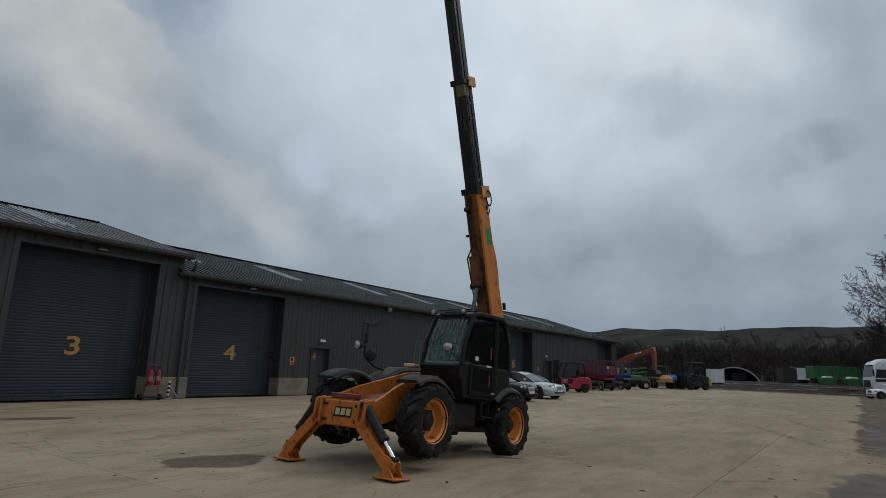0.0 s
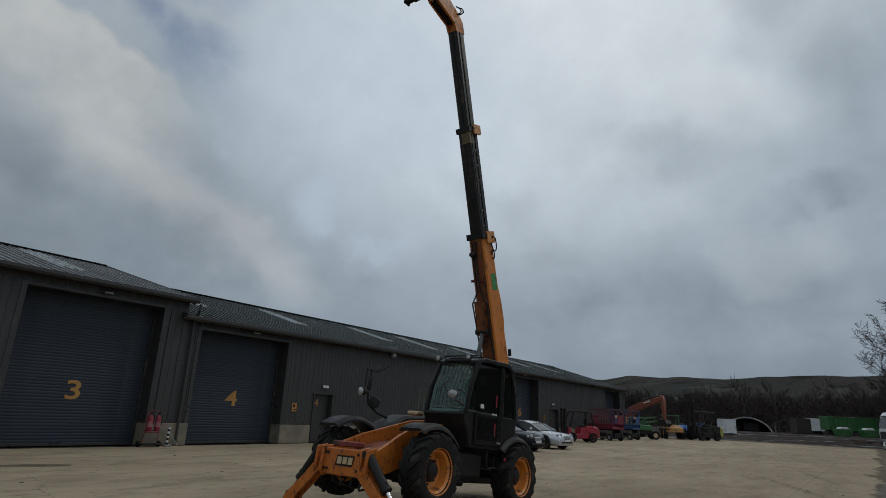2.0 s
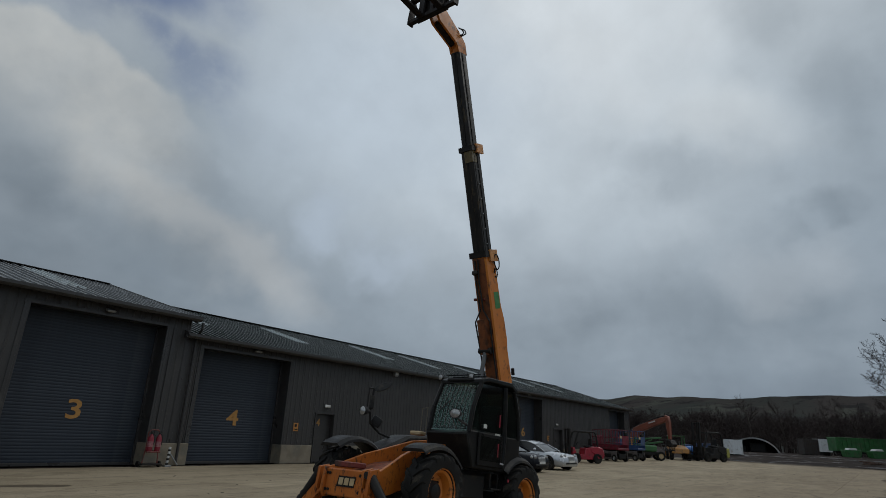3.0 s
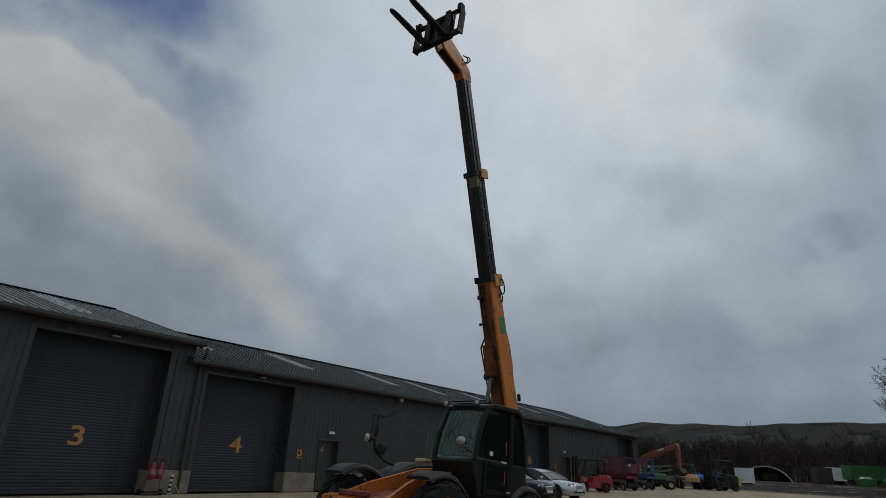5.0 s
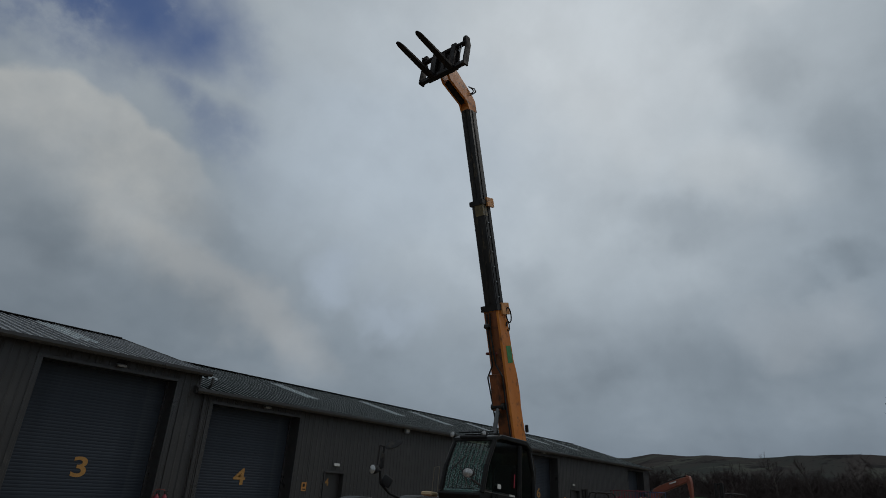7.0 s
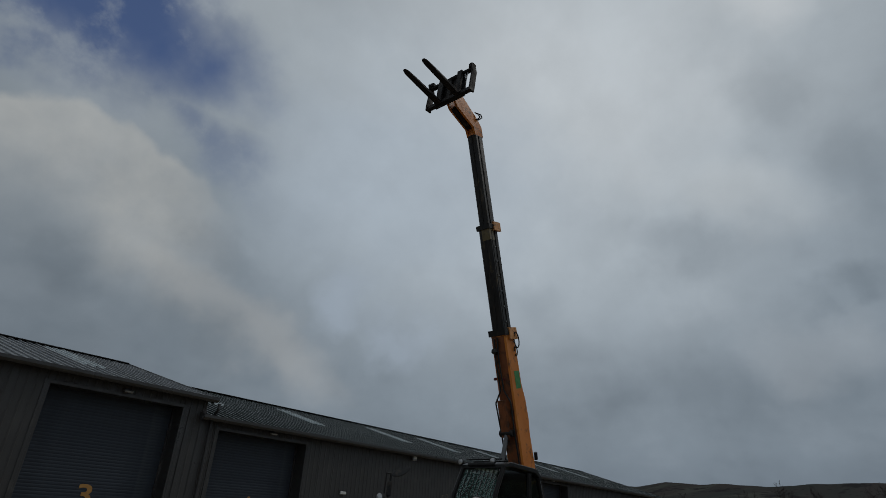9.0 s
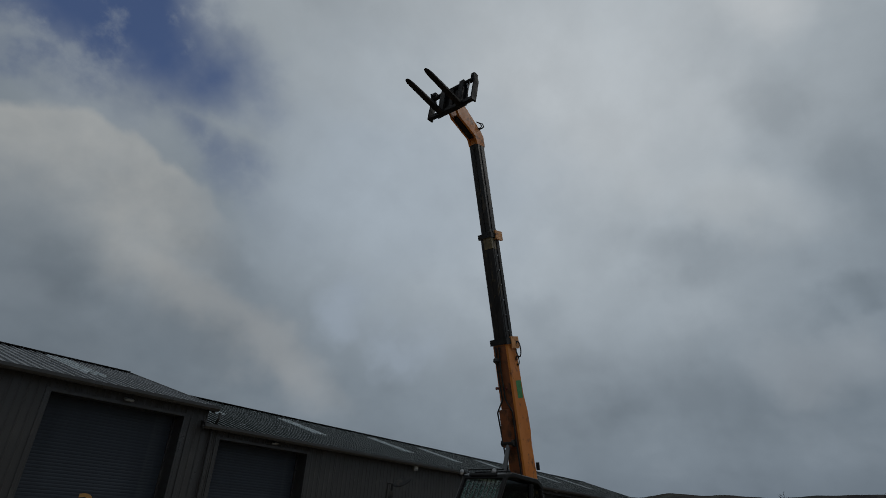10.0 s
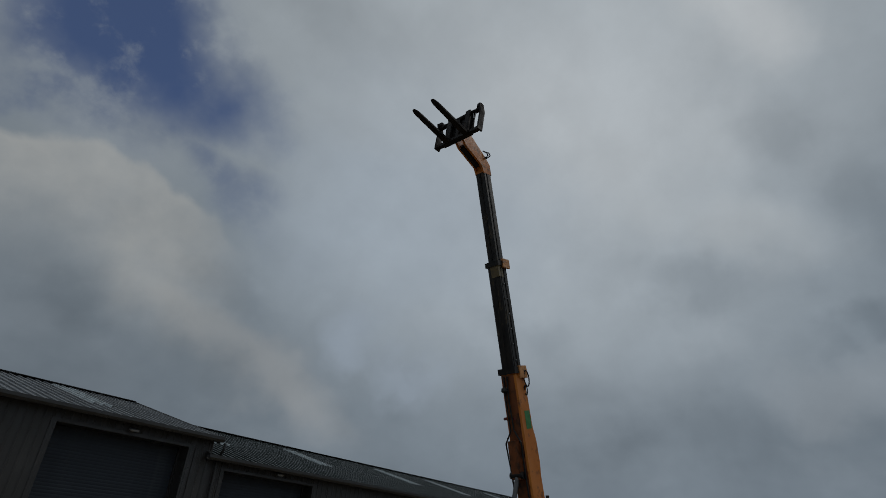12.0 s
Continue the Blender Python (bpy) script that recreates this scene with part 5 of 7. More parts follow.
    part("tilt_ram", Shape().rod((1.98, yc, 9.06), (2.48, yc, 9.24), 0.05, seg=14), BLACK_STEEL, h)
    part("hose_loop", Shape().pipe([(1.74, yc + 0.13, 9.34), (1.72, yc + 0.18, 9.36), (1.69, yc + 0.22, 9.42), (1.73, yc + 0.20, 9.49), (1.82, yc + 0.13, 9.50)], 0.014, 6).pipe([(1.80, yc + 0.13, 9.32), (1.77, yc + 0.17, 9.34), (1.75, yc + 0.20, 9.40), (1.79, yc + 0.18, 9.46), (1.88, yc + 0.13, 9.48)], 0.014, 6), BLACK_PLASTIC, h)
    # carriage and forks, level at the top
    x0, zb, zt = 2.80, 9.12, 9.80
    ca = Shape().rod((x0 - 0.02, -0.62, zt), (x0 - 0.02, 0.62, zt), 0.055, seg=14).box((x0, 0, zb + 0.04), (0.10, 1.24, 0.12), 0.02)
    ca.box((x0 - 0.06, -0.02, (zb + zt) / 2), (0.06, 0.84, zt - zb), 0.015)
    ca = part("fork_carriage", ca, FORK_BLACK, t, "black steel fork carriage", slide)
    for y in (-0.62, 0.62):
        part("end_plate", Shape().prism([(x0 + 0.07, zb - 0.03), (x0 + 0.07, zb + 0.12), (x0 + 0.04, zt - 0.1), (x0 + 0.10, zt + 0.08), (x0 - 0.05, zt + 0.11), (x0 - 0.13, zt - 0.05), (x0 - 0.10, zb)], y - 0.02, y + 0.02, "y", 0.006), FORK_BLACK, ca)
        part("latch_block", Shape().box((x0 - 0.02, y * 0.93, zt + 0.08), (0.16, 0.13, 0.14), 0.03), FORK_BLACK, ca)
    for y in (-0.34, -0.02, 0.30):
        part("upright", Shape().box((x0 - 0.01, y, (zb + zt) / 2), (0.07, 0.10, zt - zb), 0.012), FORK_BLACK, ca)
    part("chain", Shape().pipe([(x0, 0.40, zt - 0.06), (x0, 0.42, zt - 0.22), (x0, 0.46, zt - 0.24), (x0, 0.48, zt - 0.06)], 0.010, 5), GALV, ca)
    for y in (-0.24, 0.29):
        f = Shape().prism([(x0 + 0.02, zt + 0.04), (x0 + 0.08, zt + 0.04), (x0 + 0.09, zb + 0.02), (x0 + 0.08, zb - 0.035), (x0 + 0.03, zb)], y - 0.066, y + 0.066, "y", 0.008)
        blade = []
        for x, hw, top, bot in ((0.06, 0.066, 0.035, -0.035), (0.75, 0.066, 0.018, -0.028), (1.12, 0.064, 0.006, -0.022), (1.20, 0.054, 0.002, -0.020), (1.25, 0.034, -0.002, -0.018), (1.265, 0.014, -0.005, -0.015)):
            blade.append([(x0 + x, y - hw, zb + bot), (x0 + x, y + hw, zb + bot), (x0 + x, y + hw, zb + top), (x0 + x, y - hw, zb + top)])
        f.loft(blade)
        part("fork", f, FORK_BLACK, ca, "black tapered pallet fork")


telehandler()

# ---- parked cars ----
SILVER = surface("silver_car_paint", (0.52, 0.54, 0.57), (0.48, 0.50, 0.53), 2, 0.25, 0.45, 0.0, (0.40, 0.40, 0.40), 2, 0.15, coat=0.6, rough_spread=0.05)
NAVY = surface("dark_navy_car_paint", (0.008, 0.009, 0.013), (0.007, 0.008, 0.011), 2, 0.25, 0.0, 0.0, (0.015, 0.015, 0.015), 2, 0.15, spec=0.10, rough_spread=0.05)
WHITE_PAINT = surface("white_vehicle_paint", (0.74, 0.75, 0.75), (0.66, 0.67, 0.67), 2, 0.35, 0.0, 0.0, (0.45, 0.43, 0.40), 2, 0.2, coat=0.3)
ALLOY = surface("dark_alloy_wheel", (0.10, 0.10, 0.105), (0.07, 0.07, 0.075), 8, 0.35, 0.7, 0.0)


def car_wheel(parent, x, y, r, side):
    w = part("wheel", Shape().lathe([(-0.10, r * 0.66), (-0.11, r * 0.95), (-0.07, r), (0.07, r), (0.11, r * 0.95), (0.10, r * 0.68)], "y", seg=28), RUBBER, parent, "black car tyre", pose(x, y, r, 0, 0, 0 if side > 0 else 180))
    rim = Shape().lathe([(0.09, r * 0.68), (0.06, r * 0.62), (0.0, r * 0.60)], "y", seg=28)
    for k in range(9):
        a = 2 * math.pi * k / 9
        rim.box((r * 0.34, 0.065, 0), (r * 0.58, 0.03, r * 0.11), 0.005, Matrix.Rotation(a, 4, "Y"))
    rim.rod((0, 0.02, 0), (0, 0.085, 0), r * 0.14)
    part("rim", rim, ALLOY, w)


def car(name, label, m, paint, L=4.8, W=1.92, H=1.39, bonnet=0.86, coupe=True, lamps=4, group="parked cars"):
    """A saloon or coupe, nose along +x: lofted body, glasshouse, roof, wheels, lamps, grille, mirrors."""
    c = thing(name, label, "car", m, group)
    h = W / 2
    st = [(-L / 2, 0.70, 0.40, 0.78), (-L / 2 + 0.12, 0.86, 0.28, 0.92), (-L / 2 + 0.7, 0.97, 0.22, 0.97), (-1.0, 1.0, 0.20, 0.94), (0.2, 0.98, 0.20, 0.92), (1.0, 0.98, 0.20, bonnet + 0.04),
          (1.55, 0.97, 0.19, bonnet), (L / 2 - 0.35, 0.93, 0.18, bonnet - 0.06), (L / 2 - 0.08, 0.84, 0.19, bonnet - 0.13), (L / 2, 0.70, 0.24, bonnet - 0.22)]
    rings = []
    for x, k, z0, z1 in st:
        hw = h * k
        rings.append([(x, -hw * 0.86, z0), (x, hw * 0.86, z0), (x, hw * 0.98, z0 + 0.12), (x, hw, (z0 + z1) / 2), (x, hw * 0.95, z1 - 0.12), (x, hw * 0.80, z1 - 0.02), (x, 0, z1 + 0.025), (x, -hw * 0.80, z1 - 0.02), (x, -hw * 0.95, z1 - 0.12), (x, -hw, (z0 + z1) / 2), (x, -hw * 0.98, z0 + 0.12)])
    part("body", Shape().loft(rings), paint, c, smooth=50)
    rear = -L / 2 + (0.75 if coupe else 0.95)
    g = [(rear, 0.78, 0.93, 0.95), (rear + 0.65, 0.80, 0.90, H - 0.12), (-0.45, 0.82, 0.90, H - 0.015), (0.10, 0.82, 0.90, H - 0.03), (0.55, 0.82, 0.90, H - 0.16), (1.22, 0.80, 0.88, 0.92)]
    ring2 = [[(x, -h * k, z0), (x, h * k, z0), (x, h * (k - 0.17 * (z1 - z0) / 0.45), z1 - 0.03), (x, h * 0.5 * k, z1), (x, -h * 0.5 * k, z1), (x, -h * (k - 0.17 * (z1 - z0) / 0.45), z1 - 0.03)] for x, k, z0, z1 in g]
    part("glasshouse", Shape().loft(ring2), surface("dark_tinted_glazing", (0.008, 0.009, 0.010), (0.011, 0.012, 0.013), 2, 0.16, 0, 0, rough_spread=0.04), c, "dark reflective windows", smooth=40)
    roof_ = [[(x, -h * 0.66, z - 0.025), (x, -h * 0.42, z + 0.012), (x, h * 0.42, z + 0.012), (x, h * 0.66, z - 0.025), (x, h * 0.64, z - 0.045), (x, -h * 0.64, z - 0.045)] for x, z in ((rear + 0.58, H - 0.13), (-0.45, H), (0.10, H - 0.015), (0.52, H - 0.135))]
    part("roof", Shape().loft(roof_), paint, c, smooth=50)
    for s in (1, -1):
        part("pillar", Shape().rod((0.52, s * h * 0.65, H - 0.15), (1.24, s * h * 0.80, 0.90), 0.030, seg=6), paint, c)
        part("pillar", Shape().rod((rear + 0.6, s * h * 0.64, H - 0.14), (rear, s * h * 0.78, 0.93), 0.07, seg=6), paint, c)
        if not coupe:
            part("pillar", Shape().rod((-0.35, s * h * 0.68, H - 0.03), (-0.35, s * h * 0.83, 0.92), 0.03, seg=6), paint, c)
    for s in (1, -1):
        for x in (1.54, -1.24):
            arch = Shape().lathe([(s * (h - 0.17), 0.385), (s * (h * 0.988), 0.385), (s * (h * 0.99), 0.0)], "y", (x, 0, 0.35), 24)
            part("wheel_arch", arch, BLACK_PLASTIC, c)
            car_wheel(c, x, s * (h - 0.06), 0.345, s)
        part("mirror", Shape().box((0.80, s * (h + 0.08), 0.98), (0.12, 0.20, 0.13), 0.04), paint, c)
        zl = bonnet - 0.22
        if lamps == 4:
            for y, r in ((h * 0.72, 0.085), (h * 0.50, 0.105)):
                part("headlamp", Shape().lathe([(0.0, r), (0.05, r * 0.95), (0.08, r * 0.5), (0.085, 0.0)], "x", (L / 2 - 0.10 - 0.30 * (y / h - 0.45), s * y, zl + 0.07), 18), LENS, c, "clear round headlamp")
        else:
            part("headlamp", Shape().box((L / 2 - 0.20, s * h * 0.66, zl), (0.26, 0.34, 0.16), 0.05), LENS, c, "clear moulded headlamp")
        part("tail_lamp", Shape().box((-L / 2 + 0.06, s * h * 0.70, 0.74), (0.08, 0.26, 0.14), 0.03), RED_PAINT, c, "red tail lamp")
    part("grille", Shape().box((L / 2 - 0.02, 0, bonnet - 0.26), (0.08, 0.62, 0.22), 0.04), GALV if lamps == 4 else BLACK_PLASTIC, c, "mesh grille")
    part("air_intake", Shape().box((L / 2 - 0.03, 0, 0.36), (0.10, 1.1, 0.13), 0.04).box((L / 2 - 0.16, 0.62, 0.38), (0.12, 0.26, 0.14), 0.03).box((L / 2 - 0.16, -0.62, 0.38), (0.12, 0.26, 0.14), 0.03), BLACK_PLASTIC, c)
    part("number_plate", Shape().box((L / 2 + 0.03, 0, 0.45), (0.02, 0.50, 0.11), 0.004), WHITE_PLASTIC, c, "blank pale number plate")
    return c


car("silver_coupe", "silver coupe parked nose out from the shed", pose(30.0, 15.75, 0, 0, 0, -97), SILVER)
car("dark_saloon", "dark navy saloon parked beside the silver coupe", pose(26.0, 15.45, 0, 0, 0, -94), NAVY, 4.7, 1.82, 1.40, 0.84, False)
car("white_hatchback", "small white hatchback parked by the truck", pose(70.5, -2.35, 0, 0, 0, 120), WHITE_PAINT, 4.1, 1.75, 1.48, 0.90, False, 2)


# ---- plant along the shed ----
def plain_wheel(parent, x, y, r, w, side, rim=BLACK_STEEL, z=None):
    t = part("wheel", Shape().lathe([(-w / 2, r * 0.55), (-w / 2, r * 0.9), (-w * 0.38, r), (w * 0.38, r), (w / 2, r * 0.9), (w / 2, r * 0.55)], "y", seg=24), RUBBER, parent, "solid black rubber tyre", pose(x, y, r if z is None else z, 0, 0, 0 if side > 0 else 180))
    part("rim", Shape().lathe([(w * 0.42, r * 0.56), (w * 0.25, r * 0.45), (w * 0.25, r * 0.2), (w * 0.4, r * 0.16), (w * 0.4, 0)], "y", seg=20), rim, t)


def forklift(name, label, m, paint, scale=1.0, mast_h=2.2, weight=None, mast_dark=BLACK_STEEL, accent=None):
    """A counterbalance forklift, forks along +x."""
    f = thing(name, label, "forklift", m @ Matrix.Diagonal((scale, scale, scale, 1)), "forklifts")
    part("counterweight", Shape().prism([(-1.45, 0.35), (-1.52, 0.60), (-1.42, 1.00), (-1.10, 1.12), (-0.45, 1.10), (-0.45, 0.75), (-0.75, 0.62), (-1.0, 0.28)], -0.56, 0.56, "y", 0.05), weight or paint, f, "rounded cast counterweight")
    part("body", Shape().prism([(-0.75, 0.25), (-0.75, 1.02), (-0.10, 1.00), (0.0, 0.55), (0.55, 0.55), (0.75, 1.05), (0.88, 1.05), (0.92, 0.22)], -0.52, 0.52, "y", 0.04), paint, f)
    guard = Shape()
    for s in (1, -1):
        guard.pipe([(0.80, s * 0.48, 1.05), (0.45, s * 0.48, 2.06), (0.30, s * 0.48, 2.12), (-0.75, s * 0.48, 2.10), (-0.92, s * 0.48, 1.98), (-1.02, s * 0.48, 1.10)], 0.058, 8)
    for k in range(7):
        x = 0.35 - 0.18 * k
        guard.rod((x, -0.48, 2.11), (x, 0.48, 2.11), 0.022, seg=6)
    part("overhead_guard", guard, BLACK_STEEL, f, "black tubular overhead guard")
    part("seat", Shape().box((-0.45, 0, 1.12), (0.46, 0.46, 0.14), 0.05).box((-0.68, 0, 1.42), (0.12, 0.44, 0.52), 0.05), BLACK_PLASTIC, f)
    part("steering_column", Shape().rod((0.62, 0, 0.9), (0.30, 0, 1.36), 0.035).rod((0.26, -0.15, 1.38), (0.26, 0.15, 1.38), 0.02), BLACK_PLASTIC, f)
    mast = Shape()
    for y in (-0.36, -0.24, 0.24, 0.36):
        mast.box((1.05 if abs(y) > 0.3 else 1.10, y, mast_h / 2 + 0.08), (0.14, 0.08, mast_h), 0.01)
    for z in (0.35, mast_h * 0.55, mast_h):
        mast.box((1.04, 0, z), (0.08, 0.78, 0.10), 0.01)
    mast.rod((1.0, 0.0, 0.2), (1.0, 0.0, mast_h * 0.9), 0.04)
    mm = part("mast", mast, mast_dark, f, "black lifting mast")
    part("carriage", Shape().box((1.20, 0, 0.30), (0.06, 0.96, 0.10), 0.01).box((1.20, 0, 0.62), (0.06, 0.96, 0.10), 0.01).pipe([(1.2, -0.46, 0.6), (1.2, -0.46, 1.15), (1.2, 0.46, 1.15), (1.2, 0.46, 0.6)], 0.02), BLACK_STEEL, mm)
    for y in (-0.25, 0.25):
        part("fork", Shape().box((1.26, y, 0.36), (0.05, 0.11, 0.62), 0.01).box((1.80, y, 0.07), (1.1, 0.11, 0.04), 0.01), BLACK_STEEL, mm)
    if accent:
        part("rear_panel", Shape().box((-1.42, 0, 0.66), (0.40, 1.18, 0.72), 0.08), accent, f, "lime yellow rear panel")
    for s in (1, -1):
        plain_wheel(f, 0.62, s * 0.50, 0.33, 0.24, s)
        plain_wheel(f, -0.96, s * 0.50, 0.33, 0.22, s)
    return f


forklift("forklift", "red counterbalance forklift with black overhead guard", pose(40.75, 17.55, 0, 0, 0, 138), RED_PAINT)
LIME = surface("lime_yellow_paint", (0.40, 0.39, 0.09), (0.30, 0.29, 0.06), 2, 0.5, 0, 0.001, (0.10, 0.09, 0.05), 3, 0.3)
forklift("forklift", "large dark forklift with lime yellow counterweight and tall mast", pose(67.0, 14.9, 0, 0, 0, 148), BLACK_STEEL, 1.35, 2.75, BLACK_STEEL, accent=LIME)

BLUE_PAINT = surface("blue_paint", (0.03, 0.075, 0.20), (0.025, 0.06, 0.16), 2, 0.45, 0, 0.001, (0.05, 0.05, 0.06), 3, 0.3)
GREEN_PAINT = surface("green_plant_paint", (0.045, 0.16, 0.05), (0.035, 0.125, 0.04), 2, 0.45, 0, 0.001, (0.05, 0.05, 0.04), 3, 0.3)


STEEL_GREY = surface("scuffed_grey_steel", (0.16, 0.14, 0.14), (0.10, 0.088, 0.086), 3, 0.6, 0, 0.002, (0.14, 0.12, 0.11), 4, 0.3)


def scissor_lift(label, m, paint, height=2.4, length=2.5):
    """A stowed scissor lift: chassis, folded arms, platform with guard rails and gate."""
    s = thing("scissor_lift", label, "scissor lift", m, "scissor lifts")
    h = length / 2
    part("chassis", Shape().box((0, 0, 0.42), (length * 0.92, 0.74, 0.40), 0.04).box((0, 0.50, 0.46), (length * 0.5, 0.26, 0.28), 0.03).box((0, -0.50, 0.46), (length * 0.5, 0.26, 0.28), 0.03), BLACK_STEEL, s)
    for k in range(4):
        z0, z1 = 0.60 + 0.08 * k, 0.66 + 0.08 * k
        for a, b in ((z0, z1), (z1, z0)):
            for y in (-0.34, 0.34):
                part("scissor_arm", Shape().rod((-h * 0.85, y, a), (h * 0.85, y, b), 0.035, seg=6), BLACK_STEEL, s)
    pl = part("platform", Shape().box((0, 0, 0.97), (length, 1.16, 0.16), 0.02), paint, s)
    for y in (-0.56, 0.56):
        for z in (1.45, 1.85, height):
            part("rail", Shape().rod((-h, y, z), (h, y, z), 0.024, seg=6), paint, s)
        part("side_panel", Shape().box((0, y, 1.14), (length, 0.02, 0.32), 0.004), paint, s)
        part("base_cover", Shape().box((0, y * 1.02, 0.46), (length * 0.9, 0.05, 0.66), 0.02), STEEL_GREY, s, "scuffed grey base cover")
        for k in range(10):
            x = -h + length * k / 9
            part("post", Shape().rod((x, y, 1.0), (x, y, height), 0.022, seg=6), paint, s)
    for x in (-h, h):
        for z in (1.45, 1.85, height):
            part("rail", Shape().rod((x, -0.56, z), (x, 0.56, z), 0.024, seg=6), paint, s)
        part("gate_panel", Shape().box((x, 0.22, 1.65), (0.03, 0.60, 0.7), 0.006), paint, s)
    part("control_box", Shape().box((h - 0.1, 0.4, 2.15), (0.16, 0.26, 0.24), 0.03), BLACK_PLASTIC, pl)
    part("notice", Shape().box((h + 0.025, -0.25, 1.9), (0.01, 0.20, 0.20), 0.002), CREAM, pl, "small pale notice plate")
    for sgn in (1, -1):
        for x in (h * 0.72, -h * 0.72):
            plain_wheel(s, x, sgn * 0.56, 0.27, 0.18, sgn, GALV)
    return s


CRIMSON = surface("faded_crimson_paint", (0.20, 0.014, 0.032), (0.14, 0.012, 0.026), 3, 0.5, 0, 0.002, (0.07, 0.03, 0.03), 4, 0.4)
scissor_lift("faded crimson scissor lift stowed beside the shed", pose(48.9, 18.5, 0, 0, 0, -118), CRIMSON, 2.45, 3.1)
scissor_lift("blue scissor lift stowed beside the shed", pose(53.9, 18.5, 0, 0, 0, -104), BLUE_PAINT, 2.5, 2.2)


def boom_lift(m):
    """A folded green boom lift: chassis, turret, folded arms, basket."""
    b = thing("boom_lift", "green folded boom lift with pale wheels", "boom lift", m)
    part("chassis", Shape().box((0, 0, 0.62), (2.6, 1.1, 0.36), 0.06), BLACK_STEEL, b)
    part("turret", Shape().box((-0.3, 0, 1.06), (1.9, 1.4, 0.55), 0.10), GREEN_PAINT, b)
    part("boom_arm", Shape().box((0, 0, 0), (2.7, 0.15, 0.17), 0.02, pose(0.1, 0.2, 1.50, 0, -9, 0)).box((0, 0, 0), (2.4, 0.13, 0.15), 0.02, pose(0.0, -0.2, 1.95, 0, -5, 0)).box((0, 0, 0), (0.16, 0.5, 0.8), 0.02, pose(-1.25, 0, 1.65, 0, 8, 0)).rod((-0.8, 0.05, 1.3), (0.4, 0.05, 1.85), 0.05), GREEN_PAINT, b)
    bas = Shape()
    for z in (1.0, 1.45, 1.95):
        bas.pipe([(1.5, -0.8, z), (2.2, -0.8, z), (2.2, 0.8, z), (1.5, 0.8, z), (1.5, -0.8, z)], 0.022, 6)
    for x in (1.5, 2.2):
        for y in (-0.8, -0.27, 0.27, 0.8):
            bas.rod((x, y, 0.95), (x, y, 1.95), 0.02, seg=6)
    bas.box((1.85, 0, 0.95), (0.75, 1.6, 0.06), 0.01)
    part("basket", bas, BLACK_STEEL, b, "dark tubular work basket")
    for s in (1, -1):
        for x in (0.95, -0.95):
            plain_wheel(b, x, s * 0.66, 0.40, 0.26, s, CREAM)


boom_lift(pose(58.6, 18.4, 0, 0, 0, -58))

RUSSET = surface("russet_orange_paint", (0.26, 0.072, 0.040), (0.20, 0.056, 0.032), 1.5, 0.5, 0, 0.002, (0.14, 0.05, 0.03), 2, 0.3)
AMBER = surface("amber_machine_paint", (0.50, 0.24, 0.06), (0.40, 0.19, 0.05), 1.5, 0.5, 0, 0.002, (0.12, 0.08, 0.05), 2, 0.3)


def excavator(m):
    """Tracked excavator with its arm bent down in front, +x ahead."""
    e = thing("excavator", "russet excavator with arched boom behind the lifts", "excavator", m)
    for s in (1, -1):
        part("track", Shape().prism([(-1.9, 0.35), (-1.6, 0.0), (1.6, 0.0), (1.9, 0.35), (1.7, 0.75), (-1.7, 0.75)], s * 1.0 - 0.28, s * 1.0 + 0.28, "y", 0.06), BLACK_STEEL, e)
    part("house", Shape().box((-0.6, 0, 1.50), (2.8, 2.4, 1.1), 0.15), AMBER, e)
    part("cab", Shape().box((0.55, 0.7, 2.1), (1.4, 0.95, 1.7), 0.12), BLACK_STEEL, e)
    arc = [(0.4, 1.5), (0.2, 2.4), (0.7, 3.02), (1.5, 3.35), (3.2, 3.85), (5.0, 4.25), (5.3, 4.10), (5.05, 3.78), (3.35, 3.24), (1.95, 2.74), (1.25, 2.3), (1.0, 1.6)]
    b = part("boom", Shape().prism(arc, -0.22, 0.22, "y", 0.03), RUSSET, e, "russet arched boom")
    part("stick", Shape().prism([(4.95, 4.38), (5.30, 4.30), (5.48, 3.7), (5.42, 1.9), (5.24, 1.9), (5.02, 3.6)], -0.18, 0.18, "y", 0.03), RUSSET, b)
    part("ram", Shape().rod((2.6, 0, 3.80), (4.1, 0, 4.22), 0.075).rod((4.1, 0, 4.22), (5.05, 0, 4.34), 0.045), BLACK_STEEL, b)
    part("maker_band", Shape().box((0, 0, 0), (0.9, 0.008, 0.13), 0.0, pose(3.3, -0.226, 3.67, 0, -14, 0)), WHITE_PLASTIC, b, "pale painted band")
    part("bucket", Shape().prism([(5.1, 1.95), (5.6, 1.9), (5.9, 1.5), (5.6, 1.2), (5.2, 1.3)], -0.45, 0.45, "y", 0.03), BLACK_STEEL, e)


excavator(pose(66.0, 22.7, 0, 0, 0, -113))


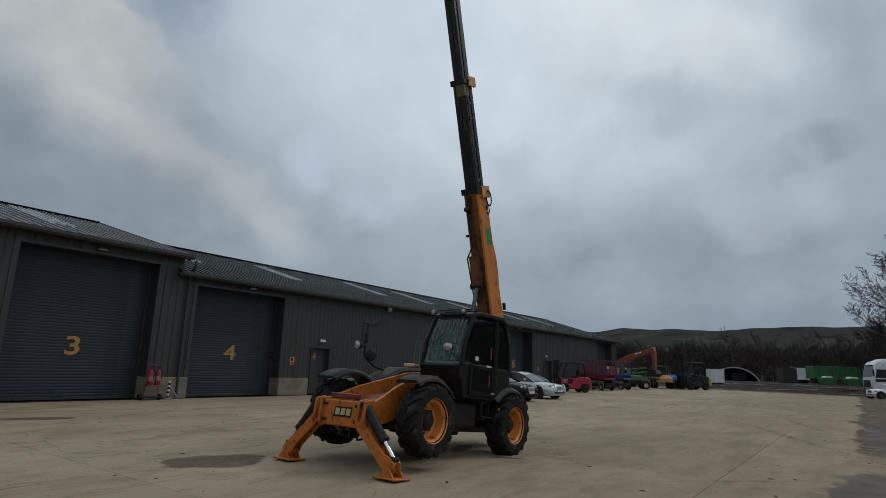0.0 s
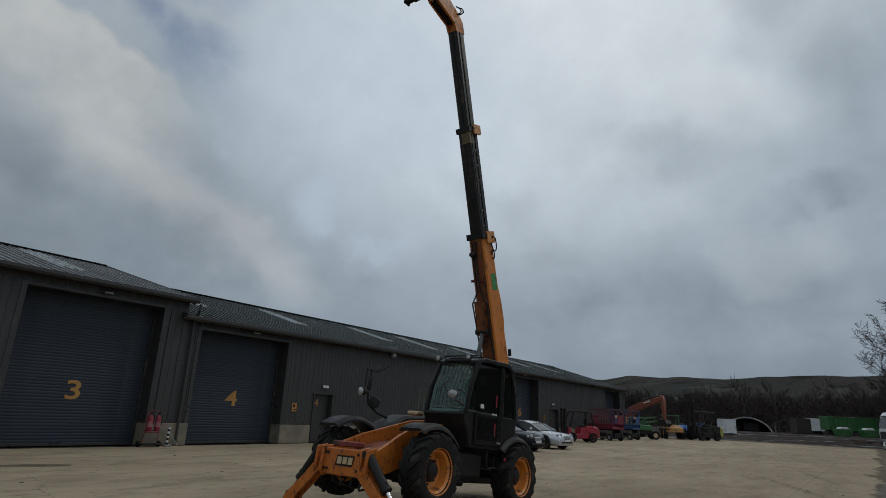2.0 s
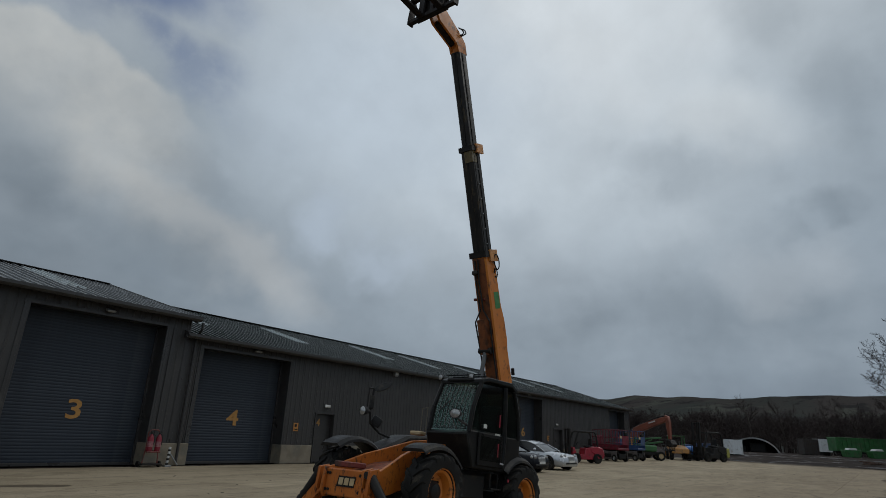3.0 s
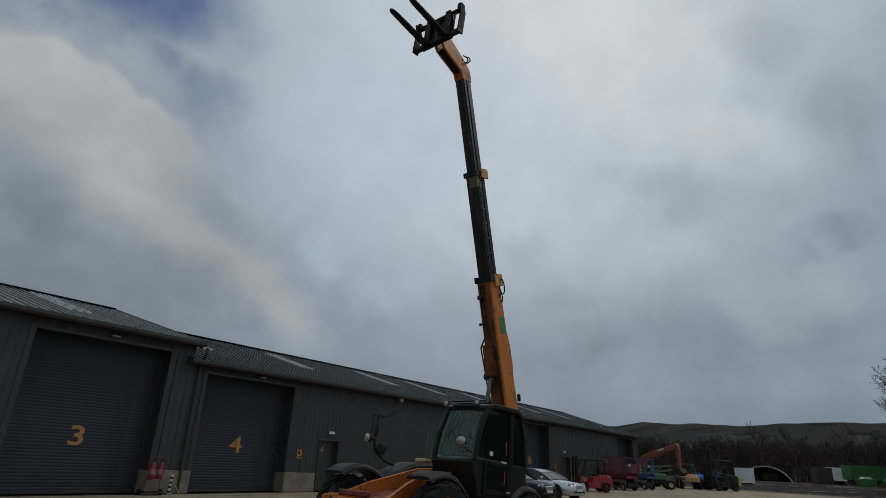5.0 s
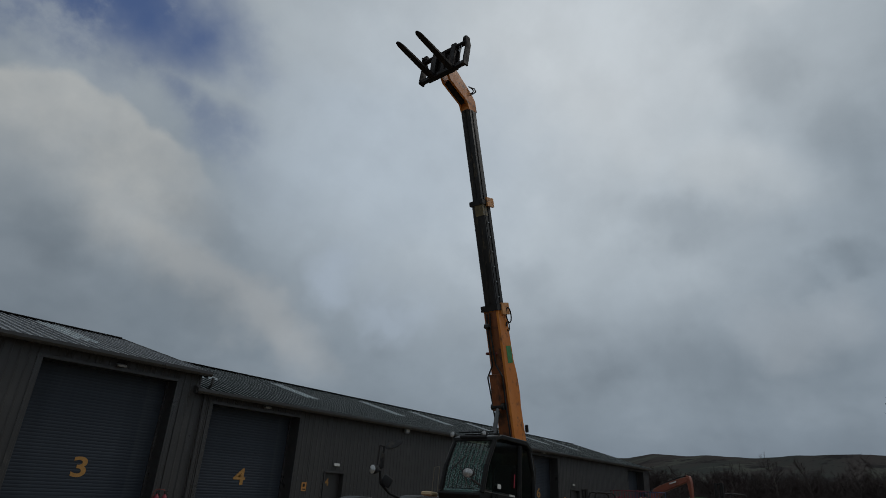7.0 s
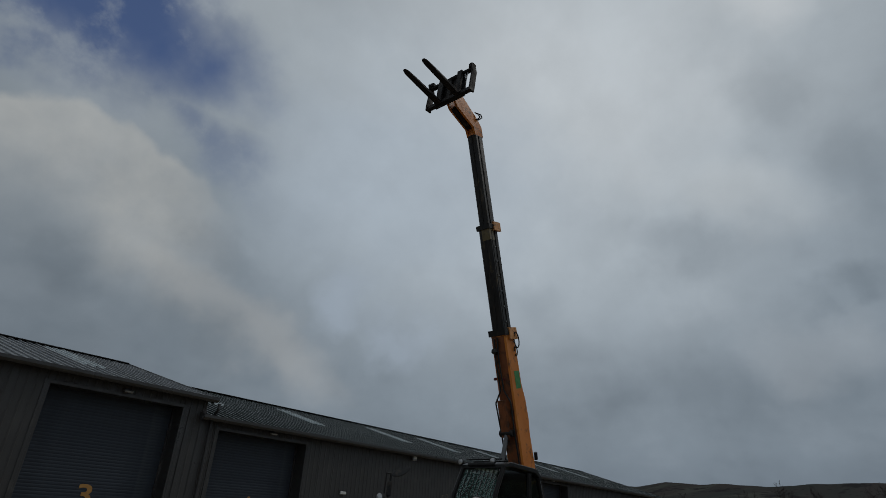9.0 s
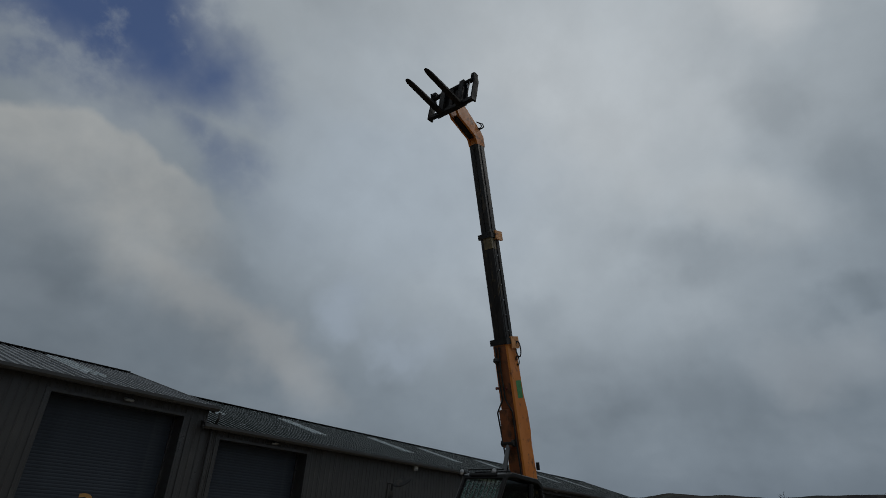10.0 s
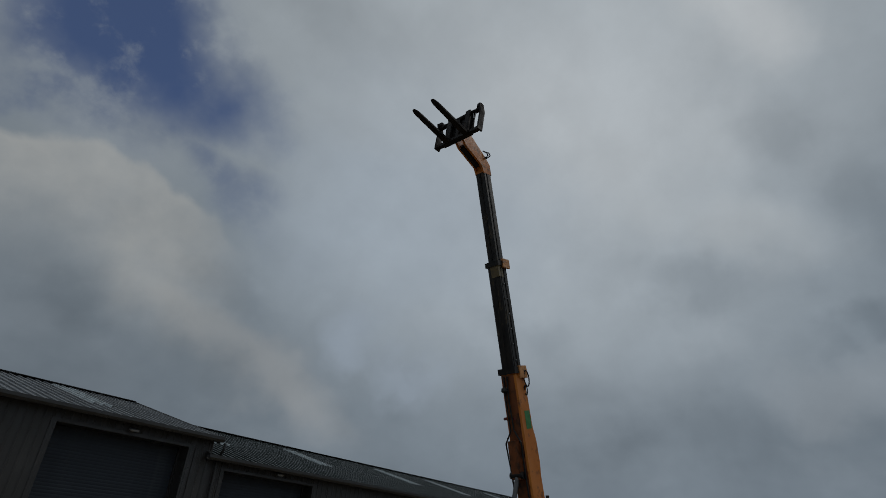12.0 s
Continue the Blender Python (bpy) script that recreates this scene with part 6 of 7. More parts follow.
def dumper(m):
    d = thing("dumper", "amber site dumper with large wheels", "dumper", m)
    part("body", Shape().prism([(-1.6, 0.6), (-1.6, 1.35), (-0.4, 1.45), (0.3, 1.35), (1.7, 1.15), (1.75, 0.65)], -0.85, 0.85, "y", 0.08), AMBER, d)
    cabm = Shape()
    for x in (-1.3, 0.1):
        for y in (-0.7, 0.7):
            cabm.rod((x, y, 1.3), (x, y, 2.35), 0.05, seg=6)
    cabm.box((-0.6, 0, 2.38), (1.6, 1.55, 0.08), 0.02)
    part("cab_frame", cabm, GREEN_PAINT, d, "dark green cab frame")
    part("seat", Shape().box((-0.7, 0, 1.5), (0.5, 0.6, 0.5), 0.06), BLACK_PLASTIC, d)
    for s in (1, -1):
        plain_wheel(d, 1.05, s * 0.85, 0.55, 0.4, s, AMBER)
        plain_wheel(d, -1.05, s * 0.85, 0.55, 0.4, s, AMBER)


dumper(pose(66.2, 17.75, 0, 0, 0, 205))


def blue_skip(m, label, L, W, H):
    s = thing("waste_bin", label, "bin", m, "blue waste bins")
    part("tub", Shape().prism([(-L / 2, 0.1), (-L / 2 - 0.1, H), (L / 2 + 0.1, H), (L / 2, 0.1)], -W / 2, W / 2, "y", 0.02), BLUE_PAINT, s)
    part("lid", Shape().box((0, 0, H + 0.04), (L + 0.24, W + 0.06, 0.08), 0.03), BLUE_PAINT, s)
    for x in (-L * 0.3, 0, L * 0.3):
        part("rib", Shape().box((x, -W / 2 - 0.03, H / 2 + 0.05), (0.07, 0.06, H - 0.2), 0.01), BLUE_PAINT, s)


blue_skip(pose(70.6, 17.3, 0, 0, 0, -55), "tall blue steel waste bin", 1.3, 1.1, 1.5)
blue_skip(pose(71.4, 16.5, 0, 0, 0, -55), "blue steel waste bin beside another", 1.3, 1.1, 1.7)


def blue_tank(m):
    t = thing("bowser", "small blue towed water bowser", "bowser", m)
    part("tank", Shape().lathe([(-0.75, 0.0), (-0.72, 0.30), (-0.60, 0.46), (0.60, 0.46), (0.72, 0.30), (0.75, 0.0)], "x", (0, 0, 0.95), 24), surface("bright_blue_plastic", (0.03, 0.16, 0.48), (0.03, 0.13, 0.40), 3, 0.45), t)
    part("frame", Shape().box((0.2, 0, 0.48), (2.2, 0.7, 0.08), 0.01), BLACK_STEEL, t)
    for s in (1, -1):
        plain_wheel(t, 0, s * 0.5, 0.32, 0.18, s)


blue_tank(pose(69.2, 17.4, 0, 0, 0, -60))


def TERRACE(u):
    """Height of the hardcore, which climbs gently beyond the concrete."""
    f = max(0.0, min(1.0, (u - 80.0) / 34.0))
    return 0.68 * f * f * (3 - 2 * f)


def ribbed_box(name, label, category, m, L, W, H, paint, z0=0.12):
    """A steel container with corrugated sides and corner posts."""
    c = thing(name, label, category, m)
    part("shell", Shape().box((0, 0, z0 + H / 2), (L - 0.1, W - 0.1, H - 0.06), 0.01), paint, c)
    fr = Shape()
    for x in (-L / 2 + 0.06, L / 2 - 0.06):
        for y in (-W / 2 + 0.06, W / 2 - 0.06):
            fr.box((x, y, z0 + H / 2), (0.12, 0.12, H), 0.01)
    for z in (z0 + 0.05, z0 + H - 0.05):
        for y in (-W / 2 + 0.06, W / 2 - 0.06):
            fr.box((0, y, z), (L - 0.24, 0.10, 0.10), 0.01)
        for x in (-L / 2 + 0.06, L / 2 - 0.06):
            fr.box((x, 0, z), (0.10, W - 0.24, 0.10), 0.01)
    part("corner_frame", fr, paint, c)
    for sgn in (1, -1):
        for k in range(int(L / 0.35)):
            x = -L / 2 + 0.25 + k * 0.35
            if x < L / 2 - 0.2:
                part("rib", Shape().box((x, sgn * (W / 2 - 0.035), z0 + H / 2), (0.16, 0.04, H - 0.22), 0.01), paint, c)
    part("skid", Shape().box((-L * 0.3, 0, z0 / 2), (0.2, W * 0.9, z0)).box((L * 0.3, 0, z0 / 2), (0.2, W * 0.9, z0)), BLACK_STEEL, c)
    return c


ribbed_box("container", "small white steel site container", "container", pose(99.0, 18.45, TERRACE(99.0), 0, 0, -54), 2.0, 1.8, 2.05, WHITE_PAINT)
ribbed_box("box_trailer", "white box body standing by the woods", "container", pose(148.0, 10.6, TERRACE(148), 0, 0, -54), 2.6, 2.4, 2.5, WHITE_PAINT, 0.7)
ribbed_box("container", "dark weathered container by the woods", "container", pose(140.0, 12.4, TERRACE(140), 0, 0, -54), 2.9, 2.3, 2.9, surface("dark_rusty_steel", (0.035, 0.03, 0.028), (0.05, 0.035, 0.028), 2, 0.7))


def bulk_trailer(m):
    """A long green bulk trailer with ribbed sides and wheels."""
    L, W, H = 10.6, 2.5, 2.35
    t = thing("bulk_trailer", "long green steel bulk trailer with ribbed sides", "trailer", m)
    g = surface("bright_green_steel", (0.028, 0.145, 0.034), (0.022, 0.110, 0.027), 1, 0.5, 0, 0.002, (0.06, 0.09, 0.04), 1.5, 0.3)
    part("tub", Shape().box((0, 0, 1.0 + H / 2), (L, W, H), 0.04), g, t)
    for k in range(12):
        part("rib", Shape().box((-L / 2 + 0.4 + k * 0.8, -W / 2 - 0.05, 1.0 + H / 2), (0.12, 0.10, H - 0.1), 0.01), g, t)
    part("top_rail", Shape().box((0, -W / 2 - 0.04, 1.0 + H), (L + 0.1, 0.14, 0.14), 0.02).box((0, W / 2 + 0.04, 1.0 + H), (L + 0.1, 0.14, 0.14), 0.02), g, t)
    part("frame", Shape().box((0, 0, 0.85), (L * 0.95, 0.9, 0.25), 0.02), BLACK_STEEL, t)
    for s in (1, -1):
        for x in (-2.8, -1.5, 2.6, 3.9):
            plain_wheel(t, x, s * 0.95, 0.5, 0.4, s)


bulk_trailer(pose(135.2, 3.6, TERRACE(135), 0, 0, -54))


def green_skip(m):
    """A green skip with sloping ends and a pale cover."""
    g = MATS["bright_green_steel"]
    s = thing("skip", "green steel skip with a pale cover, before the trailer", "skip", m, "green skips")
    part("tub", Shape().prism([(-1.1, 0.05), (-1.35, 1.0), (-1.3, 1.25), (1.3, 1.25), (1.35, 1.0), (1.1, 0.05)], -0.8, 0.8, "y", 0.02), g, s)
    part("cover", Shape().prism([(-0.75, 1.25), (-0.5, 1.58), (0.5, 1.58), (0.75, 1.25)], -0.7, 0.7, "y", 0.04), WHITE_PLASTIC, s, "pale plastic cover")
    for x in (-0.8, 0.8):
        part("lifting_lug", Shape().rod((x, -0.86, 0.7), (x, -0.78, 0.7), 0.07, seg=8), BLACK_STEEL, s)


for k in range(3):
    green_skip(pose(128.6 + 0.5 * k, 5.0 - 3.7 * k, TERRACE(129), 0, 0, -62 + 5 * k))


def arched_shelter(m):
    """An open-ended arched shelter: hoops, pale cover, dark inside."""
    W, H, D = 8.9, 2.75, 7.0
    t = thing("arched_shelter", "low arched shelter with a pale cover and open front", "shelter", m)
    n = 18
    arc = [(-W / 2 * math.cos(math.pi * k / n), H * math.sin(math.pi * k / n) ** 1.35) for k in range(n + 1)]
    cover = Shape()
    outer = [(x * 1.03, z + 0.10) for x, z in arc]
    ringa = [(-D / 2, x, z) for x, z in outer] + [(-D / 2, x, z) for x, z in arc[::-1]]
    ringb = [(D / 2, x, z) for x, z in outer] + [(D / 2, x, z) for x, z in arc[::-1]]
    cover.loft([ringa, ringb])
    part("cover", cover, surface("grey_white_sheeting", (0.48, 0.49, 0.49), (0.38, 0.39, 0.39), 1, 0.6, 0, 0.002, (0.25, 0.25, 0.23), 1, 0.3), t, "dirty pale cover sheet")
    for x in (-D / 2 - 0.05, -1.2, 1.2, D / 2 - 0.1):
        part("hoop", Shape().pipe([(x, y * 0.985, z * 0.97) for y, z in arc], 0.06, 6), GALV, t)
    part("rear_panel", Shape().prism(arc, D / 2 - 0.2, D / 2 - 0.15, "x"), BLACK_STEEL, t)
    part("stored_load", Shape().box((0.5, -0.8, 0.9), (4.0, 3.0, 1.8), 0.2).box((0.2, 2.0, 0.6), (3.0, 1.6, 1.2), 0.2), BLACK_STEEL, t, "dark stored load")


arched_shelter(pose(139.0, 22.0, TERRACE(139), 0, 0, 8))


def truck(m):
    """A white cab-over tractor unit, +x ahead."""
    t = thing("truck", "white cab-over lorry tractor unit", "truck", m)
    cabp = [(1.9, 0.75), (2.0, 1.5), (1.88, 2.4), (1.65, 3.35), (1.35, 3.72), (-0.1, 3.78), (-0.3, 3.6), (-0.3, 0.75)]
    c = part("cab", Shape().prism(cabp, -1.22, 1.22, "y", 0.08), WHITE_PAINT, t, "white cab shell")
    dg = surface("dark_tinted_glazing", (0.008, 0.009, 0.010), (0.011, 0.012, 0.013), 2, 0.16, 0, 0, rough_spread=0.04)
    part("windscreen", Shape().prism([(1.925, 2.05), (1.95, 2.05), (1.74, 3.12), (1.715, 3.12)], -1.08, 1.08, "y"), dg, c, "dark windscreen")
    for s in (1, -1):
        part("side_window", Shape().prism([(1.6, 2.0), (1.45, 2.9), (0.55, 2.9), (0.55, 2.0)], s * 1.225 - 0.01, s * 1.225 + 0.01, "y"), dg, c, "dark side window")
        part("mirror", Shape().box((1.85, s * 1.42, 2.5), (0.14, 0.22, 0.75), 0.05), BLACK_PLASTIC, c)
        part("headlamp", Shape().box((1.98, s * 0.92, 0.85), (0.08, 0.42, 0.22), 0.04), LENS, c, "clear headlamp")
        part("stripe", Shape().box((0.7, s * 1.224, 1.72), (1.9, 0.012, 0.32), 0.002), BLACK_PLASTIC, c, "dark side stripe")
        for x in (1.0, -2.3):
            plain_wheel(t, x, s * 1.02, 0.52, 0.36, s, GALV)
    part("grille", Shape().box((2.0, 0, 1.35), (0.06, 1.7, 0.75), 0.03).box((2.0, 0, 0.55), (0.10, 2.3, 0.35), 0.05), BLACK_PLASTIC, c, "black slatted grille")
    part("visor", Shape().box((1.75, 0, 3.3), (0.3, 2.1, 0.06), 0.02), BLACK_PLASTIC, c)
    part("chassis", Shape().box((-1.4, 0, 0.85), (4.0, 0.9, 0.28), 0.03).box((-0.9, 0.95, 0.75), (1.1, 0.55, 0.6), 0.06).box((-0.9, -0.95, 0.75), (1.1, 0.55, 0.6), 0.06), BLACK_STEEL, t)
    part("fairing", Shape().prism([(1.2, 3.7), (0.6, 4.0), (-0.25, 4.1), (-0.25, 3.7)], -1.0, 1.0, "y", 0.05), WHITE_PAINT, c)


truck(pose(79.4, -2.4, 0, 0, 0, 110))


def pallets(m):
    t = thing("scrap_pile", "low pile of rusty steel offcuts by the trailer", "scrap", m)
    rnd = random.Random(5)
    for k in range(14):
        part("offcut", Shape().box((0, 0, 0), (rnd.uniform(0.8, 2.0), 0.12, 0.10), 0.01, pose(rnd.uniform(-1.2, 1.2), rnd.uniform(-0.8, 0.8), 0.08 + 0.06 * (k % 5), 0, rnd.uniform(-6, 6), rnd.uniform(0, 180))), surface("rusty_steel", (0.10, 0.05, 0.03), (0.06, 0.035, 0.025), 3, 0.8), t)


pallets(pose(92.0, 1.6, TERRACE(92) - 0.02))


# ---- by the shed door ----
def extinguishers():
    """Two fire extinguishers on a small red two-wheeled stand."""
    st = thing("extinguisher_stand", "red tubular two-wheeled extinguisher stand by the shutter", "stand", Matrix.Translation((10.94, WALL_V - 0.45, 0)))
    part("frame", Shape().pipe([(-0.26, 0, 0.08), (-0.21, 0, 0.70), (-0.21, 0, 1.12), (-0.13, 0, 1.22), (0.12, 0, 1.22), (0.20, 0, 1.12), (0.22, 0, 0.70), (0.28, 0, 0.08)], 0.018, 8).rod((-0.22, 0, 0.55), (0.24, 0, 0.55), 0.016), DULL_RED, st)
    part("tray", Shape().box((0, -0.05, 0.10), (0.72, 0.34, 0.05), 0.01), BLACK_STEEL, st)
    part("shelf", Shape().box((0, -0.08, 0.50), (0.48, 0.22, 0.04), 0.01), DULL_RED, st)
    for x in (-0.37, 0.37):
        part("wheel", Shape().lathe([(-0.03, 0.05), (-0.03, 0.10), (0.03, 0.10), (0.03, 0.05)], "x", (x, 0.05, 0.10), 16), RUBBER, st)
    for k, x in enumerate((-0.13, 0.15)):
        e = thing("fire_extinguisher", "red fire extinguisher with pale label and black hose", "fire extinguisher", Matrix.Translation((10.94 + x, WALL_V - 0.53, 0.525)), "fire extinguishers")
        part("cylinder", Shape().lathe([(0.0, 0.0), (0.0, 0.085), (0.03, 0.095), (0.42, 0.095), (0.50, 0.06), (0.54, 0.03), (0.56, 0.03), (0.56, 0.0)], "z", seg=20), EXT_RED, e)
        part("label", Shape().lathe([(0.14, 0.0965), (0.32, 0.0965)], "z", seg=20), surface("pale_red_label", (0.34, 0.16, 0.17), (0.22, 0.07, 0.08), 20, 0.5), e, "pale printed label")
        part("valve", Shape().box((0, 0, 0.59), (0.05, 0.05, 0.07), 0.01).box((0.03, 0, 0.64), (0.14, 0.03, 0.025), 0.008), BLACK_PLASTIC, e)
        part("hose", Shape().pipe([(0.03, 0, 0.58), (0.11, -0.03, 0.52), (0.115, -0.03, 0.35), (0.11, -0.02, 0.20)], 0.012, 6), BLACK_PLASTIC, e)


extinguishers()


def striped_post():
    t = thing("marker_post", "leaning black and white striped post on a steel foot", "post", Matrix.Translation((11.62, WALL_V - 0.38, 0)))
    for k in range(8):
        part("stripe", Shape().rod((0.02 * k / 8, 0, 0.06 + 0.075 * k), (0.02 * (k + 1) / 8, 0, 0.06 + 0.075 * (k + 1)), 0.045, seg=12), WHITE_PLASTIC if k % 2 else BLACK_PLASTIC, t)
    part("foot", Shape().box((0, 0, 0.03), (0.24, 0.24, 0.06), 0.01).rod((0.05, 0, 0.45), (0.40, 0, 0.04), 0.025), GALV, t)


striped_post()


# ---- woods, hills and the bare tree ----
BARK = surface("grey_brown_bark", (0.060, 0.046, 0.038), (0.042, 0.033, 0.028), 2, 0.95, 0, 0.01, None)
TWIGS = surface("bare_winter_twigs", (0.042, 0.026, 0.022), (0.026, 0.017, 0.0155), 0.05, 1.0, 0, 0.0)


def bare_tree(rnd, height, spread, depth, twig=0.012, bushy=(2, 2, 2, 2, 2, 2), reach=(0.48, 0.72), girth=0.022):
    """Limbs of a leafless tree as tapered sticks: lists of (start, end, radius, radius, level)."""
    sticks = []

    def grow(p, d, length, r, level):
        steps = 3 if level < 2 else 2
        for k in range(steps):
            d = (d + Vector((rnd.uniform(-1, 1), rnd.uniform(-1, 1), rnd.uniform(-0.4, 0.7))) * (0.14 + 0.05 * level)).normalized()
            q = p + d * (length / steps)
            r2 = max(twig, r * (0.80 if level else 0.86))
            sticks.append((p, q, r, r2, level))
            p, r = q, r2
            if level < depth and (level or k):
                for _ in range(bushy[level]):
                    side = Vector((rnd.uniform(-1, 1), rnd.uniform(-1, 1), rnd.uniform(-0.15, 0.75))).normalized()
                    nd = (d * 0.55 + side * (0.85 * spread)).normalized()
                    grow(p, nd, length * rnd.uniform(*reach), r * rnd.uniform(0.5, 0.7), level + 1)

    grow(Vector((0, 0, 0)), Vector((0, 0, 1)), height * 0.5, height * girth, 0)
    return sticks


def sticks_shape(sticks, sides=3):
    s = Shape()
    for p, q, r, r2, level in sticks:
        s.rod(p, q, r, r2, seg=sides + 3 if level == 0 else sides, caps=False)
    return s


def spreading_tree(m, height, seed, label, limbs=11, orders=3):
    """A broad parkland tree in winter: a short bole, long level limbs that lift at their ends, and three orders of twigs."""
    t, rnd = thing("bare_tree", label, "tree", m, "bare trees"), random.Random(seed)
    wood, fine = [], []

    def run(p, d, length, r, level):
        steps = (6, 4, 3, 2)[level]
        for k in range(steps):
            f = (k + 1) / steps
            d = (d + Vector((rnd.gauss(0, 1), rnd.gauss(0, 1), rnd.gauss(0, 0.7) + (0.55, 0.35, 0.5, 0.6)[level] * f)) * (0.15, 0.20, 0.22, 0.22)[level]).normalized()
            q = p + d * (length / steps)
            r2 = max(0.021, r * 0.80)
            (wood if level == 0 else fine).append((p, q, r, r2, 1 + level))
            p, r = q, r2
            if level < orders and (level or k):
                for sgn in (-1, 1):
                    way = d.cross(Vector((rnd.gauss(0, 0.35), rnd.gauss(0, 0.35), 1))).normalized() * sgn
                    run(p, (d * rnd.uniform(0.5, 1.1) + way * rnd.uniform(0.6, 1.1) + Vector((0, 0, rnd.uniform(-0.25, 0.55)))).normalized(),
                        length * rnd.uniform(0.34, 0.52) * (1.1 - 0.35 * f), r * rnd.uniform(0.45, 0.62), level + 1)

    p, d, r = Vector((0, 0, -0.3)), Vector((0, 0, 1)), height * 0.027
    for k in range(8):
        d = (d + Vector((rnd.gauss(0, 0.10), rnd.gauss(0, 0.10), 0.2))).normalized()
        q = p + d * height * 0.085
        wood.append((p, q, r, r * 0.87, 0))
        p, r = q, r * 0.87
        if k >= 2:
            for j in range(2 if k < 7 else limbs - 10):
                a = 2.4 * (2 * k + j) + rnd.uniform(-0.4, 0.4)
                tilt = rnd.uniform(0.05, 0.45) + 0.12 * (k - 2)
                run(p, Vector((math.cos(a), math.sin(a), tilt)).normalized(), height * rnd.uniform(0.38, 0.52) * (1.0 - 0.06 * (k - 2)), r * rnd.uniform(0.40, 0.55), 0)
    run(p, d, height * 0.36, r * 0.8, 0)
    part("trunk", sticks_shape(wood, 5), BARK, t)
    part("crown", sticks_shape(fine), TWIGS, t, "fine spreading leafless branches")


spreading_tree(pose(112, -7.0, 0.3), 21.5, 11, "tall spreading leafless tree at the yard edge", 12)
spreading_tree(pose(124, -6.6, 0.5), 13, 31, "leafless tree with dense twigs at the yard edge")
spreading_tree(pose(138, -4.4, 0.5), 11, 47, "leafless tree behind the lorry and trailer")
spreading_tree(pose(132, -8.5, 0.5), 13, 5, "smaller leafless tree behind the lorry")
spreading_tree(pose(150, -13.0, 0.5), 17, 23, "leafless tree among the woods edge")
for u, v, tall, seed in ((150.0, 23.8, 12.0, 61), (151.0, 17.6, 11.0, 62), (145.0, 42.9, 9.4, 63), (149.0, 32.5, 9.6, 64), (153.0, 9.6, 10.8, 65), (152.0, 3.6, 12.0, 66)):
    spreading_tree(pose(u, v, 0.4), tall, seed, "leafless tree standing before the wood", 11, 2)


def woodland():
    """The winter wood behind the yard, far too many trees to count."""
    rnd = random.Random(3)
    kinds = []
    for k in range(6):
        st = bare_tree(random.Random(40 + k), 9.2, 0.85, 4, 0.026, (2, 2, 2, 1, 1), (0.46, 0.66), 0.016)
        s = sticks_shape(st)
        kinds.append((np.array(s.v), s.f))
    vs, fs, base = [], [], 0
    for i in range(1180):
        u = rnd.uniform(166, 225) if i % 3 else rnd.uniform(158, 172)
        v = rnd.uniform(-32, 98)
        if i % 9 == 0:
            u, v = rnd.uniform(142, 172), rnd.uniform(-40, -1)
        hgt = (rnd.uniform(0.85, 1.36) if i % 3 else rnd.uniform(0.40, 0.70)) * 0.88 * (1.0 + 0.45 * max(0.0, min(1.0, (4 - v) / 18)))
        pts, faces = kinds[i % 6]
        a = rnd.uniform(0, 6.28)
        w = rnd.uniform(0.8, 1.1) * (hgt if i % 3 else 0.9)
        c, s_ = math.cos(a) * w, math.sin(a) * w
        q = np.stack([pts[:, 0] * c - pts[:, 1] * s_ + u, pts[:, 0] * s_ + pts[:, 1] * c + v, pts[:, 2] * hgt + 0.4], 1)
        vs.append(q)
        fs.extend(tuple(j + base for j in f) for f in faces)
        base += len(pts)
    me = bpy.data.meshes.new("woodland")
    me.from_pydata(np.concatenate(vs).tolist(), [], fs)
    me.materials.append(TWIGS)
    return tagged(new("woodland", me), "dense brown leafless winter wood behind the yard", "woodland", kind="stuff")


woodland()


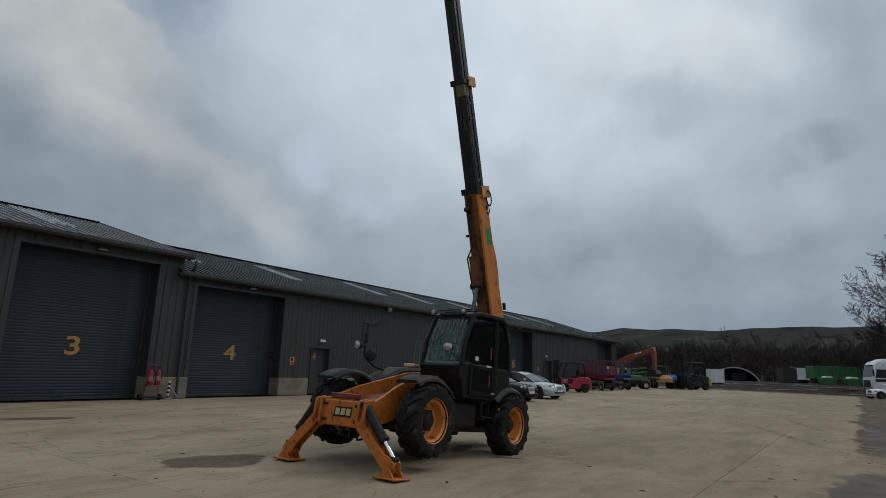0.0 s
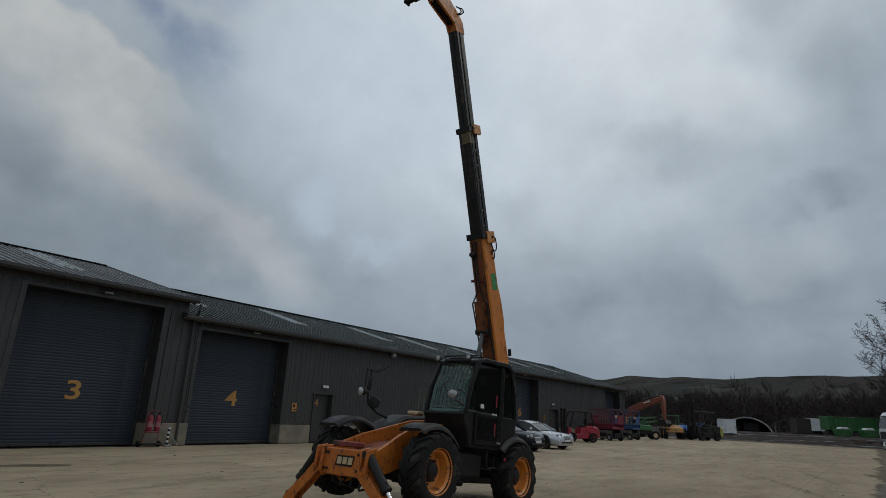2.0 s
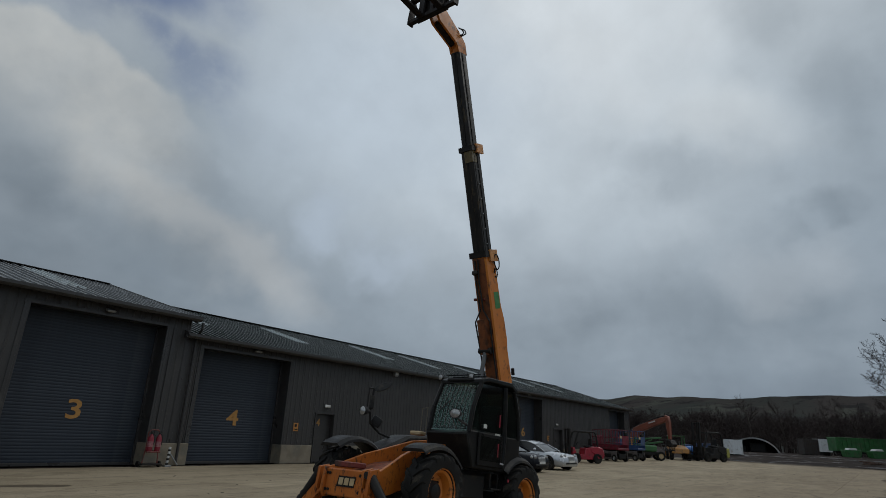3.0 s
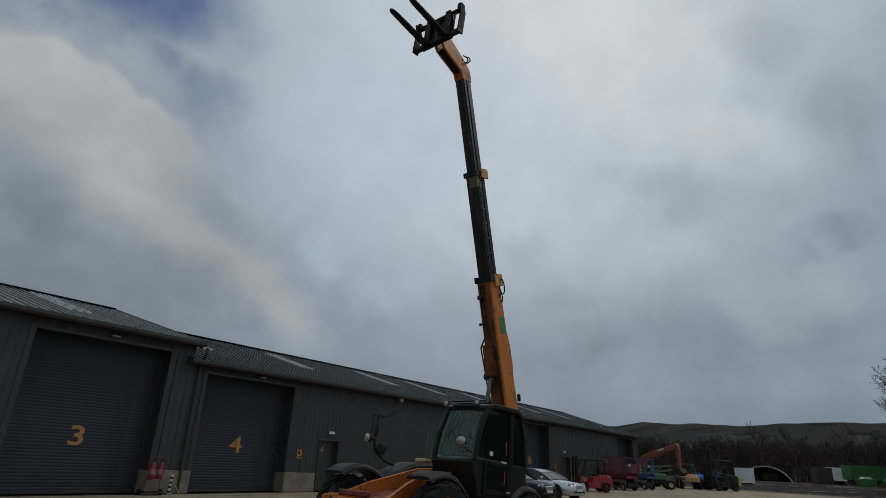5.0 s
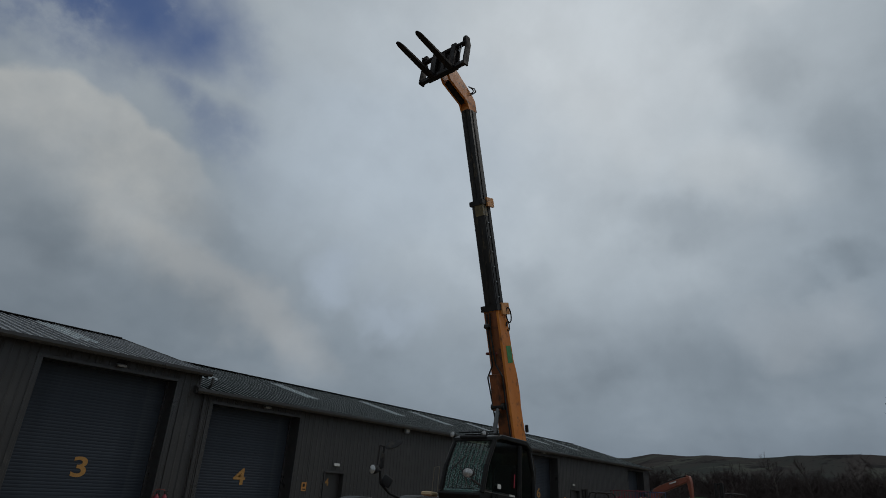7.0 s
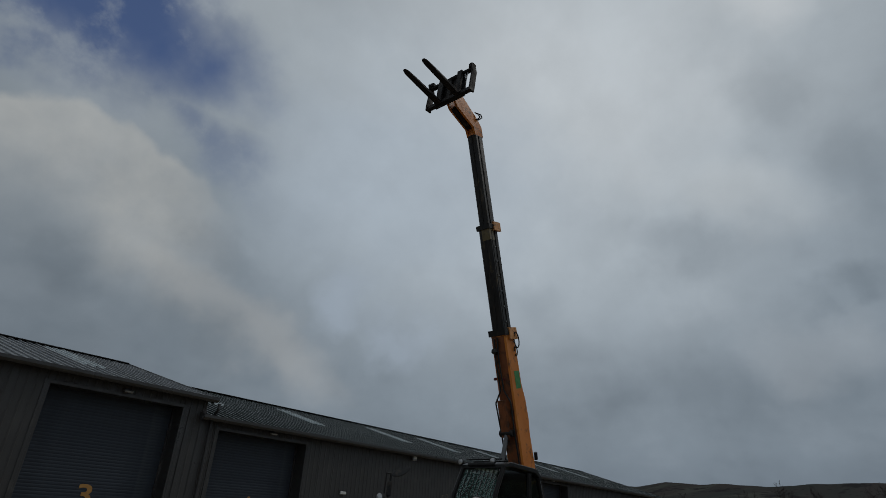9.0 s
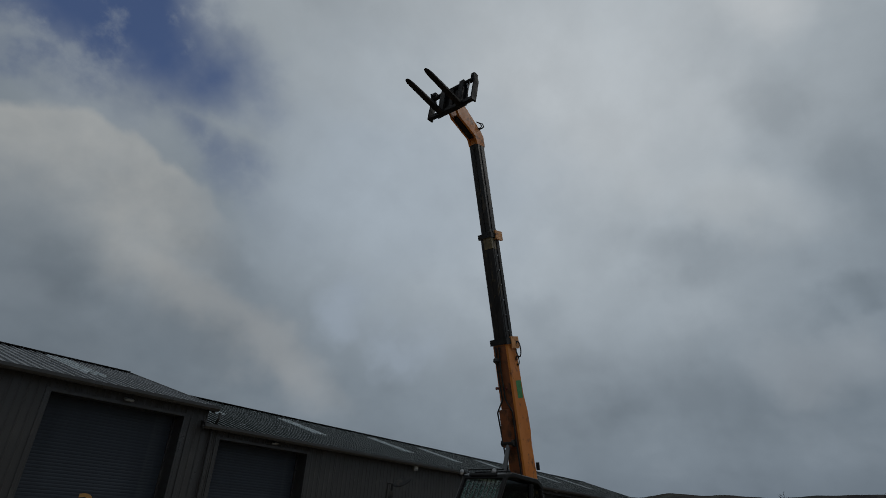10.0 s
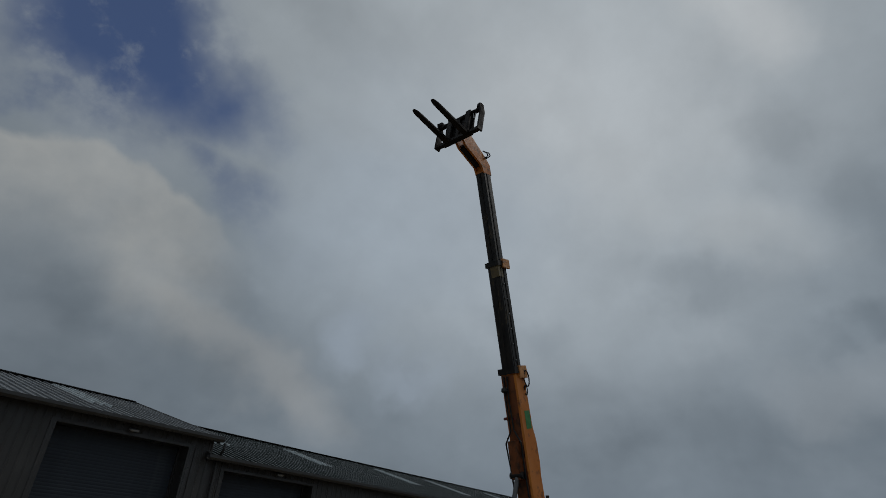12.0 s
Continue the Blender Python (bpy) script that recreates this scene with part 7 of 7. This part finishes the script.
def moor_material():
    """Winter moor seen from far: dull grass, bracken and dark clumps of trees in drifts, greyed and lightened for haze.
    """
    m = bpy.data.materials.new("hazed_winter_moorland")
    m.use_nodes = True
    nt = m.node_tree
    N, L = nt.nodes.new, nt.links.new
    b = nt.nodes["Principled BSDF"]
    geo = N("ShaderNodeNewGeometry")

    def noise_tex(s, detail, rough_, stretch):
        mp = N("ShaderNodeMapping")
        mp.inputs["Scale"].default_value = stretch
        L(geo.outputs["Position"], mp.inputs[0])
        n = N("ShaderNodeTexNoise")
        n.inputs["Scale"].default_value, n.inputs["Detail"].default_value, n.inputs["Roughness"].default_value = s, detail, rough_
        L(mp.outputs[0], n.inputs[0])
        return n.outputs[0]

    def blend(v, lo, hi, a, c):
        r, x = N("ShaderNodeMapRange"), N("ShaderNodeMix")
        r.interpolation_type = "SMOOTHSTEP"
        r.inputs["From Min"].default_value, r.inputs["From Max"].default_value = lo, hi
        L(v, r.inputs["Value"])
        x.data_type = "RGBA"
        L(r.outputs[0], x.inputs[0])
        for q, sock in ((a, x.inputs[6]), (c, x.inputs[7])):
            if isinstance(q, tuple):
                sock.default_value = (*q, 1)
            else:
                L(q, sock)
        return x.outputs[2]

    # distance haze is mixed into these greyed, lightened tones
    col = blend(noise_tex(0.0075, 5, 0.55, (0.22, 1, 1)), 0.40, 0.60, (0.045, 0.048, 0.044), (0.054, 0.048, 0.045))
    col = blend(noise_tex(0.013, 6, 0.6, (0.15, 1, 1)), 0.52, 0.62, col, (0.066, 0.067, 0.058))
    col = blend(noise_tex(0.021, 7, 0.65, (0.18, 1, 1)), 0.54, 0.62, col, (0.032, 0.030, 0.030))
    L(blend(noise_tex(0.09, 4, 0.6, (0.4, 1, 1)), 0.60, 0.70, col, (0.028, 0.026, 0.026)), b.inputs["Base Color"])
    b.inputs["Roughness"].default_value, b.inputs["Specular IOR Level"].default_value = 1.0, 0.0
    return m


def hills():
    """A long moorland ridge beyond the woods."""
    rows, cols = 34, 260
    crest = ((-50, 118), (-2.0, 115.5), (1.2, 112.6), (3.3, 114.7), (7.0, 111.5), (10.3, 104.5), (11.8, 106), (14.2, 108.8), (15.4, 105.6), (18.1, 108.7), (21.0, 97), (30, 80), (60, 50))
    verts = []
    for i in range(rows):
        f = i / (rows - 1)
        for j in range(cols):
            deg = -50 + 110 * j / (cols - 1)
            a, r = radians(deg), 270 + 1230 * f
            k = max(q for q in range(len(crest) - 1) if crest[q][0] <= deg)
            (d0, z0), (d1, z1) = crest[k], crest[k + 1]
            w = (deg - d0) / (d1 - d0)
            top = z0 + (z1 - z0) * w * w * (3 - 2 * w) + 0.9 * noise.noise((deg * 1.1, 3.0, 0.7)) + 0.4 * noise.noise((deg * 4.0, 1.0, 0.7))
            z = top * (f ** 1.6) + 6 * f * (1 - f) * noise.noise((r * 0.006, deg * 0.30, 1.0)) + 0.6 * (1 - f) * noise.noise((r * 0.05, deg, 4.0)) - 1.0 * (1 - f)
            verts.append((r * math.cos(a), r * math.sin(a), z))
    s = Shape().add(verts, [(i * cols + j, i * cols + j + 1, (i + 1) * cols + j + 1, (i + 1) * cols + j) for i in range(rows - 1) for j in range(cols - 1)])
    solid("hills", s, moor_material(), "dull green and brown moorland ridge on the skyline", "hill", kind="structure", smooth=80)


hills()


def gravel_bank():
    """Dark hardcore climbing gently from the far end of the yard."""
    s, n, w = Shape(), 60, 60
    verts = []
    for i in range(n + 1):
        v = 120 - 180 * i / n
        for j in range(w + 1):
            u = 79 + (1 - j / w) * 2 * math.sin(v * 0.5) + (j / w) * 151
            verts.append((u, v, -0.05 + (TERRACE(u) + 0.05 + (0.05 * noise.noise((u * 0.7, v * 0.7, 0)) if j else 0)) * min(1, i / 2, (n - i) / 2, (w - j) / 2)))
    s.add(verts, [(i * (w + 1) + j, i * (w + 1) + j + 1, (i + 1) * (w + 1) + j + 1, (i + 1) * (w + 1) + j) for i in range(n) for j in range(w)])
    solid("hardcore_bank", s, HARDCORE, "dark hardcore rising gently beyond the concrete", "ground", kind="structure", smooth=80)


gravel_bank()

# ---- yard slabs ----
def yard():
    y = thing("yard_paving", "pale stained concrete yard laid in wide bays", "pavement", kind="structure")
    us = [-20.3 + 6.1 * k for k in range(17)]
    vs = [-6.4, 1.95, 8.18, 14.45, 20.78]
    for i in range(len(us) - 1):
        for j in range(4):
            a, b, c, d = us[i] + 0.004, us[i + 1] - 0.004, vs[j] + 0.004, vs[j + 1] - 0.004
            part("slab", Shape().box(((a + b) / 2, (c + d) / 2, -0.10), (b - a, d - c, 0.20), 0.004), CONCRETE, y)


yard()


def yard_litter():
    """Small clods of mud and leaf scraps lying about the yard, thickest along a wheel track."""
    rnd, s = random.Random(17), Shape()
    for k in range(420):
        if k % 5 == 0 and k < 240:
            f = rnd.random()
            u, v = 24.6 - 10 * f + rnd.gauss(0, 0.25), 4.1 - 4.3 * f + rnd.gauss(0, 0.12)
        else:
            u, v = 4 + 52 * rnd.random() ** 1.4, rnd.uniform(0.4, 20.2)
        r = rnd.choice((0.007, 0.010, 0.014, 0.020, 0.030)) * (0.8 if k % 5 == 0 else 1.0)
        long, turn, n = rnd.uniform(1.0, 2.6), rnd.uniform(0, 3.14), 6
        ring = []
        for i in range(n):
            a, q = 2 * math.pi * i / n, r * rnd.uniform(0.7, 1.2)
            x, y = q * long * math.cos(a), q * math.sin(a)
            ring.append((u + x * math.cos(turn) - y * math.sin(turn), v + x * math.sin(turn) + y * math.cos(turn), 0.0))
        top = [(u + (p[0] - u) * 0.55, v + (p[1] - v) * 0.55, r * 0.3) for p in ring]
        s.add(ring + top, [(i, (i + 1) % n, n + (i + 1) % n, n + i) for i in range(n)] + [tuple(range(n, 2 * n))])
    solid("yard_litter", s, surface("dried_mud_clods", (0.050, 0.036, 0.026), (0.030, 0.023, 0.018), 20, 0.95), "scattered dark mud clods and leaf scraps on concrete", "litter", kind="stuff")


yard_litter()
